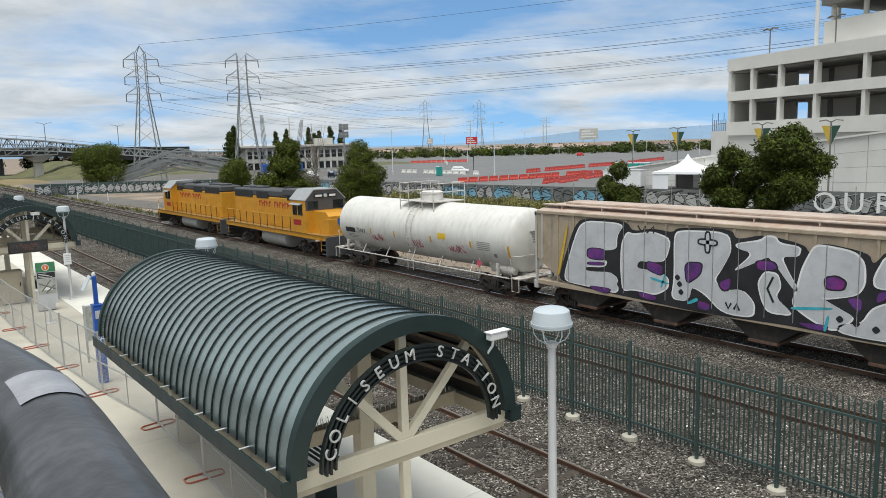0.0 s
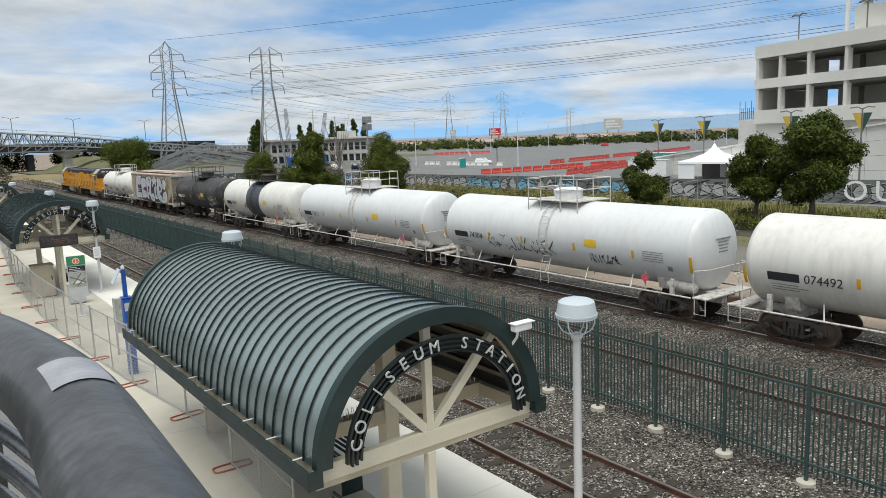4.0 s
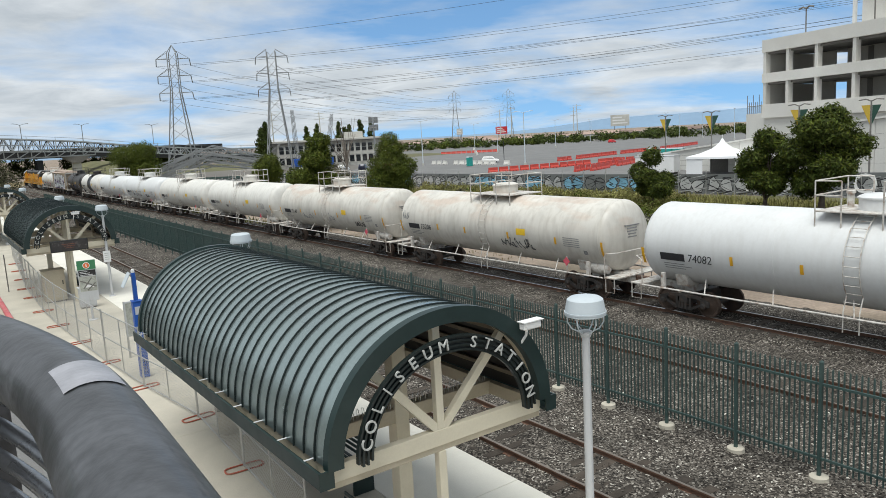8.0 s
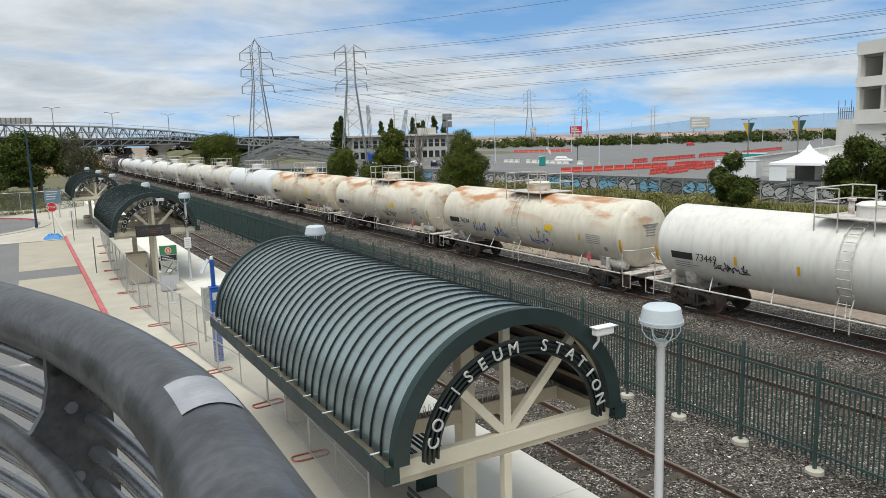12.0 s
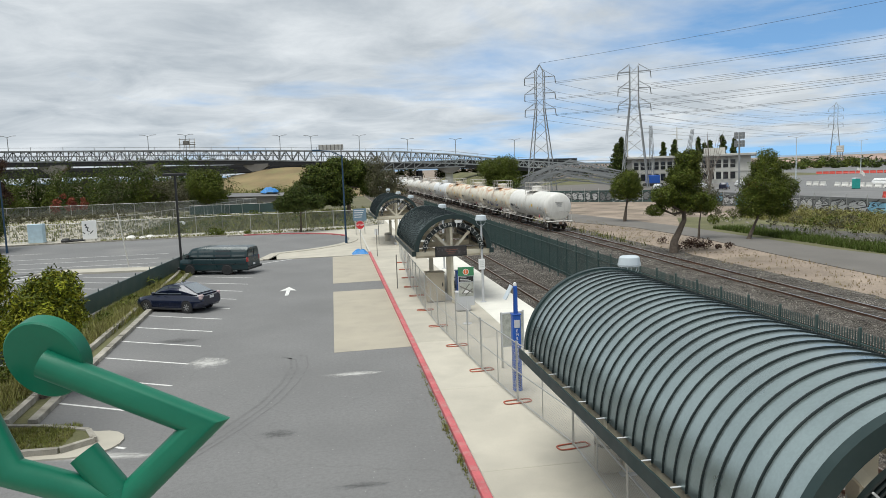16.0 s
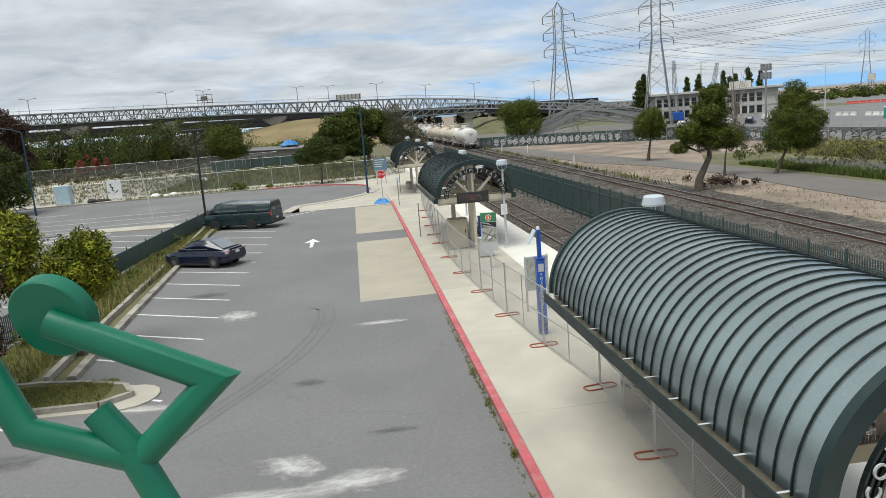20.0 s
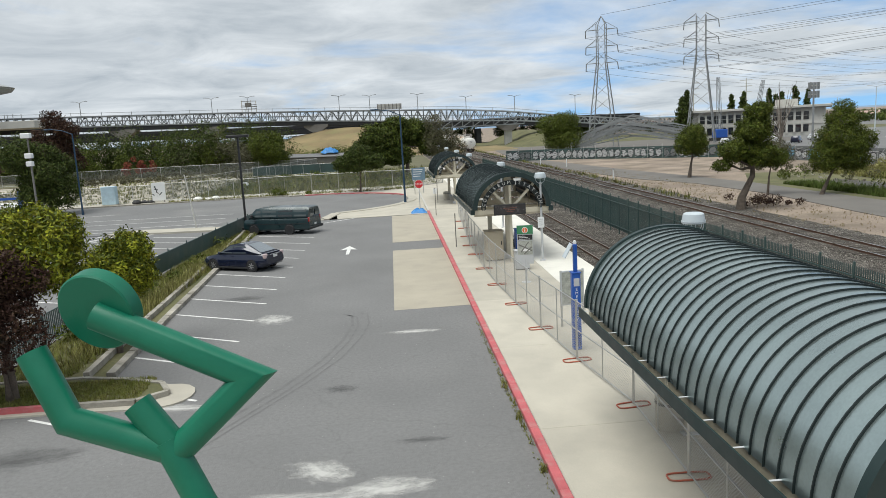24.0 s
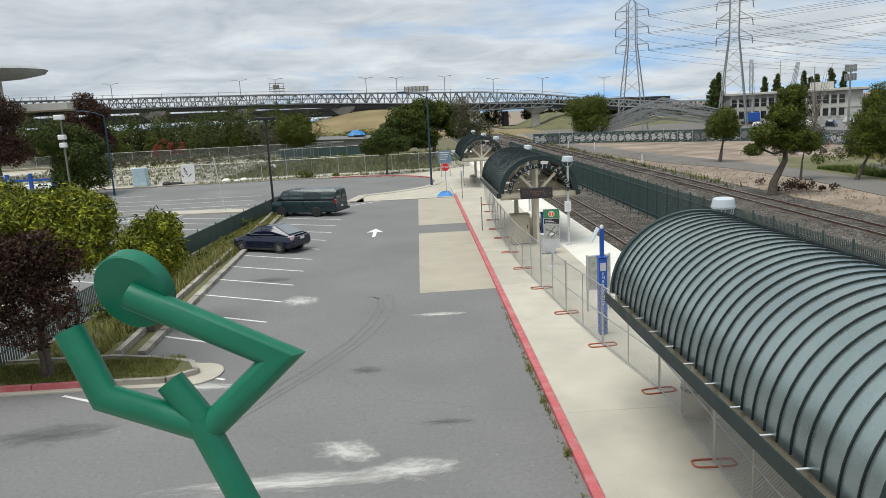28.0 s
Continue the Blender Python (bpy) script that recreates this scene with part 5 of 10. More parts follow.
tank_silver = mat("tank_silver", (0.42, 0.42, 0.40), 0.55, 0.2, var=0.12, scale=2, grain=30, bump=0.03)


def locomotive(front, rear, turned, label):
    """A four-axle diesel with its cab at the +y end."""
    L = front - rear - 0.4
    c = thing("locomotive", label, "locomotive", group="locomotives")
    e = L / 2 - 0.55
    part("underframe", Mesh().box(-1.45, 1.45, -e, e, 1.22, 1.52, 0.02), loco_yellow, c, "yellow side sill")
    part("walkway", Mesh().box(-1.5, 1.5, -e, e, 1.52, 1.57, 0.01), loco_walk, c, "dusty yellow-brown walkway")
    hood0, hood1 = -e + 0.75, e - 4.6
    part("long_hood", Mesh().box(-0.92, 0.92, hood0, hood1, 1.57, 3.70, 0.05), loco_yellow, c)
    part("hood_top", Mesh().box(-0.93, 0.93, hood0 - 0.01, hood1 + 0.01, 3.701, 4.22, 0.10), loco_grey, c)
    n = 16
    for k in range(n):
        y = hood0 + 0.3 + (hood1 - hood0 - 0.6) * k / n
        for s in (-1, 1):
            part("hood_door", Mesh().box(s * 0.925 - 0.008, s * 0.925 + 0.008, y + 0.02, y + (hood1 - hood0 - 0.6) / n - 0.03, 1.75, 3.35, 0.004), loco_yellow, c)
    for s in (-1, 1):
        for y0, y1 in ((hood0 + 0.2, hood0 + 3.6), (hood0 + 4.3, hood0 + 6.4), (hood1 - 1.6, hood1 - 0.2)):
            part("grille", Mesh().box(s * 0.935 - 0.01, s * 0.935 + 0.01, y0, y1, 3.56, 4.06, 0.005), black, c)
        for first, n_ in ((hood1 - 6.3, 5), (hood1 - 3.7, 7)):
            bars = Mesh()
            for k in range(n_):
                y = first + k * 0.42
                bars.box(s * 0.94 - 0.006, s * 0.94 + 0.006, y, y + 0.10, 2.95, 3.40).box(s * 0.94 - 0.006, s * 0.94 + 0.006, y + 0.101, y + 0.30, 3.25 - 0.12 * (k % 2), 3.38 - 0.12 * (k % 2))
            part("name_lettering", bars, loco_red, c, "red lettering blocked in as plain bars")
    for k in range(3):
        part("radiator_fan", Mesh().lathe([(0.52, 4.22), (0.52, 4.34), (0.48, 4.36), (0.0, 4.33)], 20, at=(0, hood0 + 1.0 + 1.25 * k, 0)), loco_grey, c, smooth=True)
    part("exhaust_stack", Mesh().box(-0.25, 0.25, 0.2, 1.0, 4.2, 4.42, 0.02), black, c)
    part("dynamic_brake_box", Mesh().box(-1.0, 1.0, -0.2 + 1.6, 3.4, 3.9, 4.36, 0.06), loco_grey, c)
    # cab
    y0, y1 = hood1, hood1 + 2.2
    g = Mesh()
    g.prism([(-1.5, y0, 1.57), (1.5, y0, 1.57), (1.5, y0, 3.75), (0.85, y0, 4.38), (-0.85, y0, 4.38), (-1.5, y0, 3.75)], (0, y1 - y0, 0))
    cab = part("cab", g, loco_yellow, c)
    part("cab_roof", Mesh().prism([(-1.56, y0 - 0.05, 3.74), (-1.50, y0 - 0.05, 3.70), (-0.85, y0 - 0.05, 4.37), (0.85, y0 - 0.05, 4.37), (1.50, y0 - 0.05, 3.70), (1.56, y0 - 0.05, 3.74), (0.88, y0 - 0.05, 4.43), (-0.88, y0 - 0.05, 4.43)], (0, y1 - y0 + 0.1, 0)), loco_roof, c, "pale grey cab roof")
    part("cab_front_band", Mesh().prism([(-1.49, y1, 3.05), (1.49, y1, 3.05), (1.49, y1, 3.74), (0.85, y1, 4.36), (-0.85, y1, 4.36), (-1.49, y1, 3.74)], (0, 0.012, 0)), loco_grey, c)
    for s in (-1, 1):
        for a, b in ((y0 + 0.35, y0 + 0.95), (y0 + 1.1, y0 + 1.75)):
            part("side_window", Mesh().box(s * 1.5 - 0.012, s * 1.5 + 0.012, a, b, 2.72, 3.45), glass_dark, cab)
        part("sunshade", Mesh().prism([(s * 1.52, y0 + 0.3, 3.52), (s * 1.78, y0 + 0.3, 3.42), (s * 1.78, y0 + 1.8, 3.42), (s * 1.52, y0 + 1.8, 3.52)], (0, 0, 0.02)), loco_roof, cab)
        part("front_window", Mesh().box(s * 0.95 - 0.38, s * 0.95 + 0.38, y1 + 0.013, y1 + 0.03, 3.12, 3.66), glass_dark, cab)
        part("number_board", Mesh().box(s * 0.52 - 0.34, s * 0.52 + 0.34, y1 + 0.013, y1 + 0.06, 3.86, 4.14, 0.01), black, cab)
        part("number_bar", Mesh().box(s * 0.52 - 0.24, s * 0.52 + 0.24, y1 + 0.061, y1 + 0.066, 3.93, 4.07), white_plain, cab)
        part("road_number", Mesh().box(s * 1.505 - 0.006, s * 1.505 + 0.006, y0 + 0.4, y0 + 1.5, 2.05, 2.42), loco_red, cab)
    part("headlight", Mesh().lathe([(0.12, y1 + 0.0), (0.12, y1 + 0.08), (0.09, y1 + 0.085)], 16, axis="y", at=(0, 0, 4.0)), lamp_white, cab)
    part("nose", Mesh().prism([(-0.95, y1, 1.57), (-0.95, e - 0.35, 1.57), (-0.95, e - 0.35, 2.75), (-0.95, e - 0.7, 3.0), (-0.95, y1, 3.02)], (1.9, 0, 0)), loco_yellow, c)
    part("emblem", Mesh().box(-0.3, 0.3, e - 0.35, e - 0.335, 2.1, 2.6), blue_paint, c)
    for s in (-1, 1):
        ye = s * e
        part("pilot", Mesh().box(-1.45, 1.45, min(ye, ye + s * 0.12), max(ye, ye + s * 0.12), 0.25, 1.5, 0.02), loco_grey, c)
        part("coupler", Mesh().box(-0.13, 0.13, min(ye, s * (L / 2 + 0.2)), max(ye, s * (L / 2 + 0.2)), 0.72, 0.98, 0.03), truck_brown, c)
        for sx in (-1, 1):
            for k in range(4):
                part("stair", Mesh().box(sx * 1.28 - 0.22, sx * 1.28 + 0.22, ye - s * 0.25 - 0.25, ye - s * 0.25 + 0.25, 0.35 + 0.29 * k, 0.39 + 0.29 * k), loco_grey, c)
            part("grab_rail", Mesh().tube([(sx * 1.5, ye - s * 0.5, 0.5), (sx * 1.5, ye - s * 0.5, 2.5), (sx * 1.3, ye - s * 0.1, 2.6), (sx * 0.5, ye, 2.55)], 0.022, 6), loco_yellow, c)
        truck(c, s * (L / 2 - 3.9), frame_black)
        part("truck_cylinder", Mesh().lathe([(0.13, -1.35), (0.13, -1.18)], 12, axis="x", at=(0, s * (L / 2 - 3.9), 0.7)).lathe([(0.13, 1.18), (0.13, 1.35)], 12, axis="x", at=(0, s * (L / 2 - 3.9), 0.7)), frame_black, c)
    for sx in (-1, 1):
        part("handrail", Mesh().tube([(sx * 1.47, -e + 0.5, 2.55), (sx * 1.47, y0 - 0.2, 2.55)], 0.02, 6), loco_yellow, c)
        for k in range(10):
            y = -e + 0.5 + k * (y0 - 0.7 + e) / 9
            part("handrail_post", Mesh().tube([(sx * 1.47, y, 1.5), (sx * 1.47, y, 2.55)], 0.025, 6), frame_black, c)
    part("fuel_tank", Mesh().lathe([(0.0, -2.0), (0.55, -2.0), (0.62, -1.95), (0.62, 1.95), (0.55, 2.0), (0.0, 2.0)], 20, axis="y", at=(-0.62, 0, 0.80)).lathe([(0.0, -2.0), (0.55, -2.0), (0.62, -1.95), (0.62, 1.95), (0.55, 2.0), (0.0, 2.0)], 20, axis="y", at=(0.62, 0, 0.80)), tank_silver, c, smooth=True)
    TRAIN.append((c, (front + rear) / 2, 180 if turned else 0))
    return c


# ---- covered hopper with a painted side ----
hopper_tan = mat("hopper_tan", (0.42, 0.34, 0.25), 0.6, var=0.1, scale=1.0, grain=15, bump=0.03, stain=(0.25, 0.19, 0.13), stain_amt=0.5)
hopper_grey = mat("hopper_grey", (0.48, 0.47, 0.44), 0.6, var=0.1, scale=1.0, grain=15, bump=0.03, stain=(0.28, 0.22, 0.17), stain_amt=0.5)
roof_rust = mat("roof_rust", (0.52, 0.42, 0.35), 0.7, var=0.15, scale=1.0, grain=15, bump=0.05, stain=(0.36, 0.20, 0.13), stain_amt=0.6)
spray_silver = mat("spray_silver", (0.56, 0.57, 0.59), 0.5, var=0.08, scale=1.5, grain=12, bump=0.0, stain=(0.40, 0.41, 0.43), stain_amt=0.5)
spray_black = mat("spray_black", (0.022, 0.022, 0.025), 0.6, var=0.3, scale=2, grain=15, bump=0)
spray_purple = mat("spray_purple", (0.115, 0.035, 0.20), 0.6, var=0.3, scale=2, grain=15, bump=0, stain=(0.32, 0.02, 0.22), stain_amt=0.6)
spray_cyan = mat("spray_cyan", (0.05, 0.45, 0.55), 0.6, var=0.2, scale=3, grain=15, bump=0)
spray_white = mat("spray_white", (0.80, 0.80, 0.80), 0.6, var=0.05, scale=3, grain=15, bump=0)


def flat(parent, name, pts, off, material, grow=0.0):
    """A painted shape on the near side, in (along, up) metres from the front end."""
    n = len(pts)
    cx, cy = sum(p[0] for p in pts) / n, sum(p[1] for p in pts) / n
    P = []
    for i, (a, b) in enumerate(pts):
        d = math.hypot(a - cx, b - cy) or 1
        P.append((a + (a - cx) / d * grow, b + (b - cy) / d * grow))
    # rounded outline: each corner cut twice
    for _ in range(2):
        Q = []
        for (a, b), (c, d) in zip(P, P[1:] + P[:1]):
            Q += [(0.8 * a + 0.2 * c, 0.8 * b + 0.2 * d), (0.2 * a + 0.8 * c, 0.2 * b + 0.8 * d)]
        P = Q
    me = Mesh().add([(-1.545 - off, 8.35 - a, b) for a, b in P], [tuple(range(len(P)))])
    return part(name, me, material, parent)


hopper_yellow = mat("hopper_yellow", (0.62, 0.40, 0.04), 0.6, var=0.15, scale=3, grain=30, bump=0.02)


def hopper(front, rear):
    L = front - rear
    c = thing("hopper_car", "tan covered hopper car with large silver and purple graffiti", "hopper car", group="freight cars")
    e = L / 2 - 0.55
    side = Mesh()
    side.prism([(-1.5, -e + 1.5, 1.25), (-1.5, e - 1.5, 1.25), (-1.5, e, 2.2), (-1.5, e, 4.15), (-1.5, -e, 4.15), (-1.5, -e, 2.2)], (3.0, 0, 0))
    body = part("body", side, hopper_tan, c)
    for k in range(19):
        y = -e + 0.3 + k * (2 * e - 0.6) / 18
        z0 = 2.2 if abs(y) > e - 0.6 else 1.27
        for s in (-1, 1):
            part("side_post", Mesh().box(s * 1.52 - 0.022, s * 1.52 + 0.022, y - 0.045, y + 0.045, z0, 4.1), hopper_tan if -e + 1 < y < e - 1 else hopper_grey, body)
    part("side_sill", Mesh().box(-1.54, 1.54, -e, e, 1.06, 1.26, 0.02), hopper_tan, c)
    part("side_plate", Mesh().box(-1.56, 1.56, -e, e, 4.10, 4.24, 0.02), hopper_tan, c)
    part("roof", Mesh().prism([(-1.55, -e, 4.24), (1.55, -e, 4.24), (0.6, -e, 4.44), (-0.6, -e, 4.44)], (0, 2 * e, 0)), roof_rust, c, "rusty pale roof")
    for s in (-1, 1):
        part("running_board", Mesh().box(s * 1.0 - 0.22, s * 1.0 + 0.22, -e, e, 4.46, 4.49), roof_rust, c)
        for k in range(8):
            part("running_board_bracket", Mesh().box(s * 1.0 - 0.2, s * 1.0 + 0.2, -e + 0.5 + k * 2.1, -e + 0.55 + k * 2.1, 4.30, 4.46), roof_rust, c)
    part("hatch_cover", Mesh().box(-0.4, 0.4, -e + 0.6, e - 0.6, 4.44, 4.54, 0.02), roof_rust, c)
    for k in range(4):
        y = -e + 2.6 + k * (2 * e - 5.2) / 3
        part("hopper_bay", Mesh().prism([(-1.3, y - 1.5, 1.25), (-1.3, y + 1.5, 1.25), (-1.3, y + 0.45, 0.45), (-1.3, y - 0.45, 0.45)], (2.6, 0, 0)), frame_black, c)
        part("outlet_gate", Mesh().box(-1.35, 1.35, y - 0.5, y + 0.5, 0.36, 0.46, 0.01), truck_brown, c)
    for s in (-1, 1):
        ye = s * e
        part("end_sill", Mesh().box(-1.5, 1.5, min(ye, ye + s * 0.25), max(ye, ye + s * 0.25), 0.85, 1.2, 0.02), hopper_grey, c)
        for x in (-1.45, -0.5, 0.5, 1.45):
            part("end_post", Mesh().box(x - 0.05, x + 0.05, min(ye + s * 0.05, ye + s * 0.15), max(ye + s * 0.05, ye + s * 0.15), 1.2, 4.15), hopper_grey, c)
        for x in (-1.2, 1.2):
            for k in range(9):
                part("ladder_rung", Mesh().box(x - 0.2, x + 0.2, min(ye + s * 0.16, ye + s * 0.19), max(ye + s * 0.16, ye + s * 0.19), 1.4 + 0.33 * k, 1.43 + 0.33 * k), hopper_grey, c)
        part("end_top", Mesh().box(-1.5, 1.5, min(ye, ye + s * 0.18), max(ye, ye + s * 0.18), 4.0, 4.2, 0.01), hopper_grey, c)
        part("coupler", Mesh().box(-0.12, 0.12, min(ye, s * L / 2), max(ye, s * L / 2), 0.74, 0.98, 0.03), truck_brown, c)
        truck(c, s * (L / 2 - 2.2), truck_brown)
    # graffiti: black ground, silver letters, purple fills, white edges
    ground = [(1.49, 1.38), (1.61, 1.88), (2.31, 3.64), (2.77, 4.07), (4.92, 4.07), (5.22, 3.7), (6.1, 3.87), (6.95, 3.78), (7.13, 3.97), (9.12, 4.05), (9.28, 3.71), (10.23, 3.98), (11.49, 3.77), (11.66, 3.51), (11.92, 3.9), (13.32, 3.71), (13.45, 3.36), (13.82, 3.87), (14.99, 3.51), (15.04, 1.18), (13.26, 1.13), (11.06, 1.22), (8.37, 1.12), (5.22, 1.2), (3.11, 1.24)]
    A = [
        [(1.73, 1.68), (2.47, 3.65), (2.93, 3.97), (4.81, 3.98), (4.44, 3.47), (4.44, 2.96), (3.87, 2.89), (2.93, 2.89), (2.88, 2.45), (3.98, 2.51), (3.89, 2.2), (2.88, 2.12), (2.88, 1.89), (4.44, 2.05), (4.57, 1.22), (3.44, 1.32), (1.84, 1.35)],
        [(4.92, 3.69), (5.22, 3.6), (6.01, 3.78), (6.86, 3.57), (6.62, 2.72), (6.01, 2.63), (5.42, 2.64), (5.32, 2.31), (6.2, 2.32), (6.76, 2.18), (6.76, 1.75), (6.2, 1.42), (5.22, 1.5), (4.71, 1.36), (4.61, 2.32), (4.65, 3.23)],
        [(6.95, 3.66), (7.13, 3.9), (9.04, 3.98), (9.17, 3.36), (8.87, 2.77), (8.54, 2.27), (9.04, 1.99), (9.6, 2.12), (10.03, 1.73), (10.0, 1.22), (8.87, 1.2), (8.2, 1.77), (7.67, 1.96), (7.58, 1.41), (6.86, 1.39), (6.99, 2.14)],
        [(9.28, 3.62), (10.15, 3.8), (10.31, 3.96), (10.64, 3.97), (10.76, 3.76), (11.46, 3.71), (11.38, 3.38), (10.84, 3.35), (11.06, 2.93), (11.42, 2.36), (11.28, 2.3), (10.61, 3.11), (10.38, 3.32), (9.68, 2.88), (9.2, 2.67), (9.92, 3.35), (9.36, 3.46)],
        [(10.31, 2.82), (10.76, 2.8), (10.88, 2.37), (10.69, 2.02), (11.35, 1.52), (10.46, 1.47), (10.23, 1.86), (10.08, 2.41)],
        [(11.78, 3.71), (11.99, 3.84), (13.0, 3.72), (13.29, 3.4), (13.33, 2.79), (13.13, 2.42), (12.19, 2.17), (11.99, 2.23), (12.73, 1.91), (13.13, 1.75), (12.53, 1.21), (11.78, 1.49), (11.2, 1.85), (11.35, 2.41), (11.49, 3.07)],
        [(13.86, 3.8), (14.9, 3.44), (14.84, 3.11), (14.55, 2.5), (14.13, 2.71), (13.57, 2.71), (13.51, 3.01)],
        [(13.51, 2.1), (13.89, 2.32), (14.49, 2.46), (14.9, 2.32), (14.98, 1.23), (12.73, 1.19), (12.53, 1.47), (13.26, 1.61)],
    ]
    purple = [
        [(2.99, 2.89), (3.87, 2.92), (3.87, 2.46), (2.99, 2.46)],
        [(5.81, 2.66), (6.54, 2.59), (6.48, 2.16), (5.81, 2.35)],
        [(7.4, 2.78), (8.11, 2.85), (8.02, 2.41), (7.49, 2.0)],
        [(8.7, 2.23), (9.2, 2.5), (9.12, 2.04), (8.87, 1.98)],
        [(10.0, 3.13), (10.61, 3.17), (10.76, 2.91), (10.08, 2.8)],
        [(12.19, 2.85), (12.53, 2.93), (12.8, 2.8), (12.73, 2.53), (12.22, 2.49)],
        [(12.8, 2.31), (13.26, 2.4), (13.26, 1.97), (13.06, 2.0)],
        [(14.55, 2.58), (14.9, 3.14), (14.94, 2.35), (14.79, 2.38)],
        [(13.66, 2.64), (14.11, 2.66), (13.89, 2.42), (13.61, 2.26)],
        [(3.11, 1.37), (4.19, 1.4), (3.98, 1.15), (3.22, 1.25)],
        [(5.42, 1.47), (6.29, 1.4), (6.2, 1.2), (5.52, 1.25)],
        [(7.94, 1.51), (8.45, 1.45), (8.37, 1.18), (7.94, 1.21)],
        [(11.35, 1.35), (12.33, 1.4), (12.26, 1.21), (11.78, 1.19)],
        [(3.02, 2.33), (3.81, 2.39), (3.81, 2.26), (3.02, 2.2)],
    ]
    flat(body, "spray_ground", ground, 0.004, spray_black, 0.05)
    for P in A:
        flat(body, "spray_edge", P, 0.007, spray_white, 0.02)
        flat(body, "spray_fill", P, 0.010, spray_silver, -0.045)
    for P in purple:
        flat(body, "spray_counter", P, 0.013, spray_black, 0.05)
        flat(body, "spray_purple", P, 0.016, spray_purple, -0.02)
    for P in ([(5.9, 2.1), (6.76, 1.98), (6.78, 1.9), (6.1, 1.98)], [(11.2, 1.80), (12.46, 1.97), (12.46, 1.9), (11.2, 1.70)], [(7.5, 1.35), (7.9, 1.6), (8.0, 1.5), (7.6, 1.3)], [(12.2, 1.2), (12.3, 1.7), (12.38, 1.7), (12.3, 1.2)], [(6.4, 1.75), (6.6, 2.3), (6.66, 2.3), (6.5, 1.75)]):
        flat(body, "spray_cyan", P, 0.018, spray_cyan)
    for ln in ([(10.61, 2.67), (10.43, 2.27), (10.64, 1.85)], [(4.6, 1.95), (4.5, 1.6), (4.65, 1.4)], [(5.4, 3.95), (5.6, 3.7), (5.75, 3.95)], [(5.8, 3.7), (6.1, 3.95), (6.1, 3.7)], [(9.0, 1.6), (9.1, 1.4), (9.2, 1.6)], [(9.3, 1.4), (9.4, 1.6), (9.5, 1.4)], [(15.4, 3.6), (15.6, 3.8), (15.45, 3.3)], [(15.7, 3.6), (15.9, 3.3), (16.0, 3.7)], [(15.4, 3.1), (15.7, 3.2), (15.5, 2.8)], [(15.8, 3.0), (16.1, 3.1), (15.9, 2.8)], [(1.5, 1.6), (1.7, 1.6), (1.6, 1.4)]):
        strokes(body, "spray_line", [ln], 0.035, lambda z: -1.566, spray_black, 8.35, 0)
    for a, b in ((0.11, 0.34), (0.34, 0.11)):
        flat(body, "spray_cross", [(8.28 - a, 3.57 - b), (8.28 + a, 3.57 - b), (8.28 + a, 3.57 + b), (8.28 - a, 3.57 + b)], 0.019, spray_black, 0.05)
    for a, b in ((0.06, 0.29), (0.29, 0.06)):
        flat(body, "spray_cross", [(8.28 - a, 3.57 - b), (8.28 + a, 3.57 - b), (8.28 + a, 3.57 + b), (8.28 - a, 3.57 + b)], 0.021, spray_silver, 0.03)
    for x0, z0 in ((12.67, 1.65), (13.13, 1.60), (13.67, 1.51), (7.13, 2.21), (7.22, 1.98), (7.28, 1.70)):
        flat(body, "spray_dot", [(x0 - 0.13, z0), (x0, z0 - 0.13), (x0 + 0.13, z0), (x0, z0 + 0.13)], 0.019, spray_black)
    flat(body, "spray_yellow", [(1.35, 1.6), (1.49, 1.6), (1.98, 3.7), (1.85, 3.7)], 0.012, hopper_yellow)
    flat(body, "spray_yellow", [(15.03, 1.3), (15.17, 1.3), (15.17, 3.45), (15.03, 3.45)], 0.012, hopper_yellow)
    for k in range(16):
        y = 7.3 - k * 0.93
        part("rib_edge", Mesh().box(-1.569, -1.566, y - 0.012, y + 0.012, 1.3, 4.05), mark_grey, body)
    TRAIN.append((c, (front + rear) / 2, 0))
    return c


locomotive(73.7, 55.8, False, "yellow and grey diesel locomotive leading the train")
locomotive(55.8, 37.9, True, "yellow and grey diesel locomotive with its cab to the rear")
tank_car(37.8, 20.6, tank_ivory, frame_white, "white tank car with reddish tags low on its side", "73443", 1, tags=((0.5, 1.75, 1.2, 0.5, 6, spray_red), (0.0, 1.75, 1.0, 0.5, 5, spray_red), (-0.4, 1.8, 1.3, 0.45, 6, spray_red)))
hopper(20.35, 2.9)
tank_car(2.8, -11.5, tank_black, frame_black, "black tank car with grey paint-out patches", "7122", 2, mark=white_plain, blotch=True, rails=False, tags=((-0.05, 1.7, 0.8, 0.5, 5, spray_blue),))
tank_car(-11.5, -27.0, tank_ivory, frame_white, "white tank car with a dark blue-grey middle band", "79550", 3, band=True, tags=((0.28, 1.9, 0.7, 0.5, 4, mark_black),))
tank_car(-27.0, -44.55, tank_white, frame_white, "clean white tank car with yellow reflectors", "74212", 4)
tank_car(-44.55, -61.4, tank_white, frame_white, "white tank car with a scrawled tag", "74304", 5, tags=((0.52, 1.75, 4.6, 0.75, 11, mark_black), (-0.33, 1.7, 1.6, 0.5, 6, mark_black)))
tank_car(-61.4, -78.75, tank_ivory, frame_white, "plain off-white tank car with pale fittings", "074492", 6)
tank_car(-78.75, -96.0, tank_ivory, frame_white, "off-white tank car with yellow stickers", "074504", 7, tags=((0.35, 1.9, 0.6, 0.3, 4, mark_black),))
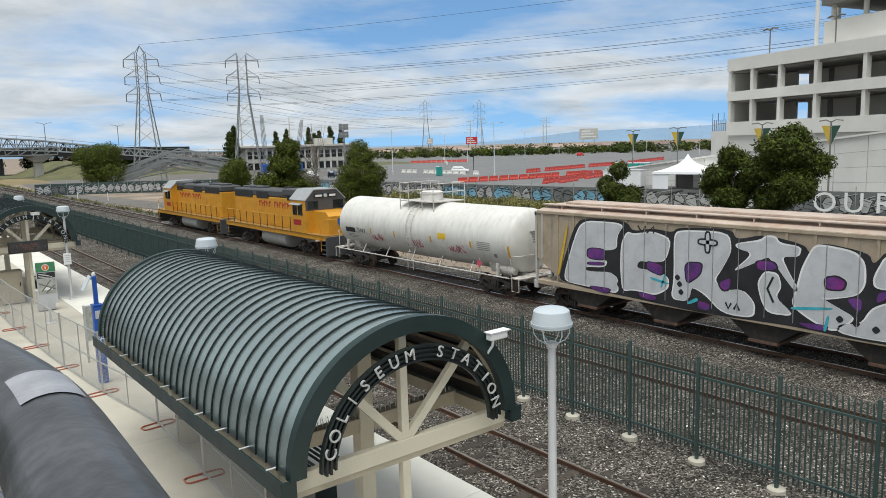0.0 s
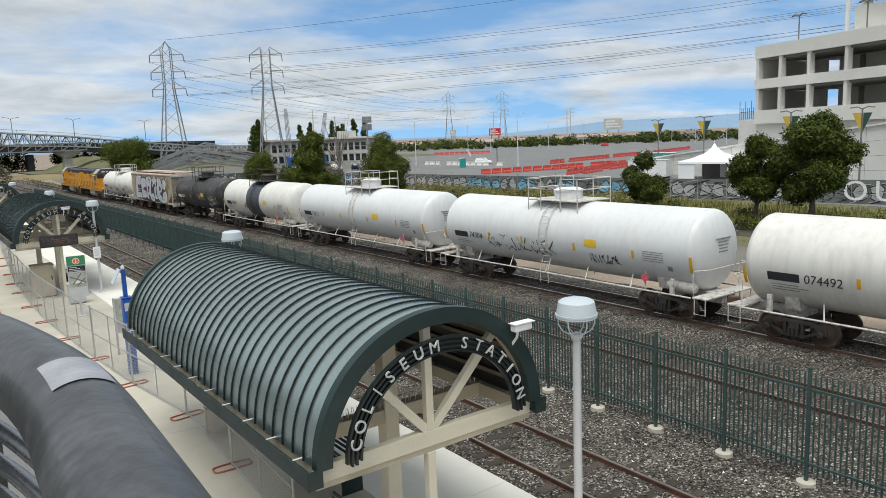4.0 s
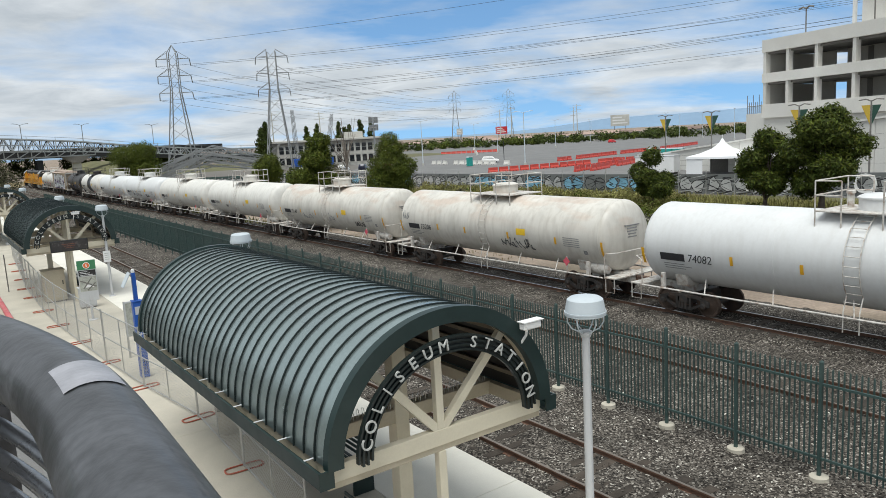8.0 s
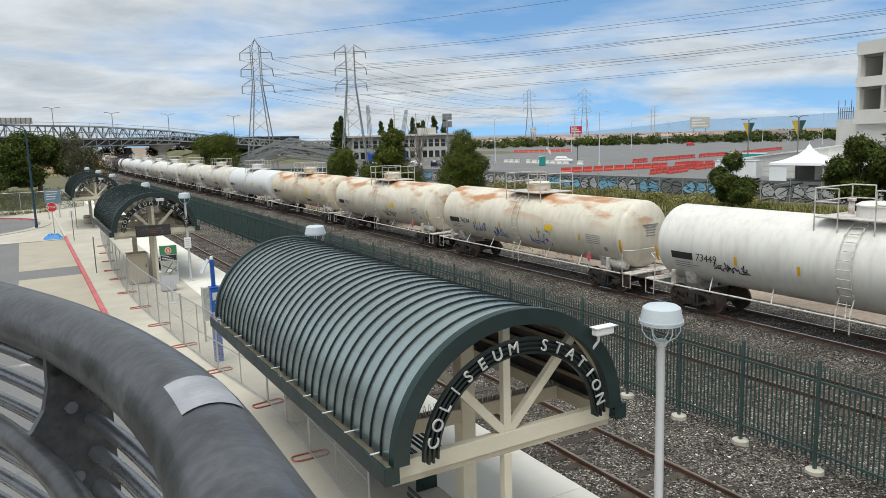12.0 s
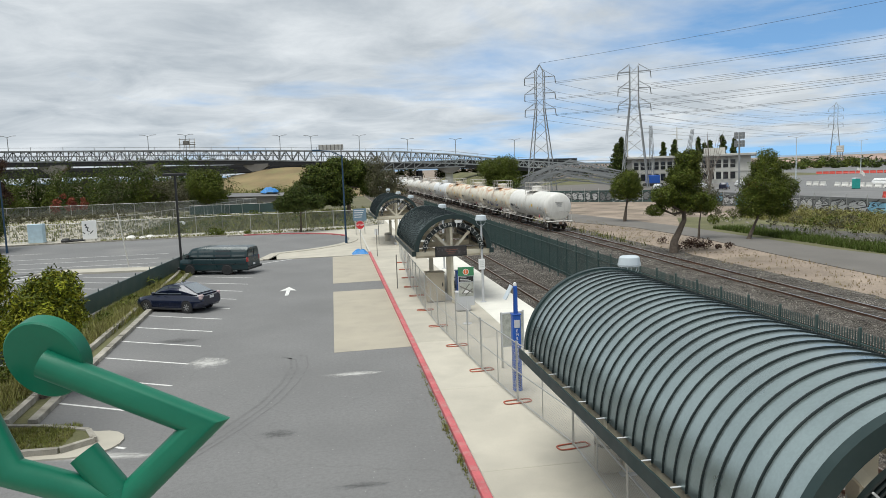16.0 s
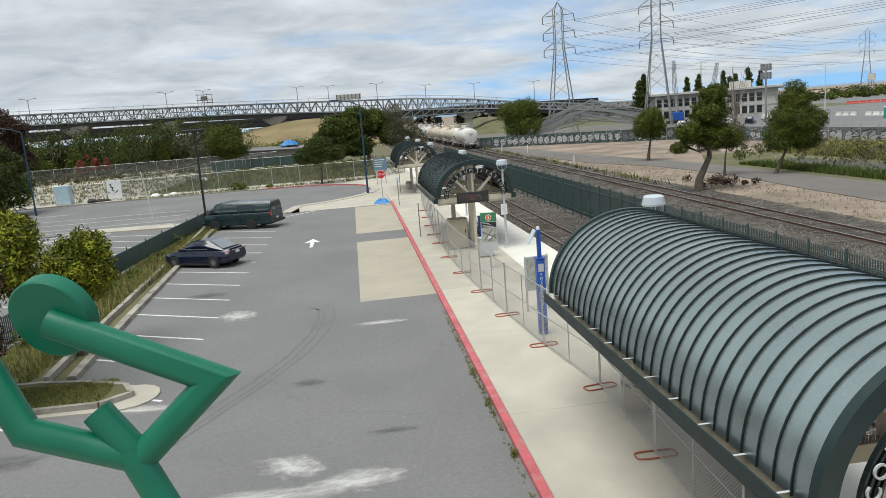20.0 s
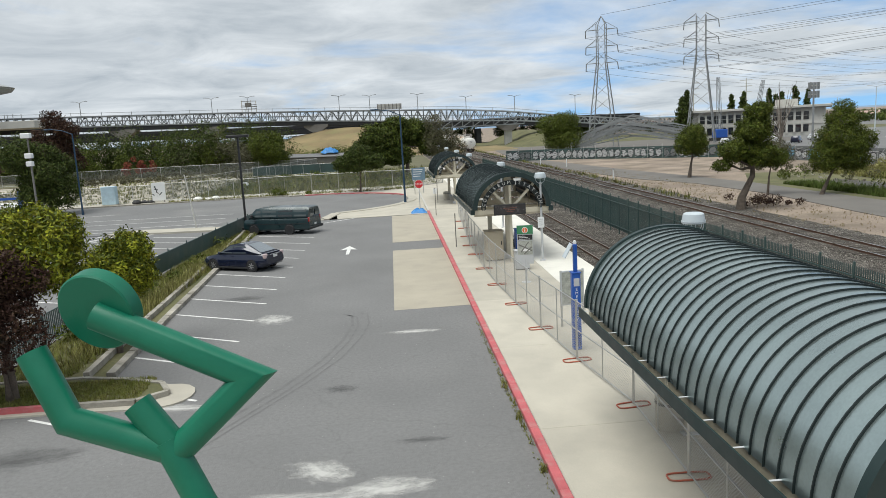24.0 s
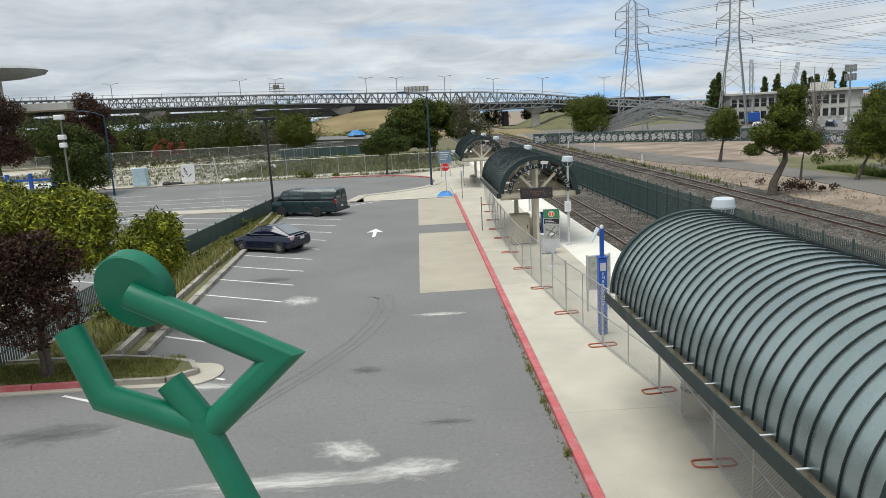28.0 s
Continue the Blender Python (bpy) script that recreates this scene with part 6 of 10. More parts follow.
tank_car(-96.0, -113.3, tank_dirty, frame_white, "dirty white tank car with pencil-like tags", "73148", 8, tags=((0.45, 1.85, 1.6, 0.5, 6, mark_grey), (-0.05, 1.8, 0.8, 0.7, 4, mark_grey), (-0.5, 1.75, 1.2, 0.35, 7, mark_black)))
tank_car(-113.3, -130.6, tank_dirty, frame_white, "dirty white tank car with a black tag", "73206", 9, tags=((-0.15, 1.75, 2.3, 0.55, 9, mark_black), (0.92, 2.6, 0.6, 0.5, 5, mark_grey)))
tank_car(-130.6, -148.4, tank_white, frame_white, "clean glossy white tank car with orange reflectors", "74082", 10)
tank_car(-148.4, -166.0, tank_cream, frame_white, "cream tank car with orange rust along its crown", "74087", 11, tags=((-0.3, 1.75, 1.3, 0.3, 7, mark_black),))
tank_car(-166.0, -183.8, tank_cream_light, frame_white, "cream tank car with rust patches and a black tag", "74217", 12, tags=((-0.15, 1.7, 2.0, 0.55, 8, mark_black),))
tank_car(-183.8, -201.2, tank_cream_light, frame_white, "cream tank car with blue graffiti", "74244", 13, tags=((0.55, 1.75, 1.5, 0.6, 7, spray_blue), (0.3, 1.6, 1.4, 0.6, 6, spray_blue), (-0.12, 1.6, 1.9, 0.8, 8, spray_blue)))
tank_car(-201.2, -219.3, tank_ivory, frame_white, "white tank car at the end of the train", "73449", 14, tags=((0.62, 1.85, 1.6, 0.4, 8, mark_black),))



# ---- vehicles ----
def loft(sections, close=True):
    """Skins a row of equal polygons."""
    g = Mesh()
    n = len(sections[0])
    v = [p for s in sections for p in s]
    f = []
    for i in range(len(sections) - 1):
        f += [(i * n + k, i * n + (k + 1) % n, (i + 1) * n + (k + 1) % n, (i + 1) * n + k) for k in range(n)]
    f += [tuple(range(n)), tuple((len(sections) - 1) * n + k for k in range(n))]
    return g.add(v, f)


def ring(x, z0, z1, w0, w1, r=0.12):
    """A car body's cross-section at x: w0 wide low down, w1 at the top."""
    m = (z0 + z1) / 2
    half = [(w0 - r, z0), (w0, z0 + r), (max(w0, w1), m), (w1, z1 - r), (w1 - r, z1)]
    return [(x, -a, b) for a, b in half] + [(x, a, b) for a, b in reversed(half)]


def wheel(parent, x, y, r, tyre_w, rim_m):
    w = part("wheel", Mesh().lathe([(r * 0.62, -tyre_w / 2), (r * 0.92, -tyre_w / 2), (r, -tyre_w / 2 + 0.04), (r, tyre_w / 2 - 0.04), (r * 0.92, tyre_w / 2), (r * 0.62, tyre_w / 2)], 26, axis="y"), rubber, parent, smooth=True, at=(x, y, r))
    s = -1 if y < 0 else 1
    part("rim", Mesh().lathe([(0.0, s * tyre_w * 0.42), (r * 0.2, s * tyre_w * 0.44), (r * 0.3, s * tyre_w * 0.30), (r * 0.55, s * tyre_w * 0.32), (r * 0.64, s * tyre_w * 0.48)], 22, axis="y"), rim_m, w, smooth=True)
    for k in range(7):
        a = k * 2 * math.pi / 7
        part("spoke", Mesh().bar((0.12 * r * math.cos(a), s * tyre_w * 0.43, 0.12 * r * math.sin(a)), (0.58 * r * math.cos(a), s * tyre_w * 0.43, 0.58 * r * math.sin(a)), 0.05, 0.03), rim_m, w)
    return w


navy = mat("navy", (0.006, 0.010, 0.030), 0.2, 0.1, var=0.06, scale=1, grain=30, bump=0.0, coat=0.6)
teal_dark = mat("teal_dark", (0.010, 0.030, 0.034), 0.3, 0.1, var=0.1, scale=1, grain=30, bump=0.0, coat=0.3, stain=(0.03, 0.045, 0.045), stain_amt=0.3)
rim_silver = mat("rim_silver", (0.50, 0.50, 0.50), 0.35, 0.7, var=0.06, scale=4, grain=40, bump=0)
tail_red = mat("tail_red", (0.36, 0.02, 0.02), 0.25, var=0.05, scale=4, grain=30, bump=0, coat=0.5)
tail_clear = mat("tail_clear", (0.55, 0.42, 0.42), 0.25, var=0.08, scale=6, grain=30, bump=0, coat=0.5)
window_glass = glass_material("window_glass", (0.05, 0.062, 0.066), 0.06)


# pale metallic tone puts the bright sky's reflection into the glass colour
rear_glass = mat("rear_glass", (0.36, 0.39, 0.41), 0.12, 0.7, var=0.04, scale=1, grain=10, bump=0)
van_glass = glass_material("van_glass", (0.06, 0.075, 0.075), 0.06)


def sedan():
    c = thing("sedan_car", "dark blue four-door sedan with a damaged front, parked", "car", (-8.80, 41.19, 0.004), 151.5)
    S = [(2.22, 0.30, 0.62, 0.60, 0.55), (2.10, 0.24, 0.72, 0.76, 0.70), (1.75, 0.20, 0.80, 0.87, 0.80), (1.0, 0.18, 0.92, 0.89, 0.84), (0.4, 0.18, 0.96, 0.89, 0.84), (-1.0, 0.18, 0.99, 0.89, 0.84), (-1.75, 0.22, 0.98, 0.88, 0.82), (-2.15, 0.30, 0.97, 0.82, 0.74), (-2.28, 0.42, 0.92, 0.74, 0.68)]
    part("body", loft([ring(*s, 0.10) for s in S]), navy, c, smooth=True)
    T = [(1.05, 0.90, 0.96, 0.80, 0.72), (0.35, 0.92, 1.40, 0.80, 0.58), (-0.25, 0.94, 1.50, 0.80, 0.58), (-0.85, 0.94, 1.47, 0.80, 0.58), (-1.88, 0.94, 1.00, 0.78, 0.70)]
    gh = part("roof", loft([ring(*s, 0.05) for s in T]), navy, c, smooth=True)
    part("windshield", Mesh().quad((1.02, -0.66, 0.99), (1.02, 0.66, 0.99), (0.40, 0.52, 1.40), (0.40, -0.52, 1.40)), window_glass, c)
    part("rear_window", Mesh().prism([(-0.93, -0.50, 1.47), (-0.93, 0.50, 1.47), (-1.83, 0.62, 1.045), (-1.83, -0.62, 1.045)], (-0.004, 0, 0.008)), rear_glass, c, "rear window, pale metal colour standing in for mirrored sky")
    for s in (-1, 1):
        part("front_side_window", Mesh().prism([(0.78, s * 0.815, 1.0), (0.0, s * 0.815, 1.0), (0.0, s * 0.65, 1.41), (0.36, s * 0.66, 1.36)], (0, s * 0.006, 0)), window_glass, c)
        part("rear_side_window", Mesh().prism([(-0.06, s * 0.815, 1.0), (-0.95, s * 0.815, 1.02), (-0.85, s * 0.66, 1.38), (-0.06, s * 0.65, 1.41)], (0, s * 0.006, 0)), window_glass, c)
        part("mirror", Mesh().box(0.72, 0.86, s * 0.98 - 0.08, s * 0.98 + 0.08, 0.98, 1.10, 0.03), navy, c)
        part("door_handle", Mesh().box(-0.05, 0.1, s * 0.90 - 0.012, s * 0.90 + 0.012, 0.86, 0.89), navy, c)
        part("tail_light", Mesh().box(-2.25, -2.05, s * 0.70 - 0.13, s * 0.70 + 0.13, 0.74, 1.0, 0.04), tail_clear, c)
        part("rocker", Mesh().box(-1.2, 1.2, s * 0.885 - 0.02, s * 0.885 + 0.02, 0.16, 0.26, 0.01), black, c)
    part("headlight", Mesh().box(2.02, 2.2, -0.66, -0.34, 0.56, 0.70, 0.04), lamp_white, c)
    part("broken_bumper", Mesh().box(2.1, 2.26, -0.7, 0.7, 0.24, 0.52, 0.05), black, c)
    part("number_plate", Mesh().box(-2.30, -2.285, -0.17, 0.17, 0.74, 0.88), white_plain, c)
    part("chrome_strip", Mesh().box(-2.285, -2.27, -0.42, 0.42, 0.90, 0.94), rim_silver, c)
    part("spoiler", Mesh().box(-2.18, -2.02, -0.6, 0.6, 0.985, 1.015, 0.01), navy, c)
    for x in (1.36, -1.32):
        for y in (-0.83, 0.83):
            # flat black disc on the body side stands in for the well's shade
            part("wheel_well", Mesh().lathe([(0.0, y * 1.079), (0.37, y * 1.079), (0.37, y * 1.06)], 26, axis="y", at=(x, 0, 0.33)), black, c)
            wheel(c, x, y, 0.32, 0.2, rim_silver)
            part("wheel_arch", Mesh().tube([(x + 0.375 * math.cos(a), y * 1.085, 0.33 + 0.375 * math.sin(a)) for a in np.linspace(0.0, math.pi, 11)], 0.018, 6), navy, c)
    return c


def van():
    c = thing("passenger_van", "dark green long passenger van parked at an angle", "van", (-9.05, 55.94, 0.004), 160.0)
    S = [(2.42, 0.42, 0.95, 0.80, 0.74), (2.36, 0.36, 1.10, 0.94, 0.86), (1.9, 0.32, 1.22, 1.0, 0.95), (1.3, 0.30, 1.26, 1.0, 0.97), (-3.05, 0.32, 1.26, 1.0, 0.97), (-3.16, 0.40, 1.24, 0.98, 0.95)]
    part("body", loft([ring(*s, 0.10) for s in S]), teal_dark, c, smooth=True)
    T = [(1.95, 1.18, 1.26, 0.92, 0.88), (1.35, 1.20, 1.95, 0.97, 0.80), (0.8, 1.2, 2.04, 0.97, 0.80), (-2.9, 1.2, 2.04, 0.97, 0.80), (-3.12, 1.2, 1.96, 0.96, 0.78)]
    part("roof", loft([ring(*s, 0.08) for s in T]), teal_dark, c, smooth=True)
    part("windshield", Mesh().prism([(1.94, -0.82, 1.27), (1.94, 0.82, 1.27), (1.40, 0.72, 1.90), (1.40, -0.72, 1.90)], (0.01, 0, 0.008)), van_glass, c)
    for s in (-1, 1):
        for i, (a, b) in enumerate(((1.45, 0.85), (0.70, -0.45), (-0.60, -1.80), (-1.95, -2.95))):
            m = van_glass if i != 2 else glass_dark
            part("side_window", Mesh().prism([(a, s * 0.985, 1.36), (b, s * 0.985, 1.36), (b, s * 0.905, 1.82), (a - (0.22 if i == 0 else 0), s * 0.905, 1.82)], (0, s * 0.008, 0)), m, c)
        part("mirror", Mesh().box(1.45, 1.6, s * 1.14 - 0.1, s * 1.14 + 0.1, 1.3, 1.55, 0.03), black, c)
        part("rear_window", Mesh().prism([(-3.145, s * 0.46 - 0.36, 1.36), (-3.145, s * 0.46 + 0.36, 1.36), (-3.125, s * 0.46 + 0.32, 1.84), (-3.125, s * 0.46 - 0.32, 1.84)], (-0.012, 0, 0)), van_glass, c)
        part("tail_light", Mesh().box(-3.17, -3.05, s * 0.90 - 0.09, s * 0.90 + 0.09, 0.95, 1.3, 0.02), tail_red, c)
        part("trim_strip", Mesh().box(-3.0, 2.1, s * 1.0 - 0.012, s * 1.0 + 0.012, 0.78, 0.83), black, c)
    part("rear_bumper", Mesh().box(-3.34, -3.14, -0.98, 0.98, 0.40, 0.58, 0.03), black, c)
    part("front_bumper", Mesh().box(2.4, 2.56, -0.95, 0.95, 0.40, 0.58, 0.03), black, c)
    part("number_plate", Mesh().box(-3.19, -3.175, -0.17, 0.17, 0.66, 0.80), white_plain, c)
    for x in (1.5, -1.5):
        for y in (-0.92, 0.92):
            # black disc added for the shaded hollow behind the wheel
            part("wheel_well", Mesh().lathe([(0.0, y * 1.093), (0.43, y * 1.093), (0.43, y * 1.07)], 26, axis="y", at=(x, 0, 0.40)), black, c)
            wheel(c, x, y, 0.37, 0.24, black)
    return c


sedan()
van()

# ---- kerbs, green fence and planting west of the stalls ----
KL = [(-9.3, 22.6), (-9.75, 30.0), (-10.15, 38.6), (-10.5, 46.0), (-10.95, 55.0), (-11.4, 60.0)]
kb = tagged(new("kerb_stalls"), "broken grey concrete kerb along the parking stalls", kind="structure")
for (ax, ay), (bx, by) in zip(KL, KL[1:]):
    n = max(1, int((by - ay) / 1.9))
    for k in range(n):
        p = [(ax + (bx - ax) * t, ay + (by - ay) * t) for t in (k / n + 0.006, (k + 1) / n - 0.006)]
        part("kerb_stone", Mesh().bar((p[0][0], p[0][1], 0.06), (p[1][0], p[1][1], 0.06), 0.28, 0.22), kerb_grey, kb)
        part("kerb_stone", Mesh().bar((p[0][0] - 0.75, p[0][1], 0.12), (p[1][0] - 0.75, p[1][1], 0.12), 0.2, 0.24), kerb_grey, kb)
sheet("ground_verge", [(-13.2, 22.5), (-9.35, 22.5), (-10.2, 38.6), (-11.0, 55.0), (-11.4, 61.4), (-13.2, 61.4)], 0.03, earth_grass, "weedy earth strip beside the stalls", 0.2)


def island():
    out = [(-19, 19.7), (-9.5, 19.65), (-7.2, 19.5)]
    for k in range(9):
        a = radians(-80 + k * 22)
        out.append((-7.0 + 0.85 * math.cos(a), 20.5 + 0.95 * math.sin(a)))
    out += [(-8.2, 21.95), (-9.3, 22.45), (-13.2, 22.5), (-19, 22.6)]
    sheet("pavement_island", out, 0.05, concrete, "pale concrete apron round the planting island", 0.3)
    inn = [(-19, 20.0), (-9.5, 19.95), (-7.6, 19.9), (-6.9, 20.5), (-7.3, 21.3), (-8.6, 21.9), (-10.0, 22.3), (-19, 22.5)]
    sheet("ground_island", inn, 0.16, earth_grass, "rough grass and bark on the planting island", 0.3)
    k = tagged(new("kerb_island"), "planting island kerb, red along its south side", kind="structure")
    pts = inn
    for a, b in zip(pts, pts[1:]):
        L_ = math.dist(a, b)
        n = max(1, int(L_ / 1.8))
        for i in range(n):
            p = [(a[0] + (b[0] - a[0]) * t, a[1] + (b[1] - a[1]) * t, 0.10) for t in ((i + 0.01) / n, (i + 0.99) / n)]
            part("kerb_stone", Mesh().bar(p[0], p[1], 0.16, 0.2), kerb_red if a[1] < 20.02 and b[0] < -9.0 else kerb_grey, k)


island()


def low_fence():
    f = tagged(new("mesh_fence"), "low green mesh fence between the two car parks", "fence")
    pts = [(-14.6, 8.0), (-13.4, 21.5), (-13.35, 30.0), (-13.3, 38.8), (-12.7, 48.0), (-11.9, 59.0), (-11.7, 61.0)]
    slat = Mesh().box(-0.012, 0.012, -0.03, 0.03, 0.05, 1.15).done("slat")
    slat.materials.append(fence_green)
    for (ax, ay), (bx, by) in zip(pts, pts[1:]):
        L_ = math.dist((ax, ay), (bx, by))
        n = max(1, int(L_ / 2.4))
        ang = math.atan2(by - ay, bx - ax) - math.pi / 2
        for k in range(n + 1):
            t = k / n
            part("post", Mesh().tube([(ax + (bx - ax) * t, ay + (by - ay) * t, 0), (ax + (bx - ax) * t, ay + (by - ay) * t, 1.32)], 0.03, 6), fence_green, f)
        for z in (0.55, 1.16):
            part("rail", Mesh().tube([(ax, ay, z), (bx, by, z)], 0.024, 6), fence_green, f)
        if ay > 29:
            part("screen", Mesh().bar((ax + 0.03, ay, 0.66), (bx + 0.03, by, 0.66), 0.012, 1.0), fence_green, f, "dark green windscreen cloth")
        else:
            m = int(L_ / 0.14)
            for k in range(m):
                t = (k + 0.5) / m
                o = part("slat", slat, None, f)
                o.location, o.rotation_euler = (ax + (bx - ax) * t, ay + (by - ay) * t, 0), (0, 0, ang)
    return f


low_fence()


# ---- trees and shrubs ----
def leaf_cloud(g, rnd, blobs, count, size, flat_=0.6):
    """Scatters leaf-sized quads through a set of ellipsoids, thicker near their skins."""
    tot = sum(b[3] * b[4] * b[5] for b in blobs)
    for cx, cy, cz, rx, ry, rz in blobs:
        for _ in range(max(8, int(count * rx * ry * rz / tot))):
            d = Vector((rnd.gauss(0, 1), rnd.gauss(0, 1), rnd.gauss(0, 1))).normalized()
            r = rnd.uniform(0.45, 1.0) ** 0.5 * rnd.uniform(0.86, 1.1)
            r *= 0.82 + 0.34 * noise.noise((d.x * 2.1 + cx, d.y * 2.1 + cy, d.z * 2.1 + cz))
            p = Vector((cx + d.x * rx * r, cy + d.y * ry * r, cz + d.z * rz * r))
            nrm = (d * flat_ + Vector((rnd.gauss(0, 1), rnd.gauss(0, 1), rnd.gauss(0.35, 1))) * 0.6).normalized()
            u = nrm.cross(Vector((rnd.gauss(0, 1), rnd.gauss(0, 1), rnd.gauss(0, 1)))).normalized()
            w = nrm.cross(u)
            s = size * rnd.uniform(0.6, 1.35)
            l_ = s * rnd.uniform(1.2, 1.9)
            g.add([p - u * l_, p + w * s * 0.55, p + u * l_, p - w * s * 0.55], [(0, 1, 2, 3)])
    return g


def tree(name, at, blobs, leaf, count, size, trunk=(), trunk_r=0.2, label="", rz=0, limbs=True, seed=1, group="", leaf2=None):
    """A tapered trunk with limbs to each mass of leaves."""
    t = thing(name, label, "tree", at, rz, group)
    rnd = random.Random(seed)
    trunk = [Vector(p) for p in trunk] or [Vector((0, 0, -0.15)), Vector((0.05, 0, blobs[0][2] * 0.6))]
    rs = [trunk_r * (1 - 0.55 * i / max(1, len(trunk) - 1)) for i in range(len(trunk))]
    rs[0] *= 1.3
    part("trunk", Mesh().tube(trunk, rs, 10), bark, t, smooth=True)
    if limbs:
        for k, b in enumerate(blobs):
            e = Vector(b[:3])
            s = trunk[-1] if k % 2 == 0 else trunk[max(0, len(trunk) - 2)].lerp(trunk[-1], 0.7)
            mid = s.lerp(e, 0.5) + Vector((rnd.uniform(-0.3, 0.3), rnd.uniform(-0.3, 0.3), -0.25))
            part("limb", Mesh().tube([s, mid, e + Vector((0, 0, b[5] * 0.4))], [rs[-1] * 0.8, rs[-1] * 0.5, rs[-1] * 0.2], 6), bark, t, smooth=True)
            for _ in range(2):
                q = e + Vector((rnd.uniform(-0.7, 0.7) * b[3], rnd.uniform(-0.7, 0.7) * b[4], rnd.uniform(0, 0.7) * b[5]))
                part("branch", Mesh().tube([mid, mid.lerp(q, 0.6) + Vector((0, 0, 0.1)), q], [rs[-1] * 0.35, rs[-1] * 0.22, rs[-1] * 0.1], 5), bark, t)
    g = leaf_cloud(Mesh(), rnd, blobs, count, size)
    part("crown", g, leaf, t)
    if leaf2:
        # second leaf colour set higher; on dark crowns it paints a lit top
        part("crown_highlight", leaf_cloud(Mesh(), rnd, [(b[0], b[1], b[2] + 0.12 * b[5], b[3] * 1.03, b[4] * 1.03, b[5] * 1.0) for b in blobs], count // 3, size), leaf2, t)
    return t


def blobs_for(w, h, z0, n, seed, d=None):
    rnd = random.Random(seed)
    out = []
    for k in range(n):
        a = k * 2.399
        r = 0.30 * w * math.sqrt((k + 0.3) / n)
        zz = z0 + h * (0.25 + 0.55 * rnd.random())
        s = rnd.uniform(0.20, 0.30) * w
        out.append((r * math.cos(a), r * math.sin(a), zz, s, s, s * rnd.uniform(0.7, 0.95)))
    out.append((0, 0, z0 + h * 0.82, w * 0.24, w * 0.24, h * 0.2))
    return out


# the island tree: yellow-green crown, purple-leaved lower growth
tree("planted_tree", (-11.35, 20.74, 0.16), [(-0.7, 0.6, 4.2, 2.0, 1.6, 1.3), (1.0, 0.5, 3.9, 1.6, 1.4, 1.1), (-2.4, 0.2, 4.0, 1.6, 1.5, 1.3), (0.5, 1.0, 4.8, 1.4, 1.3, 0.9), (-1.3, 0.9, 5.1, 1.4, 1.3, 0.75), (1.6, 0.6, 4.6, 1.0, 1.0, 0.8)], leaf_yellow, 40000, 0.050, [(0, 0, -0.1), (0.03, 0, 1.0), (-0.05, 0.1, 1.9), (-0.2, 0.2, 2.6)], 0.15, "evergreen tree with yellow-green new growth on the island", leaf2=leaf_olive)
tree("purple_shrub", (-12.3, 20.2, 0.16), [(0.6, -0.3, 3.6, 1.4, 0.9, 1.2), (-0.9, -0.4, 3.4, 1.6, 1.0, 1.4), (1.5, 0.1, 3.0, 0.9, 0.8, 0.8), (-1.7, -0.4, 2.6, 1.3, 0.9, 0.9), (0.3, -0.4, 2.5, 1.0, 0.8, 0.6), (-3.0, -0.2, 3.0, 1.4, 1.0, 1.3), (1.6, -0.4, 3.9, 1.0, 0.6, 0.8), (2.3, -0.2, 3.6, 0.7, 0.5, 0.6), (1.5, -0.3, 2.9, 0.9, 0.5, 0.6), (0.2, -0.5, 1.9, 1.1, 0.6, 0.6), (1.2, -0.4, 2.2, 0.9, 0.5, 0.6), (-1.2, -0.4, 1.8, 1.3, 0.7, 0.8), (-2.6, -0.3, 2.0, 1.3, 0.8, 0.9), (2.1, -0.5, 2.6, 0.8, 0.5, 0.7), (2.3, -0.5, 2.0, 0.6, 0.5, 0.5), (1.2, -0.5, 1.5, 0.8, 0.5, 0.5)], leaf_purple, 40000, 0.042, [(1.0, 0.35, -0.1), (0.95, 0.3, 1.2), (0.6, 0.1, 2.1)], 0.06, "purple-brown leaved shrub in front of the tree")
tree("planted_tree", (-9.6, 25.4, 0.05), [(-0.3, 0.2, 2.9, 1.25, 1.2, 1.3), (0.3, 0.3, 3.6, 0.85, 0.85, 0.8), (-0.9, 0.3, 2.1, 1.0, 1.0, 1.0), (0.5, 0.1, 2.7, 0.8, 0.8, 0.8)], leaf_yellow, 21000, 0.050, [(-0.4, 0, -0.1), (-0.4, 0, 1.5)], 0.09, "bushy evergreen with yellow-green tips beside the kerb", leaf2=leaf_olive, seed=4)

# trees beyond the tracks
tree("acacia_tree", (36.46, 86.2, -0.25), [(0, 0, 4.6, 2.3, 2.2, 2.0), (0.9, 0.2, 3.7, 1.5, 1.6, 1.4), (-1.0, 0, 3.8, 1.5, 1.6, 1.4), (0.2, 0, 5.6, 1.5, 1.5, 1.1)], leaf_olive, 23514, 0.058, [(-0.4, 0, -0.2), (-0.2, 0, 1.4), (0, 0, 2.6)], 0.2, "round dark evergreen on two trunks", seed=2, group="trees beyond the tracks")
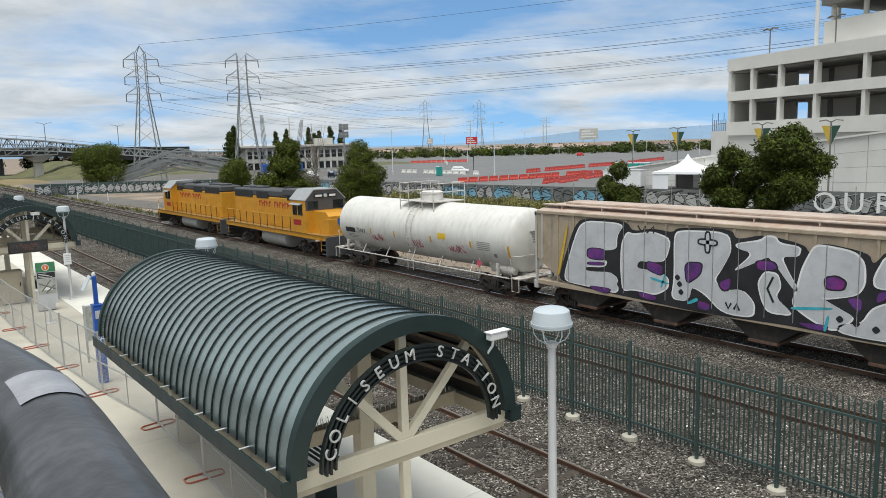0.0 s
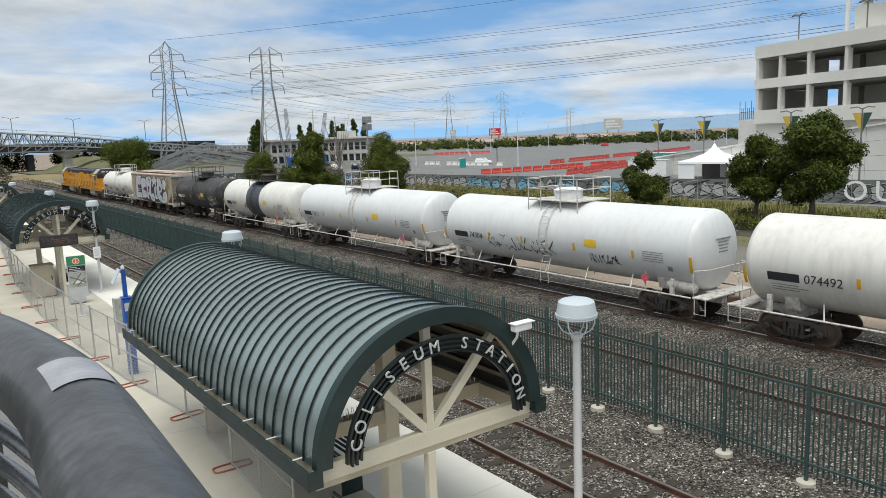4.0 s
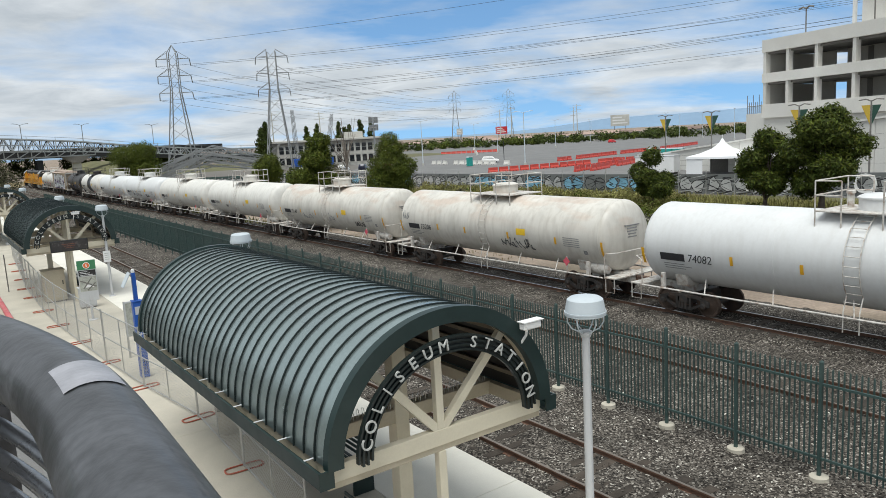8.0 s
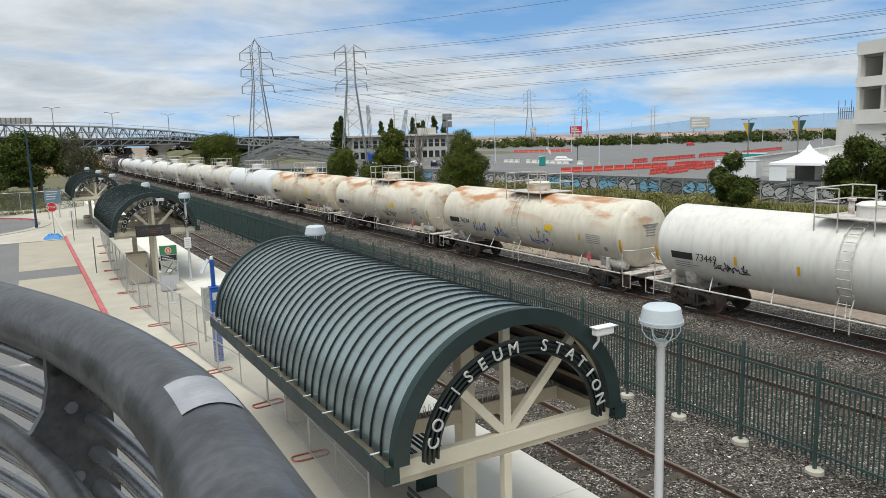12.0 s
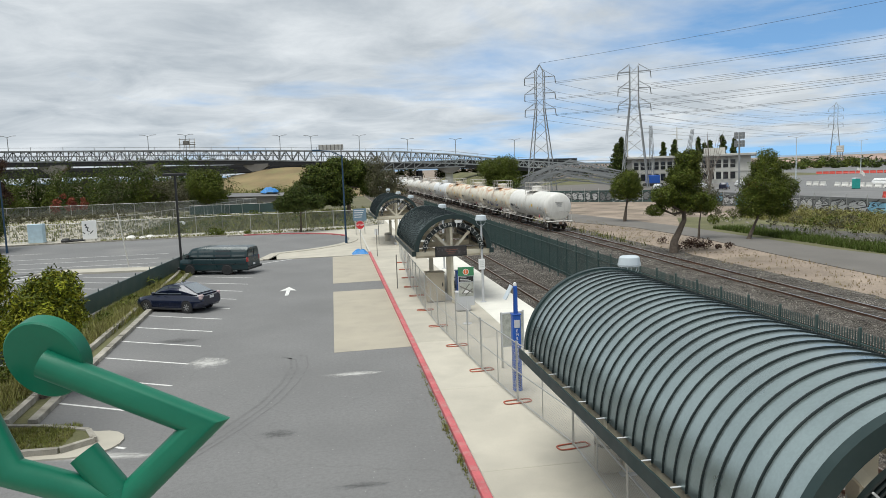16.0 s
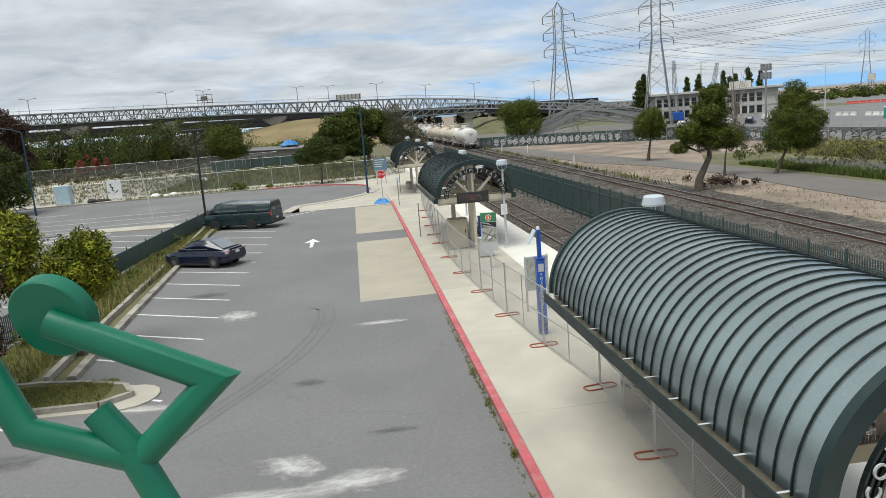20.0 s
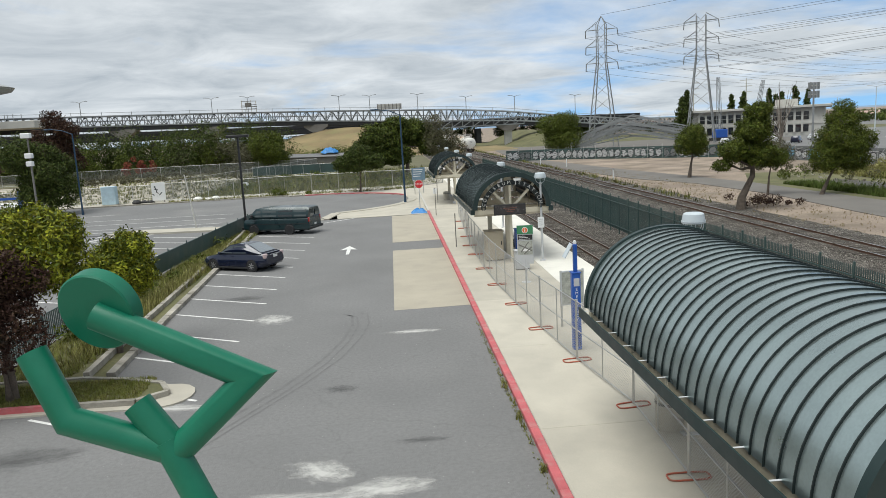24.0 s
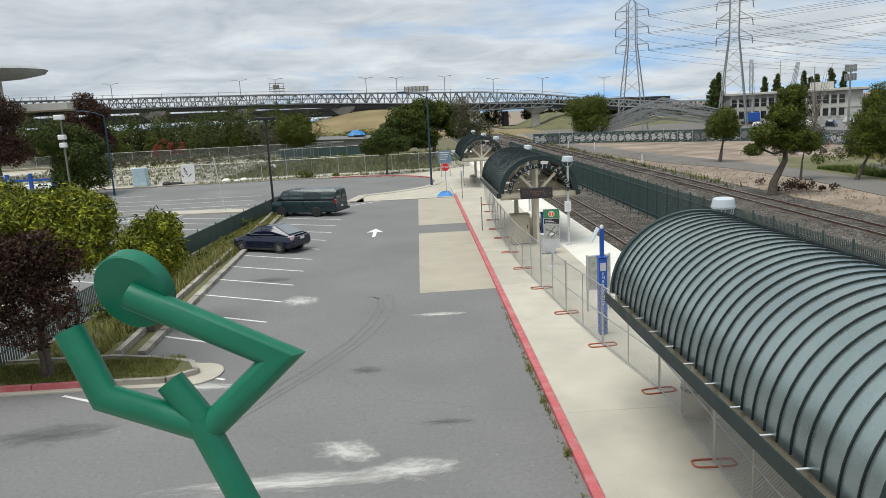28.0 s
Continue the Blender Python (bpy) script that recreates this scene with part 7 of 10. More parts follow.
tree("acacia_tree", (27.0, 54.6, -0.3), [(1.2, 0.2, 4.3, 1.9, 1.8, 1.2), (-0.7, 0, 4.6, 1.3, 1.4, 1.1), (0.9, 0, 6.1, 1.7, 1.6, 1.3), (1.3, 0, 7.5, 1.3, 1.3, 0.9), (2.7, 0.1, 3.9, 1.2, 1.2, 0.9), (-1.5, 0.2, 3.5, 0.9, 0.9, 0.6)], leaf_olive, 28938, 0.058, [(0, 0, -0.2), (0.05, 0, 0.9), (0.45, 0, 1.7), (0.9, 0, 2.6), (0.9, 0, 3.6)], 0.34, "leaning acacia with layered foliage and a thick trunk", seed=3, leaf2=leaf_olive, group="trees beyond the tracks")
tree("acacia_tree", (38.6, 61.0, -0.3), [(0.5, 0, 4.4, 2.7, 2.4, 2.0), (-0.7, 0.2, 3.2, 1.8, 1.7, 1.5), (1.6, 0, 3.1, 1.8, 1.7, 1.6), (0.6, 0, 6.3, 1.8, 1.7, 1.5), (0.7, 0, 7.5, 1.1, 1.1, 0.8), (2.4, 0, 4.6, 1.5, 1.4, 1.3)], leaf_olive, 32558, 0.058, [(-1.2, 0, -0.2), (-0.6, 0, 1.2), (0.1, 0, 2.6)], 0.17, "tall dense evergreen with several leaning stems", seed=5, leaf2=leaf_olive, group="trees beyond the tracks")
tree("thin_tree", (33.6, 63.5, -0.3), [(0.6, 0, 4.0, 2.2, 1.8, 1.6), (-0.6, 0, 3.2, 1.4, 1.4, 1.1), (1.8, 0, 3.3, 1.3, 1.3, 1.0)], leaf_grey, 3990, 0.066, [(0.3, 0, -0.2), (0.4, 0, 1.6), (0.6, 0, 2.8)], 0.1, "thin greyish tree between two evergreens", seed=6, group="trees beyond the tracks")
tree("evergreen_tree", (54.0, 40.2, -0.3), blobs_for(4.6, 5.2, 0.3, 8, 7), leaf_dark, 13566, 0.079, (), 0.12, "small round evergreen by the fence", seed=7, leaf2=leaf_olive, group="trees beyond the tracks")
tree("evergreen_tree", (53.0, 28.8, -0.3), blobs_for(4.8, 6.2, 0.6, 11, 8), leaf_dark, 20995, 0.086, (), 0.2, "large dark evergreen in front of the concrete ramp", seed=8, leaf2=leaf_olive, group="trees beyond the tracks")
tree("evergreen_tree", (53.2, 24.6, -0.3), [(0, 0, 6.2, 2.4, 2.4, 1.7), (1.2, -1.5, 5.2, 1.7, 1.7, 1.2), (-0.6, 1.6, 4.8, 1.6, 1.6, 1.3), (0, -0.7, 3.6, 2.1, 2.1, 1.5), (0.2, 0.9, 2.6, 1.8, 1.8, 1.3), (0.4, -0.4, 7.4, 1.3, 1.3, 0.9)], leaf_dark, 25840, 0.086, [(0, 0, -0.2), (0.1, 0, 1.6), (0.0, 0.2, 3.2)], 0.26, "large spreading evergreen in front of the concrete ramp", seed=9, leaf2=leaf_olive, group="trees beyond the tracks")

# trees by the street
tree("street_tree", (-4.14, 90.6, 0.0), [(0, 0, 4.0, 2.6, 2.4, 1.7), (-1.8, 0, 3.6, 1.8, 1.8, 1.3), (1.9, 0.2, 3.7, 1.7, 1.7, 1.3), (0.2, 0, 5.0, 1.8, 1.8, 1.2)], leaf_dark, 16796, 0.086, [(0, 0, -0.1), (0.1, 0, 1.2), (0.1, 0, 2.4)], 0.13, "small street tree beside the turnaround", seed=10)
tree("street_tree", (-38.7, 84.5, 0.0), blobs_for(8.6, 7.8, 0.5, 13, 11), leaf_dark, 27455, 0.106, (), 0.3, "wide dark green tree across the street", seed=11)
tree("evergreen_tree", (-66.2, 150, -0.2), blobs_for(11, 14.5, 1.0, 14, 12), leaf_purple, 27455, 0.158, (), 0.4, "tall dark brownish-green tree", seed=12)
tree("evergreen_tree", (-71.5, 126, -0.2), blobs_for(13.5, 15.0, 0.5, 15, 14), leaf_purple, 27455, 0.158, (), 0.45, "broad brownish evergreen at the road", seed=13)
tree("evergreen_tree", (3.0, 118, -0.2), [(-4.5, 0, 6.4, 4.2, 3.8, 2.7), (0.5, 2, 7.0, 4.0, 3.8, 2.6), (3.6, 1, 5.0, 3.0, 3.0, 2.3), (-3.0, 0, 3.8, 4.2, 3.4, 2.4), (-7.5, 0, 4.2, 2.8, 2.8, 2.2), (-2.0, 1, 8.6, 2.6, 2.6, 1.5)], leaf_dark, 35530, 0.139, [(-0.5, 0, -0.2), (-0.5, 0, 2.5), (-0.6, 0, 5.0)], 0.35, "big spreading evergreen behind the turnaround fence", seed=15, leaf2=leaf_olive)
tree("thin_tree", (8.0, 116, -0.2), [(0, 0, 5.4, 3.2, 2.6, 3.4), (2.2, 0, 4.2, 2.2, 2.0, 2.6), (-1.0, 0, 8.4, 2.0, 2.0, 1.8)], leaf_grey, 9880, 0.086, [(0, 0, -0.2), (0, 0, 3.0)], 0.15, "half-bare brown tree by the track", seed=16)
tree("evergreen_tree", (40.4, 172, -0.2), blobs_for(12.5, 9.6, 0.2, 14, 17), leaf_olive, 25840, 0.132, (), 0.35, "olive-green tree on the far bank", seed=17)
tree("evergreen_tree", (-26, 158, -0.2), blobs_for(10.5, 9.0, 0.3, 12, 18), leaf_olive, 20995, 0.132, (), 0.3, "rounded olive-green tree below the embankment", seed=18)


bark_grey = mat("bark_grey", (0.20, 0.175, 0.15), 0.95, var=0.25, scale=3, grain=20, bump=0.3)


def bare_tree(at, h):
    t = thing("bare_tree", "leafless grey tree beyond the creek", "tree", at)
    rnd = random.Random(21)
    part("trunk", Mesh().tube([(0, 0, -0.2), (0.1, 0, h * 0.3), (0.2, 0, h * 0.5)], [0.22, 0.16, 0.11], 8), bark_grey, t)
    for k in range(22):
        a = rnd.uniform(0, 6.28)
        z = h * rnd.uniform(0.25, 0.5)
        e = Vector((math.cos(a) * rnd.uniform(0.8, 3.2), math.sin(a) * 2, h * rnd.uniform(0.6, 1.0)))
        s = Vector((0.15, 0, z))
        part("branch", Mesh().tube([s, s.lerp(e, 0.5) + Vector((0, 0, -0.3)), e], [0.07, 0.045, 0.015], 5), bark_grey, t)
    return t


bare_tree((55.0, 100.0, -0.3), 11.5)


def scatter(name, area, count, hgt, wid, material, label, seed, n=5, z=-0.25):
    """Tufts of blades or twigs over an area."""
    rnd = random.Random(seed)
    g = Mesh()
    for _ in range(count):
        x, y = area(rnd)
        s = rnd.uniform(0.5, 1.4)
        for _ in range(n):
            a = rnd.uniform(0, 6.28)
            bx, by = x + rnd.uniform(-1, 1) * wid * s, y + rnd.uniform(-1, 1) * wid * s
            t = rnd.uniform(0.5, 1.2) * hgt * s
            lx, ly = math.cos(a) * t * 0.45, math.sin(a) * t * 0.45
            wx, wy = -math.sin(a) * wid * 0.18, math.cos(a) * wid * 0.18
            g.add([(bx - wx, by - wy, z), (bx + wx, by + wy, z), (bx + lx + wx * 0.3, by + ly + wy * 0.3, z + t), (bx + lx - wx * 0.3, by + ly - wy * 0.3, z + t)], [(0, 1, 2, 3)])
    return tagged(part(name, g, material), label, "grass", kind="stuff")


def shrubs(name, area, count, size, leaf, label, seed, per=90, q=0.09, z=-0.2):
    rnd = random.Random(seed)
    g = Mesh()
    for _ in range(count):
        x, y = area(rnd)
        s = size * rnd.uniform(0.5, 1.3)
        leaf_cloud(g, rnd, [(x, y, z + s * 0.45, s, s, s * 0.65)], per, q)
    return tagged(part(name, g, leaf), label, "shrub", kind="stuff")


def along(pts, spread):
    def f(rnd):
        i = rnd.randrange(len(pts) - 1)
        t = rnd.random()
        return pts[i][0] + (pts[i + 1][0] - pts[i][0]) * t + rnd.gauss(0, spread), pts[i][1] + (pts[i + 1][1] - pts[i][1]) * t + rnd.gauss(0, spread)
    return f


scatter("verge_grass", lambda r: (r.uniform(-13.0, -10.6), r.uniform(22.5, 60)), 6000, 0.22, 0.045, lawn_leaf, "weeds and dry grass along the parking verge", 31, 5, 0.02)
scatter("verge_straw", lambda r: (r.uniform(-11.6, -10.7), r.uniform(24, 50)), 900, 0.42, 0.07, straw_leaf, "tall straw-coloured grass leaning over the verge kerb", 59, 6, 0.02)
scatter("island_grass", lambda r: (r.uniform(-17.5, -7.6), r.uniform(20.1, 21.9)), 8000, 0.085, 0.04, lawn_leaf, "rough grass on the planting island", 32, 5, 0.15)
scatter("kerb_weeds", along([(2.72, 10), (2.76, 26)], 0.03), 160, 0.06, 0.03, lawn_leaf, "weeds growing along the platform kerb", 33, 7, 0.0)
scatter("kerb_tufts", along([(2.74, 13.9), (2.76, 14.2), (2.74, 16.8), (2.78, 17.1), (2.74, 19), (2.76, 19.6)], 0.04), 60, 0.13, 0.035, lawn_leaf, "green tufts at the foot of the kerb", 51, 9, 0.0)
shrubs("verge_shrubs", along([(-12.3, 27), (-12.2, 34), (-12.0, 50)], 0.5), 16, 0.7, leaf_olive, "low green shrubs along the parking verge", 34, 160, 0.06, 0.0)
scatter("bank_grass", lambda r: (r.uniform(50, 62), r.uniform(-5, 84)), 9000, 0.55, 0.17, straw_leaf, "tall pale straw-coloured grass on the far creek bank", 35, 6, -0.3)
scatter("creek_grass", lambda r: (40.0 + abs(r.gauss(0, 2.0)), r.uniform(30, 72)), 5200, 0.32, 0.11, grass_green, "fresh green grass beside the service path", 57, 6, -0.3)
shrubs("bank_shrubs", lambda r: (r.gauss(50.5, 3.4), r.uniform(0, 82)), 54, 1.1, leaf_olive, "bushes along the creek bank", 36, 140, 0.09)
shrubs("bank_brush", lambda r: (r.gauss(51, 4.0), r.uniform(0, 92)), 80, 0.9, leaf_grey, "dry grey brush along the creek bank", 37, 110, 0.09)
shrubs("straw_mounds", lambda r: (r.gauss(57, 2.0), r.uniform(40, 88)), 60, 1.2, straw_leaf, "mounds of pale dry grass below the painted fence", 58, 260, 0.085)
scatter("dry_weeds", lambda r: (r.uniform(27, 33), r.uniform(30, 110)), 1100, 0.14, 0.07, dry_grass, "sparse dry weeds on bare earth", 38, 5, -0.3)
shrubs("dry_bushes", along([(28, 56), (30, 57.5), (31.5, 56), (27.5, 66)], 0.9), 13, 0.65, leaf_purple, "dry reddish-brown bushes by the acacia", 39, 130, 0.06)
scatter("track_weeds", lambda r: (r.uniform(26.2, 27.2), r.uniform(60, 240)), 300, 0.45, 0.25, grass_leaf, "weeds beside the main track", 40, 5, -0.25)
scatter("field_grass", lambda r: (r.uniform(-75, 8), r.uniform(97, 150)), 800, 0.5, 0.4, grass_leaf, "dry grass in the vacant field", 41, 5, -0.3)
def wood(name, area, count, h, leaf, label, seed, per, q):
    """Far trees run together: each a stack of leafy masses down to the ground."""
    rnd = random.Random(seed)
    g = Mesh()
    for _ in range(count):
        x, y = area(rnd)
        t = h * rnd.uniform(0.7, 1.12)
        w = t * rnd.uniform(0.26, 0.4)
        B = [(x + rnd.uniform(-1, 1) * w * 0.6, y + rnd.uniform(-1, 1), t * f, w * s, w * s, t * 0.17) for f, s in ((0.14, 0.9), (0.36, 1.0), (0.58, 0.9), (0.80, 0.62))]
        leaf_cloud(g, rnd, B, per, q)
    return tagged(part(name, g, leaf), label, "woods", kind="stuff")


wood("woods", lambda r: (r.uniform(-125, -30), r.gauss(190, 5)), 64, 13.2, leaf_dark, "dense belt of trees below the bridge", 42, 1250, 0.17)
wood("woods_back", lambda r: (r.uniform(-150, -42), r.gauss(206, 3)), 40, 11.5, leaf_olive, "trees behind the belt below the bridge", 66, 520, 0.26)
wood("woods_olive", lambda r: (r.uniform(-112, -34), r.gauss(183, 3)), 30, 10.0, leaf_olive, "lighter trees in the belt below the bridge", 43, 1100, 0.16)
wood("woods_grey", lambda r: (r.uniform(-52, -32), r.gauss(180, 2)), 8, 9.6, leaf_grey, "greyish trees in the belt below the bridge", 49, 1000, 0.15)
shrubs("hill_foot_shrubs", lambda r: (r.uniform(-34, -2), r.gauss(206, 4)), 42, 3.4, leaf_olive, "bushes along the foot of the dry slope", 52, 380, 0.16, 0.0)
wood("woods_under_bridge", lambda r: (r.uniform(-20, 110), r.gauss(352, 8)), 44, 10.5, leaf_dark, "dark trees seen beneath the bridge", 65, 420, 0.34)
wood("woods_red", lambda r: (r.gauss(-59.0, 2.2), r.gauss(175, 0.8)), 4, 4.8, leaf_red, "red-leaved shrub in the belt of trees", 44, 800, 0.13)
shrubs("field_shrubs", lambda r: (r.uniform(-70, -14), r.gauss(168, 2.5)), 60, 1.3, leaf_grey, "low brush along the far field fence", 45, 70, 0.17, 0.0)
shrubs("turnaround_shrubs", lambda r: (r.choice((-14.5, -10.6)) + r.gauss(0, 0.4), 92.3 + r.gauss(0, 0.2)), 5, 0.85, leaf_olive, "green shrubs at the turnaround kerb", 46, 260, 0.07, 0.0)
scatter("turnaround_weeds", lambda r: (r.uniform(-28, 3), r.uniform(91.3, 93.5)), 420, 0.25, 0.2, grass_leaf, "weeds at the foot of the street fence", 47, 5, 0.02)


# ---- east of the tracks ----
sheet("road_path", [(36, -14), (34, 20), (32.6, 38.5), (33.2, 50), (34.4, 64), (33.6, 78), (30.1, 90), (28.2, 112), (28.0, 150), (31, 150), (35.0, 105), (37.0, 90), (38.6, 75), (38.6, 63), (38.8, 52), (39.6, 46.5), (41.5, 20), (43.5, -14)], -0.27, asphalt_path, "grey gravelly service path beside the tracks", 0.05)
sheet("ground_bank", [(43, -14), (41, 20), (39.3, 46.5), (38.5, 52), (38.3, 63), (38.4, 76), (44, 88), (61, 80), (66, 40), (74, -14)], -0.285, earth_grass, "overgrown creek bank", 0.03)
sheet("road_event_lot", [(70, -60), (66.8, 40), (62.2, 80), (60.6, 121.8), (36.9, 146.4), (60, 330), (520, 420), (520, -60)], -0.26, asphalt_old, "vast grey asphalt event car park", 0.05)
sheet("ground_yard", [(36.9, 146.8), (60.4, 122.4), (110, 190), (120, 330), (40, 330), (27, 160)], -0.24, asphalt_path, "pale construction yard under the pylons", 0.03)

creek_mud = mat("creek_mud", (0.075, 0.066, 0.05), 0.6, var=0.3, scale=0.4, grain=10, bump=0.3)
sheet("water_creek", [(45.6, 0), (45.0, 45), (43.6, 70), (46.8, 74), (51, 46), (51.5, 0)], -0.265, creek_mud, "muddy creek bed with stones and rubbish", 0.02)


def rubble():
    rnd = random.Random(52)
    g = Mesh()
    for _ in range(380):
        x, y = rnd.gauss(47.0, 1.6), rnd.uniform(0, 80)
        s = rnd.uniform(0.05, 0.24)
        c = (x, y, -0.25 + s * 0.3)
        pts = [(c[0] + rnd.uniform(-1, 1) * s, c[1] + rnd.uniform(-1, 1) * s, c[2] + rnd.uniform(-0.5, 0.8) * s) for _ in range(5)]
        g.add(pts, [(0, 1, 2), (0, 2, 3), (0, 3, 4), (0, 4, 1), (1, 2, 4), (2, 3, 4)])
    tagged(part("creek_rubble", g, kerb_grey), "rocks and pale rubbish in the creek bed", "rubble", kind="stuff")


rubble()

screen_grey = mat("screen_grey", (0.16, 0.17, 0.17), 0.8, var=0.15, scale=0.5, grain=8, bump=0.05)
screen_green = mat("screen_green", (0.05, 0.085, 0.08), 0.8, var=0.15, scale=0.5, grain=8, bump=0.05)
spray_pale = mat("spray_pale", (0.46, 0.47, 0.47), 0.7, var=0.12, scale=0.8, grain=10, bump=0)
spray_sky = mat("spray_sky", (0.22, 0.46, 0.62), 0.7, var=0.2, scale=0.8, grain=10, bump=0)


def graffiti_fence(pts, h, screen, label, seed, blue=False, white_from=None):
    """Screened fence panels with sprayed letters, one panel after another."""
    f = tagged(new("screened_fence"), label, "fence")
    rnd = random.Random(seed)
    for (ax, ay), (bx, by) in zip(pts, pts[1:]):
        L_ = math.dist((ax, ay), (bx, by))
        n = max(1, round(L_ / 3.0))
        d = Vector(((bx - ax) / L_, (by - ay) / L_, 0))
        nrm = Vector((d.y, -d.x, 0))
        if nrm.dot(Vector((-ax, -ay, 0))) < 0:
            nrm = -nrm
        for k in range(n):
            o = Vector((ax, ay, -0.3)) + d * (L_ * k / n)
            w = L_ / n
            part("post", Mesh().tube([o, o + Vector((0, 0, h + 0.45))], 0.035, 6), galv, f)
            p = part("panel", Mesh().bar(o + d * 0.02 + Vector((0, 0, h / 2)), o + d * (w - 0.02) + Vector((0, 0, h / 2)), 0.03, h), screen, f)
            # letters: outline, fill and bright edge
            kind = rnd.random()
            for j in range(2):
                cx = w * (0.27 + 0.46 * j)
                P = []
                m = rnd.randint(7, 10)
                for i in range(m):
                    a = 2 * math.pi * i / m
                    P.append((cx + 0.30 * w * math.cos(a) * rnd.uniform(0.5, 1.1), h * 0.47 + h * 0.46 * math.sin(a) * rnd.uniform(0.55, 1.05)))
                fill = spray_sky if blue and kind > 0.55 else spray_pale if kind > 0.12 else screen_grey
                for r, off, m_ in ((1.0, 0.020, spray_black), (0.86, 0.023, fill)):
                    q = [o + d * (cx + (a - cx) * r) + Vector((0, 0, h * 0.47 + (b - h * 0.47) * r)) + nrm * off for a, b in P]
                    part("spray_shape", Mesh().add(q, [tuple(range(m))]), m_, p)
                for ink, off2, wd in ((spray_black, 0.027, 0.075), (fill, 0.030, 0.04)):
                    zig = [Vector((cx + (i_ % 2 - 0.5 + rnd.uniform(-0.35, 0.35)) * 0.42 * w, h * (0.86 - 0.76 * i_ / 5 + rnd.uniform(-0.12, 0.12)))) for i_ in range(6)]
                    row = []
                    for i_, q in enumerate(zig):
                        t_ = (zig[min(5, i_ + 1)] - zig[max(0, i_ - 1)]).normalized()
                        for sg in (-1, 1):
                            row.append(o + d * (q.x - sg * t_.y * wd) + Vector((0, 0, q.y + sg * t_.x * wd)) + nrm * off2)
                    part("spray_stroke", Mesh().add(row, [(2 * i_, 2 * i_ + 2, 2 * i_ + 3, 2 * i_ + 1) for i_ in range(5)]), ink, p)
    return f


graffiti_fence([(66.6, 40), (64.0, 58), (62.1, 80), (61.2, 100), (60.4, 122)], 2.1, screen_grey, "screened chain-link fence covered in silver and blue graffiti", 61, True)
graffiti_fence([(60.4, 122), (48, 134), (36.6, 146.2), (24, 152)], 2.2, screen_green, "green screened fence with pale graffiti", 62)
graffiti_fence([(74.5, -2), (71.5, 12), (69.0, 26), (66.6, 40)], 2.2, screen_grey, "screened fence with large white block graffiti", 63)


def block_letters(text, a, b, z, h, m):
    """Large painted letters along the screen from a to b."""
    t = thing("painted_letters", "large white painted letters on the fence screen", "graffiti", (0, 0, 0))
    n = len(text)
    ang = math.degrees(math.atan2(b[1] - a[1], b[0] - a[0]))
    for i, ch in enumerate(text):
        q = (i + 0.5) / n
        letters(t, ch, h * 1.35, (a[0] + (b[0] - a[0]) * q, a[1] + (b[1] - a[1]) * q, z), (90, 0, ang), m, 0.01)
    return t


block_letters("FA", (66.35, 39.2), (66.8, 35.6), 0.85, 1.7, spray_white)
block_letters("OUR", (68.0, 29.5), (69.3, 22.5), 0.85, 1.9, spray_white)

# red and white barriers in the lot
barrier_red = mat("barrier_red", (0.60, 0.075, 0.055), 0.55, var=0.1, scale=1.5, grain=20, bump=0.02)


def barrier_mesh():
    return Mesh().prism([(-0.28, -0.95, 0), (0.28, -0.95, 0), (0.24, -0.95, 0.28), (0.12, -0.95, 0.5), (0.10, -0.95, 1.0), (-0.10, -0.95, 1.0), (-0.12, -0.95, 0.5), (-0.24, -0.95, 0.28)], (0, 1.9, 0)).done("shell")


def barriers(a, b, m, lab, group, step=2.1, gap=0.0, seed=1):
    rnd = random.Random(seed)
    L_ = math.dist(a, b)
    ang = math.degrees(math.atan2(b[1] - a[1], b[0] - a[0])) - 90
    first_ = None
    n = int(L_ / step)
    for k in range(n):
        if rnd.random() < gap:
            continue
        t = (k + 0.5) / n
        p = pose(a[0] + (b[0] - a[0]) * t, a[1] + (b[1] - a[1]) * t, -0.26, 0, 0, ang + rnd.uniform(-4, 4))
        if first_ is None:
            first_ = thing("traffic_barrier", lab, "barrier", group=group)
            me = barrier_mesh()
            part("shell", me, m, first_)
            part("foot_slot", Mesh().box(-0.285, 0.285, -0.5, -0.2, 0.0, 0.09).box(-0.285, 0.285, 0.2, 0.5, 0.0, 0.09), black, first_)
            first_.matrix_world = p
        else:
            copy_thing(first_, p)


RB = ("red plastic water-filled traffic barrier", "red traffic barriers")
for a, b, gp in (((124, 123), (156, 131.2), 0.15), ((156, 131.2), (178, 135), 0.1), ((178, 135), (216, 149), 0.1), ((88.6, 106), (104.5, 102.8), 0.05), ((104.5, 102.8), (122.4, 102.6), 0.2), ((92.7, 87.3), (104.2, 91.6), 0), ((104.2, 91.6), (115.9, 96), 0), ((95.5, 86.0), (118, 94.5), 0.1), ((178.6, 246.8), (194.7, 229.2), 0), ((113, 103), (124, 100), 0.1)):
    barriers(a, b, barrier_red, *RB, gap=gp, seed=int(a[0]))
barriers((114.6, 162), (113.5, 128), concrete_pale, "white concrete traffic barrier", "white traffic barriers", 2.6, 0.15, 3)
barriers((165, 205), (230, 290), concrete_pale, "white concrete traffic barrier", "white traffic barriers", 5.0, 0.2, 4)


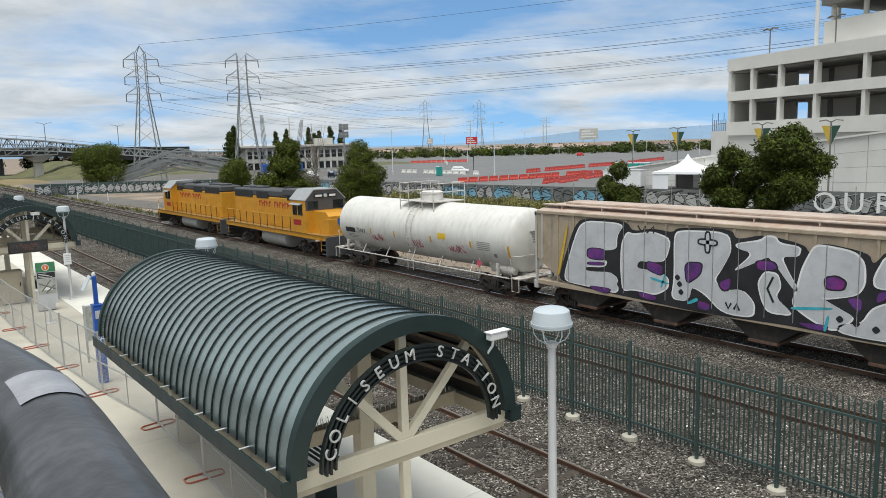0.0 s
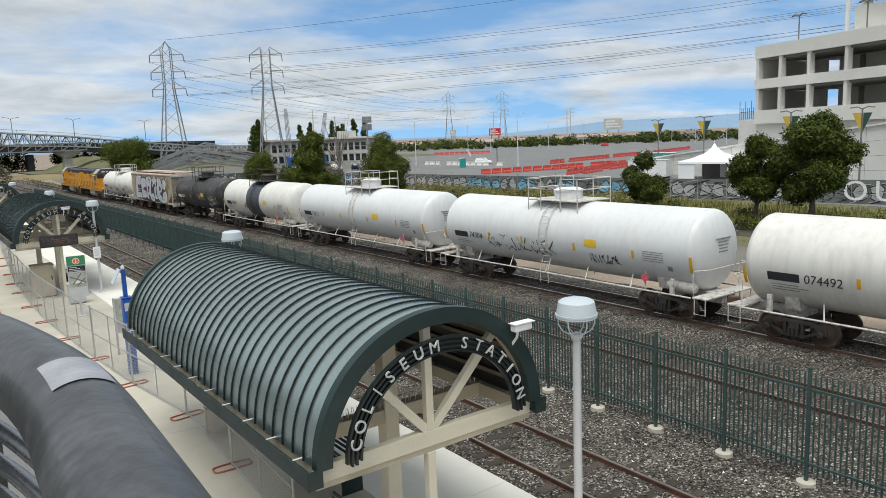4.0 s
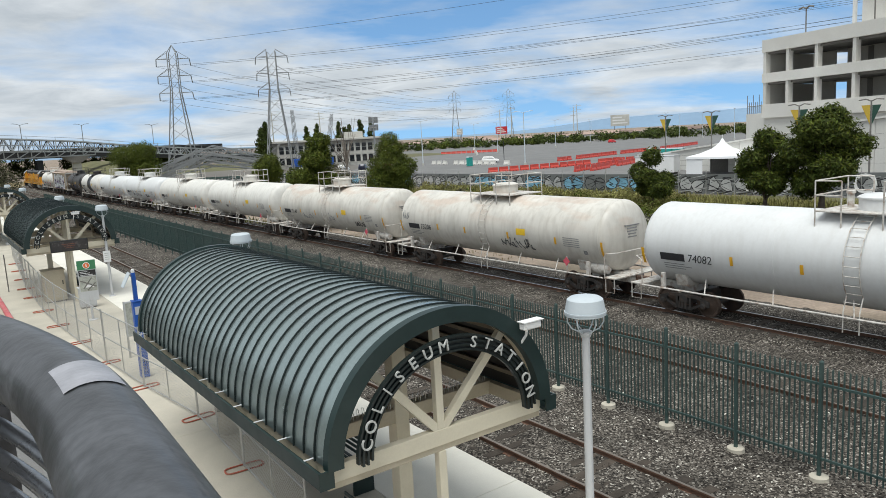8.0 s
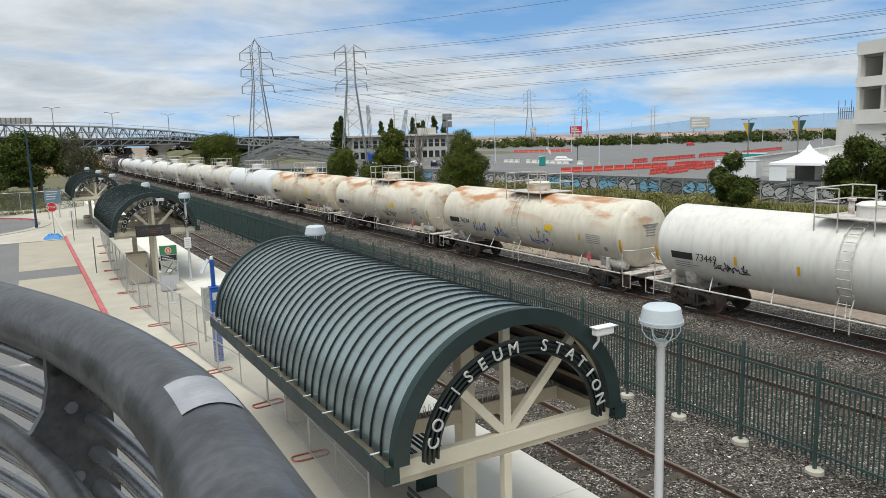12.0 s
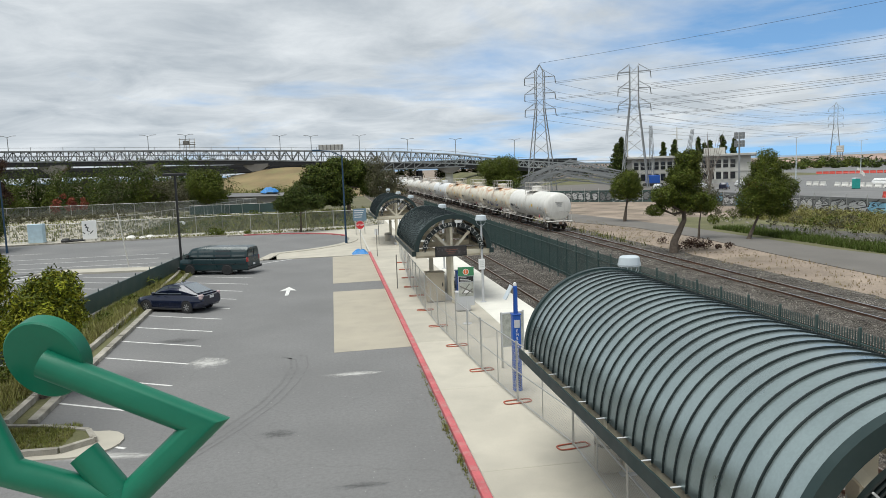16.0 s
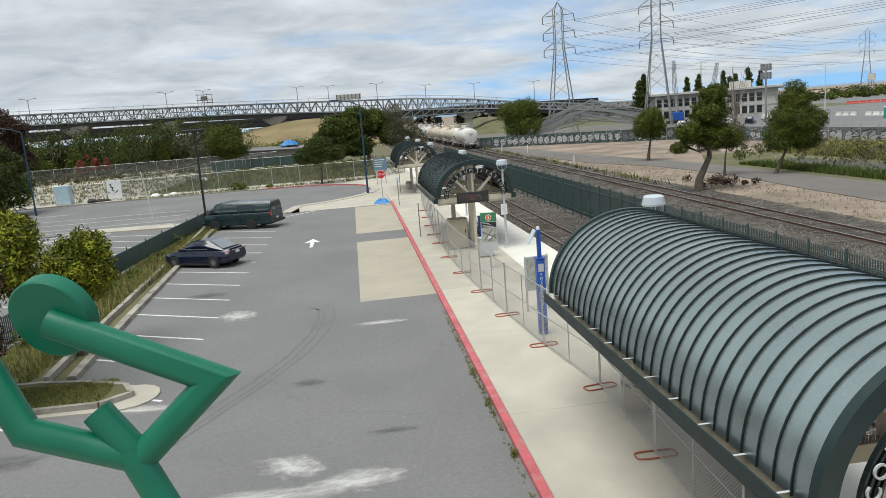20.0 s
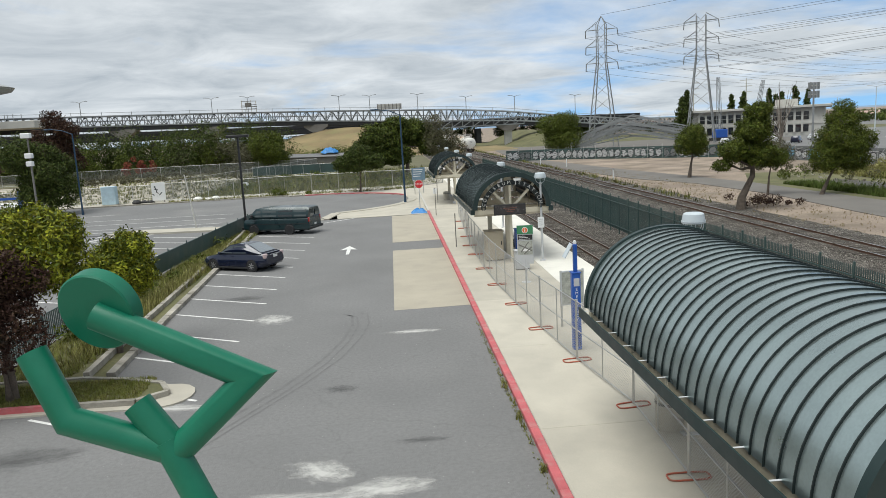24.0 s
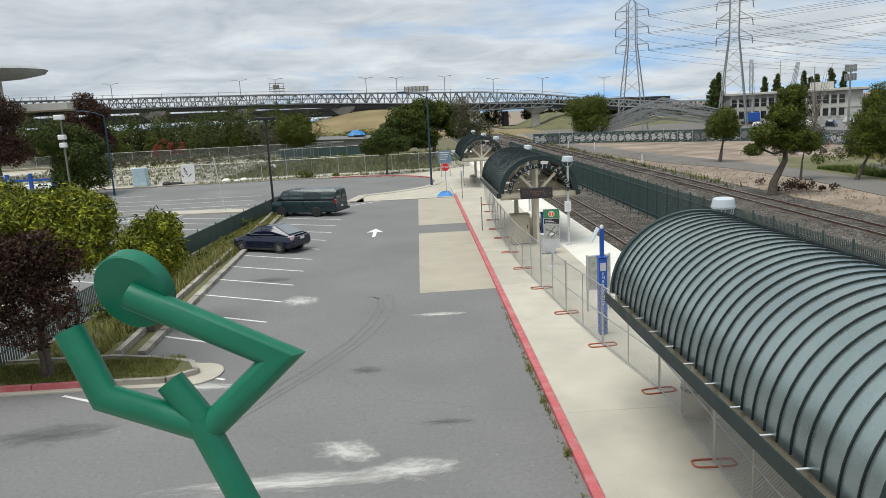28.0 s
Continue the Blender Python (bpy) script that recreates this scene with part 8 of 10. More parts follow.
def portable_toilet(x, y):
    t = thing("portable_toilet", "turquoise plastic portable toilet with a pale roof", "toilet", (x, y, -0.26), group="portable toilets")
    m = MATS.get("toilet_teal") or mat("toilet_teal", (0.02, 0.34, 0.30), 0.5, var=0.08, scale=2, grain=20, bump=0.02)
    part("cabin", Mesh().box(-0.56, 0.56, -0.56, 0.56, 0.05, 2.1, 0.04), m, t)
    part("door", Mesh().box(-0.60, -0.565, -0.40, 0.40, 0.12, 1.95, 0.01), m, t)
    part("roof", Mesh().prism([(-0.6, -0.6, 2.1), (0.6, -0.6, 2.1), (0.5, -0.6, 2.28), (-0.5, -0.6, 2.28)], (0, 1.2, 0)), lamp_white, t)
    part("skid", Mesh().box(-0.6, 0.6, -0.6, 0.6, 0.0, 0.05), black, t)
    return t


pt = portable_toilet(107.6, 136)
for x, y in ((133.6, 103.5), (131.8, 98.4), (131.9, 97.0), (132.0, 95.6), (132.1, 94.2)):
    copy_thing(pt, pose(x, y, -0.26, 0, 0, 20))


def far_car(x, y, m, ang, lab):
    c = thing("parked_car", lab, "car", (x, y, -0.26), ang, "cars in the event lot")
    part("body", loft([ring(*s, 0.1) for s in ((2.2, 0.35, 0.75, 0.8, 0.7), (1.6, 0.25, 0.95, 0.9, 0.85), (-2.1, 0.25, 1.05, 0.9, 0.85), (-2.3, 0.4, 1.0, 0.8, 0.75))]), m, c, smooth=True)
    part("roof", loft([ring(*s, 0.06) for s in ((1.2, 0.9, 1.0, 0.82, 0.76), (0.5, 0.9, 1.62, 0.82, 0.66), (-1.8, 0.95, 1.65, 0.82, 0.66), (-2.2, 0.95, 1.1, 0.8, 0.7))]), m, c, smooth=True)
    for s in (-1, 1):
        part("window", Mesh().prism([(0.8, s * 0.83, 1.08), (-1.95, s * 0.83, 1.1), (-1.75, s * 0.70, 1.52), (0.42, s * 0.70, 1.52)], (0, s * 0.006, 0)), window_glass, c)
        for xx in (1.35, -1.4):
            part("tyre", Mesh().lathe([(0.0, s * 0.72), (0.3, s * 0.72), (0.32, s * 0.76), (0.32, s * 0.88), (0.0, s * 0.9)], 16, axis="y", at=(xx, 0, 0.32)), rubber, c)
    return c


far_car(120.7, 144, white_plain, -40, "white people carrier in the event lot")
far_car(268, 232, red_sign, 10, "dark red truck in the event lot")
for k, (x, y, m) in enumerate(((84, 166, black), (88, 163, white_plain), (92, 160, navy), (80, 170, grey_paint), (97, 156.5, red_sign), (103, 172, white_plain), (76, 158, black))):
    far_car(x, y, m, 35 + 7 * k, "car parked in the construction yard")


def tent(x, y):
    t = thing("event_tent", "white peaked event tent with scalloped eaves", "tent", (x, y, -0.26), 8)
    canvas = MATS.get("canvas") or mat("canvas", (0.82, 0.83, 0.84), 0.7, var=0.03, scale=0.5, grain=10, bump=0.02)
    n = 8
    g = Mesh()
    v = []
    prof = [(0.06, 5.0), (0.45, 4.35), (1.2, 3.65), (2.3, 3.05), (3.6, 2.6), (3.65, 2.3)]
    for r, z in prof:
        for k in range(32):
            a = 2 * math.pi * k / 32
            sq = 1 / max(abs(math.cos(a)), abs(math.sin(a)))
            q = 1 + (sq - 1) * min(1, r / 3.0)
            v.append((r * math.cos(a) * q, r * math.sin(a) * q, z))
    f = [(i * 32 + k, i * 32 + (k + 1) % 32, (i + 1) * 32 + (k + 1) % 32, (i + 1) * 32 + k) for i in range(len(prof) - 1) for k in range(32)]
    part("canopy", g.add(v, f), canvas, t, smooth=True)
    for sx in (-1, 1):
        for sy in (-1, 1):
            part("leg", Mesh().tube([(sx * 3.55, sy * 3.55, 0), (sx * 3.55, sy * 3.55, 2.5)], 0.05, 6), white_plain, t)
    part("side_wall", Mesh().box(-3.55, -3.51, 1.2, 3.5, 0, 2.4), canvas, t)
    part("back_wall", Mesh().box(3.45, 3.49, -3.5, 3.5, 0, 2.3), concrete_dark, t)
    part("finial", Mesh().tube([(0, 0, 4.9), (0, 0, 5.5)], 0.03, 6), white_plain, t)
    return t


tent(92.6, 58.5)


def trailer(x, y, ang, w, d, h, m, lab):
    t = thing("site_trailer", lab, "trailer", (x, y, -0.26), ang, "site trailers")
    part("body", Mesh().box(-w / 2, w / 2, -d / 2, d / 2, 0.3, h, 0.04), m, t)
    part("roof", Mesh().box(-w / 2 - 0.05, w / 2 + 0.05, -d / 2 - 0.05, d / 2 + 0.05, h, h + 0.08), grey_paint, t)
    part("skid", Mesh().box(-w / 2 + 0.3, w / 2 - 0.3, -d / 2 + 0.2, d / 2 - 0.2, 0, 0.3), black, t)
    part("door", Mesh().box(-0.45, 0.45, -d / 2 - 0.03, -d / 2, 0.4, 2.3), concrete_dark, t)
    return t


trailer(90.5, 68.0, 105, 6.0, 2.4, 2.7, white_plain, "white site trailer beside the tent")
trailer(100, 72.0, 100, 12.0, 2.5, 2.6, concrete_pale, "long pale container behind the tent")


def lot_lamp(x, y, h, arms=2):
    l = thing("lot_lamp", "tall grey car park lamp with twin heads", "street lamp", (x, y, -0.26), group="car park lamps")
    part("pole", Mesh().lathe([(0.16, 0), (0.15, 0.9), (0.11, 1.0), (0.07, h)], 10), lamp_white, l, smooth=True)
    part("base", Mesh().lathe([(0.3, 0), (0.3, 0.8), (0.0, 0.82)], 10), concrete_wall, l)
    for s in (-1, 1)[:arms]:
        part("arm", Mesh().tube([(0, 0, h - 0.2), (s * 0.5, -s * 0.5, h + 0.1), (s * 1.0, -s * 1.0, h + 0.2)], 0.045, 6), grey_paint, l)
        part("head", Mesh().box(s * 1.2 - 0.35, s * 1.2 + 0.35, -s * 1.2 - 0.15, -s * 1.2 + 0.15, h + 0.13, h + 0.26, 0.03), grey_paint, l)
    return l


ll = lot_lamp(107.5, 116.2, 11.6)
for x, y in ((223, 224), (279, 256), (182, 228), (188, 221), (107.7, 156), (330, 240), (300, 205), (255, 160), (150, 260), (240, 180), (360, 330), (190, 300)):
    copy_thing(ll, pose(x, y, -0.26, 0, 0, x * 7 % 90))
post_dark = thing("sign_post", "dark slim post in the event lot", "post", (125.3, 144, -0.26))
part("post", Mesh().tube([(0, 0, 0), (0, 0, 5.5)], 0.09, 6), black, post_dark)


def billboard(x, y, w, h, z, ang, m, lab):
    b = thing("billboard", lab, "sign", (x, y, -0.3), ang)
    for s in (-1, 1):
        part("leg", Mesh().box(s * w * 0.3 - 0.2, s * w * 0.3 + 0.2, -0.2, 0.2, 0, z), concrete_dark, b)
    part("board", Mesh().box(-w / 2, w / 2, -0.25, 0.25, z, z + h, 0.03), m, b)
    for k in range(3):
        part("text_bar", Mesh().box(-w * 0.4, w * (0.4 - 0.15 * k), -0.30, -0.26, z + h * (0.2 + 0.25 * k), z + h * (0.32 + 0.25 * k)), white_plain, b)
    return b


billboard(330, 385, 8, 5, 7, -40, red_sign, "large red and white billboard beyond the lot")
billboard(296, 388, 4, 4, 8, -40, concrete_wall, "small pale roadside sign")
billboard(470, 400, 15, 9, 8, -45, concrete_wall, "pale billboard frame far beyond the lot")


def power_pole(x, y, h):
    p = thing("power_pole", "steel power pole with three crossarms", "power pole", (x, y, -0.3), group="power poles")
    part("pole", Mesh().lathe([(0.4, 0), (0.2, h)], 8), concrete_wall, p)
    for k in range(3):
        part("crossarm", Mesh().box(-2.6, 2.6, -0.12, 0.12, h - 1 - 2.6 * k, h - 0.8 - 2.6 * k), concrete_wall, p)
    return p


pp = power_pole(300, 340, 23)
for x, y in ((345, 328), (318, 372), (375, 360), (140, 330), (165, 330)):
    copy_thing(pp, pose(x, y, -0.3, 0, 0, -35))

# ---- far distance ----
far_wall = mat("far_wall", (0.48, 0.46, 0.43), 0.9, var=0.2, scale=0.05, grain=1, bump=0, obj_var=0.35)
far_roof = mat("far_roof", (0.33, 0.24, 0.20), 0.9, var=0.2, scale=0.05, grain=1, bump=0, obj_var=0.4)


def far_town():
    rnd = random.Random(71)
    for k in range(34):
        a = radians(rnd.uniform(16, 62))
        r = rnd.uniform(430, 620)
        x, y = r * math.sin(a), r * math.cos(a)
        w, d, h = rnd.uniform(8, 24), rnd.uniform(8, 14), rnd.uniform(2.6, 4.6)
        b = thing("distant_building", "low pale building far beyond the lot", "building", (x, y, -0.3), -math.degrees(a), "distant buildings")
        part("wall", Mesh().box(-w / 2, w / 2, -d / 2, d / 2, 0, h), far_wall, b)
        part("roof", Mesh().prism([(-w / 2 - 0.4, -d / 2 - 0.4, h), (-w / 2 - 0.4, d / 2 + 0.4, h), (-w / 2 - 0.4, 0, h + 1.6)], (w + 0.8, 0, 0)), far_roof, b)
        for j in range(int(w / 4)):
            part("window", Mesh().box(-w / 2 + 1 + j * 4, -w / 2 + 3 + j * 4, -d / 2 - 0.06, -d / 2, 1.0, 2.6), glass_dark, b)
    for nm, leaf, n, s0, sd in (("distant_trees", leaf_dark, 560, 4.4, 72), ("distant_trees_olive", leaf_olive, 220, 3.8, 73)):
        r2 = random.Random(sd)

        def area(rn):
            a = radians(rn.uniform(12, 66))
            r = rn.uniform(400, 640)
            return r * math.sin(a), r * math.cos(a)

        shrubs(nm, area, n, s0, leaf, "belt of distant trees on the plain", sd, 85, 0.6, 0.0)


far_town()


def ridge():
    g = Mesh()
    v = []
    n = 140
    for k in range(n + 1):
        a = radians(-40 + 130 * k / n)
        h = 30 + 80 * max(0, math.sin((k - 84) / 36)) + 16 * noise.noise((k * 0.13, 0, 3)) + 5 * noise.noise((k * 0.6, 2, 3))
        h = max(8, h * (0.3 if k < 84 else min(1, 0.3 + (k - 84) * 0.06)))
        x, y = 4300 * math.sin(a), 4300 * math.cos(a)
        v += [(x, y, -5), (x * 1.05, y * 1.05, h)]
    g.add(v, [(2 * k, 2 * k + 2, 2 * k + 3, 2 * k + 1) for k in range(n)])
    # distance haze is mixed into the hills' blue base colour
    structure("backdrop_hills", g, mat("haze_hills", (0.20, 0.30, 0.42), 1.0, var=0.06, scale=0.004, grain=0.02, bump=0), "hills on the horizon, tinted blue for haze")


ridge()

# ---- pylons and wires ----
steel_far = mat("steel_far", (0.30, 0.31, 0.31), 0.6, 0.3, var=0.12, scale=0.5, grain=5, bump=0)


def pylon(at, rz, h, peak, lab):
    p = thing("transmission_pylon", lab, "pylon", at, rz, "lattice pylons")
    wz = lambda z: (3.6 - (3.6 - 1.15) * min(1, z / (h * 0.66)) if z < h * 0.66 else 1.15)
    zs = [0, h * 0.14, h * 0.27, h * 0.38, h * 0.48, h * 0.57, h * 0.66, h * 0.73, h * 0.80, h * 0.87, h * 0.94]
    for sx in (-1, 1):
        for sy in (-1, 1):
            part("leg", Mesh().bar((sx * wz(0), sy * wz(0), 0), (sx * wz(h * 0.66), sy * wz(h * 0.66), h * 0.66), 0.22).bar((sx * 1.15, sy * 1.15, h * 0.66), (sx * 1.15, sy * 1.15, h * 0.94), 0.2), steel_far, p)
    for i, (a, b) in enumerate(zip(zs, zs[1:])):
        wa, wb = wz(a), wz(b)
        lo = [Vector((cx_ * wa, cy_ * wa, a)) for cx_, cy_ in ((-1, -1), (1, -1), (1, 1), (-1, 1))]
        hi = [Vector((cx_ * wb, cy_ * wb, b)) for cx_, cy_ in ((-1, -1), (1, -1), (1, 1), (-1, 1))]
        g = Mesh().tube([lo[0], hi[1], lo[2], hi[3], lo[0], hi[0], lo[1], hi[2], lo[3], hi[0], hi[1], hi[2], hi[3], hi[0]], 0.07, 4)
        part("bracing", g, steel_far, p)
    if peak:
        g = Mesh()
        for sx in (-1, 1):
            for sy in (-1, 1):
                g.bar((sx * 1.15, sy * 1.15, h * 0.94), (0, 0, h), 0.14)
        part("peak", g, steel_far, p)
    for k in range(3):
        z = h * (0.90 - 0.125 * k)
        for s in (-1, 1):
            g = Mesh()
            for y in (-0.8, 0.8):
                g.bar((s * 1.15, y, z), (s * 4.2, 0, z), 0.12).bar((s * 1.15, y, z + h * 0.055), (s * 4.2, 0, z), 0.10)
            part("crossarm", g, steel_far, p)
            part("insulator", Mesh().tube([(s * 4.2, 0, z), (s * 4.4, 0.4, z - 1.9)], 0.13, 6), steel_far, p)
    return p


P1, P2 = (58.3, 197.5), (82.2, 189.0)
pylon((*P1, -0.3), -28, 35.0, True, "lattice steel pylon with a pointed top")
pylon((*P2, -0.3), -28, 35.0, False, "lattice steel pylon with a flat top")
for x, y, h in ((332, 440, 41), (375, 428, 41)):
    pylon((x, y, -0.3), -40, h, True, "distant lattice steel pylon beyond the event lot")


def wires():
    lines = []
    w = thing("overhead_wires", "high-voltage wires strung between pylons", "wires", (0, 0, 0))
    for (px, py), h, far, rz in ((P1, 35.0, (332, 440, 41), -28), (P2, 33.0, (375, 428, 41), -28)):
        c, s = math.cos(radians(rz)), math.sin(radians(rz))
        for k in range(3):
            for sd in (-1, 1):
                z = h * (0.90 - 0.125 * k) - 2.2
                a = Vector((px + c * sd * 4.4, py + s * sd * 4.4, z))
                fc, fs = math.cos(radians(-40)), math.sin(radians(-40))
                b = Vector((far[0] + fc * sd * 4.4, far[1] + fs * sd * 4.4, far[2] * (0.90 - 0.125 * k) - 2))
                e = Vector((px + 205 + sd * 4.0, py - 190 - sd * 4.0, z + 22))
                for q, sag in ((b, 6.0), (e, 5.0)):
                    pts = [a.lerp(q, t / 16) - Vector((0, 0, sag * 4 * (t / 16) * (1 - t / 16))) for t in range(17)]
                    part("wire", Mesh().tube(pts, 0.032, 4, caps=False), black, w)
    a, e = Vector((*P1, 35)), Vector((P1[0] + 205, P1[1] - 190, 60))
    part("earth_wire", Mesh().tube([a.lerp(e, t / 16) - Vector((0, 0, 16 * (t / 16) * (1 - t / 16))) for t in range(17)], 0.035, 4, caps=False), black, w)
    return w


wires()


# ---- offices, cranes and steelwork under the pylons ----
def office():
    b = thing("office_building", "long two-storey white office with a dark window band", "building", (106.5, 208.7, -0.3), -27)
    W, D = 38.0, 14.0
    part("wall", Mesh().box(-W / 2, W / 2, 0, D, 0, 8.0), concrete_wall, b)
    part("roof", Mesh().box(-W / 2 - 1.6, W / 2 + 1.6, -1.6, D + 1, 8.0, 8.7, 0.1), concrete_wall, b, "overhanging flat white roof")
    part("soffit", Mesh().box(-W / 2 - 1.4, W / 2 + 1.4, -1.4, -0.05, 7.7, 7.99), concrete_dark, b)
    n = 15
    for k in range(n):
        x = -W / 2 + 4 + k * (W - 8) / n
        wd = part("window", Mesh().box(x + 0.3, x + (W - 8) / n - 0.3, -0.10, -0.02, 4.6, 6.9), glass_dark, b)
        part("window_frame", Mesh().box(x + 0.25, x + (W - 8) / n - 0.25, -0.14, -0.11, 5.7, 5.8), concrete_wall, wd)
        part("fin", Mesh().box(x - 0.28, x + 0.28, -0.6, -0.02, 1.0, 7.7), concrete_wall, b)
        part("window", Mesh().box(x + 0.3, x + (W - 8) / n - 0.3, -0.10, -0.02, 1.2, 3.2), glass_dark, b)
    part("spandrel", Mesh().box(-W / 2, W / 2, -0.25, -0.02, 3.4, 4.4), concrete_wall, b)
    part("roof_plant", Mesh().box(6, 12, 3, 8, 8.7, 10.6, 0.05), concrete_wall, b)
    return b


office()


def conifer(at, h, w, seed):
    t = thing("conifer_tree", "tall dark conifer behind the office", "tree", at, 0, "conifers by the office")
    rnd = random.Random(seed)
    part("trunk", Mesh().tube([(0, 0, 0), (0, 0, h * 0.95)], [0.3, 0.05], 8), bark, t)
    g = Mesh()
    for k in range(9):
        z = h * (0.14 + 0.095 * k)
        r = w * (1 - 0.095 * k) * rnd.uniform(0.75, 1.1)
        leaf_cloud(g, rnd, [(rnd.uniform(-0.3, 0.3), rnd.uniform(-0.3, 0.3), z, r, r, h * 0.085)], 170, 0.34)
    part("crown", g, leaf_dark, t)
    return t


conifer((87.0, 213.5, -0.3), 13.5, 4.2, 81)
conifer((89.5, 215.5, -0.3), 15.5, 3.6, 82)
for k, (x, y, h) in enumerate(((113, 236, 17), (117, 236, 18), (124, 233, 18.5), (128, 232, 17), (132, 231, 19), (135.5, 230, 17.5), (127, 234, 16))):
    conifer((x, y, -0.3), h * 0.82, 3.3, 83 + k)


def crane(x, y, h, lean):
    c = thing("lattice_crane", "lattice crane mast at the construction yard", "crane", (x, y, -0.3), 0, "lattice cranes")
    g = Mesh()
    n = 16
    for sx, sy in ((-0.6, -0.6), (0.6, -0.6), (0.6, 0.6), (-0.6, 0.6)):
        part("chord", Mesh().bar((sx, sy, 1.5), (sx * 0.5 + lean, sy * 0.5, h), 0.12), steel_far, c)
    for k in range(n):
        a, b = k / n, (k + 1) / n
        s = 1 if k % 2 else -1
        g.bar((-0.6 * s + lean * a, -0.6, 1.5 + (h - 1.5) * a), (0.6 * s * (1 - b / 2) + lean * b, -0.6 * (1 - b / 2), 1.5 + (h - 1.5) * b), 0.08)
        g.bar((0.6 * s + lean * a, 0.6, 1.5 + (h - 1.5) * a), (-0.6 * s * (1 - b / 2) + lean * b, 0.6 * (1 - b / 2), 1.5 + (h - 1.5) * b), 0.08)
    part("lacing", g, steel_far, c)
    part("cab", Mesh().box(-1.6, 1.6, -1.5, 1.5, 0.9, 3.2, 0.1), blue_paint, c)
    part("tracks", Mesh().box(-2.2, 2.2, -2.2, 2.2, 0, 0.9, 0.1), black, c)
    return c


crane(92.5, 200, 17.5, -0.6)
crane(101, 198, 16.0, 2.8)


def cell_mast(x, y, h):
    m = thing("cell_mast", "grey mobile phone mast with antenna panels", "mast", (x, y, -0.3))
    part("pole", Mesh().lathe([(0.3, 0), (0.18, h)], 8), steel_far, m)
    for z in (h - 0.6, h - 2.6):
        for k in range(9):
            a = k * 2 * math.pi / 9
            part("antenna", Mesh().box(1.1 * math.cos(a) - 0.14, 1.1 * math.cos(a) + 0.14, 1.1 * math.sin(a) - 0.1, 1.1 * math.sin(a) + 0.1, z - 0.8, z + 0.8), steel_far, m)
        part("ring", Mesh().tube([(1.0 * math.cos(a), 1.0 * math.sin(a), z) for a in np.linspace(0, 6.0, 14)], 0.06, 5), concrete_wall, m)
    return m


cell_mast(100.5, 168.0, 13.4)


def truss_stack():
    """Stacked lattice girders lying in the yard."""
    rnd = random.Random(91)
    for i in range(9):
        y = 176 + i * 1.4
        x0, L_ = 44 + rnd.uniform(-2, 3), rnd.uniform(24, 32)
        tilt = (5.5 if i < 5 else -3.5) * rnd.uniform(0.7, 1.1)
        t = thing("steel_girder", "grey lattice girder stacked in the construction yard", "girder", (x0, y, -0.2 + 0.32 * (i % 4)), -18, "stacked girders")
        zig = []
        n = 12
        up_ = lambda q: q * tilt if tilt > 0 else (1 - q) * -tilt
        for z in (0.2, 2.0):
            part("chord", Mesh().bar((0, 0, z), (L_ * 0.5, 0, z + abs(tilt)), 0.26).bar((L_ * 0.5, 0, z + abs(tilt)), (L_, 0, z + abs(tilt) * 0.35), 0.26), steel_far, t)
        for k in range(n):
            a, b = k / n, (k + 0.5) / n
            zf = lambda q: abs(tilt) * (q / 0.5 if q < 0.5 else 1 - 0.65 * (q - 0.5) / 0.5)
            zig += [(L_ * a, 0, 0.2 + zf(a)), (L_ * b, 0, 2.0 + zf(b))]
        part("lacing", Mesh().tube(zig, 0.09, 4), steel_far, t)
        part("cradle", Mesh().box(-0.3, 0.3, -0.5, 0.5, -0.3, 0.2), concrete_dark, t)


truss_stack()


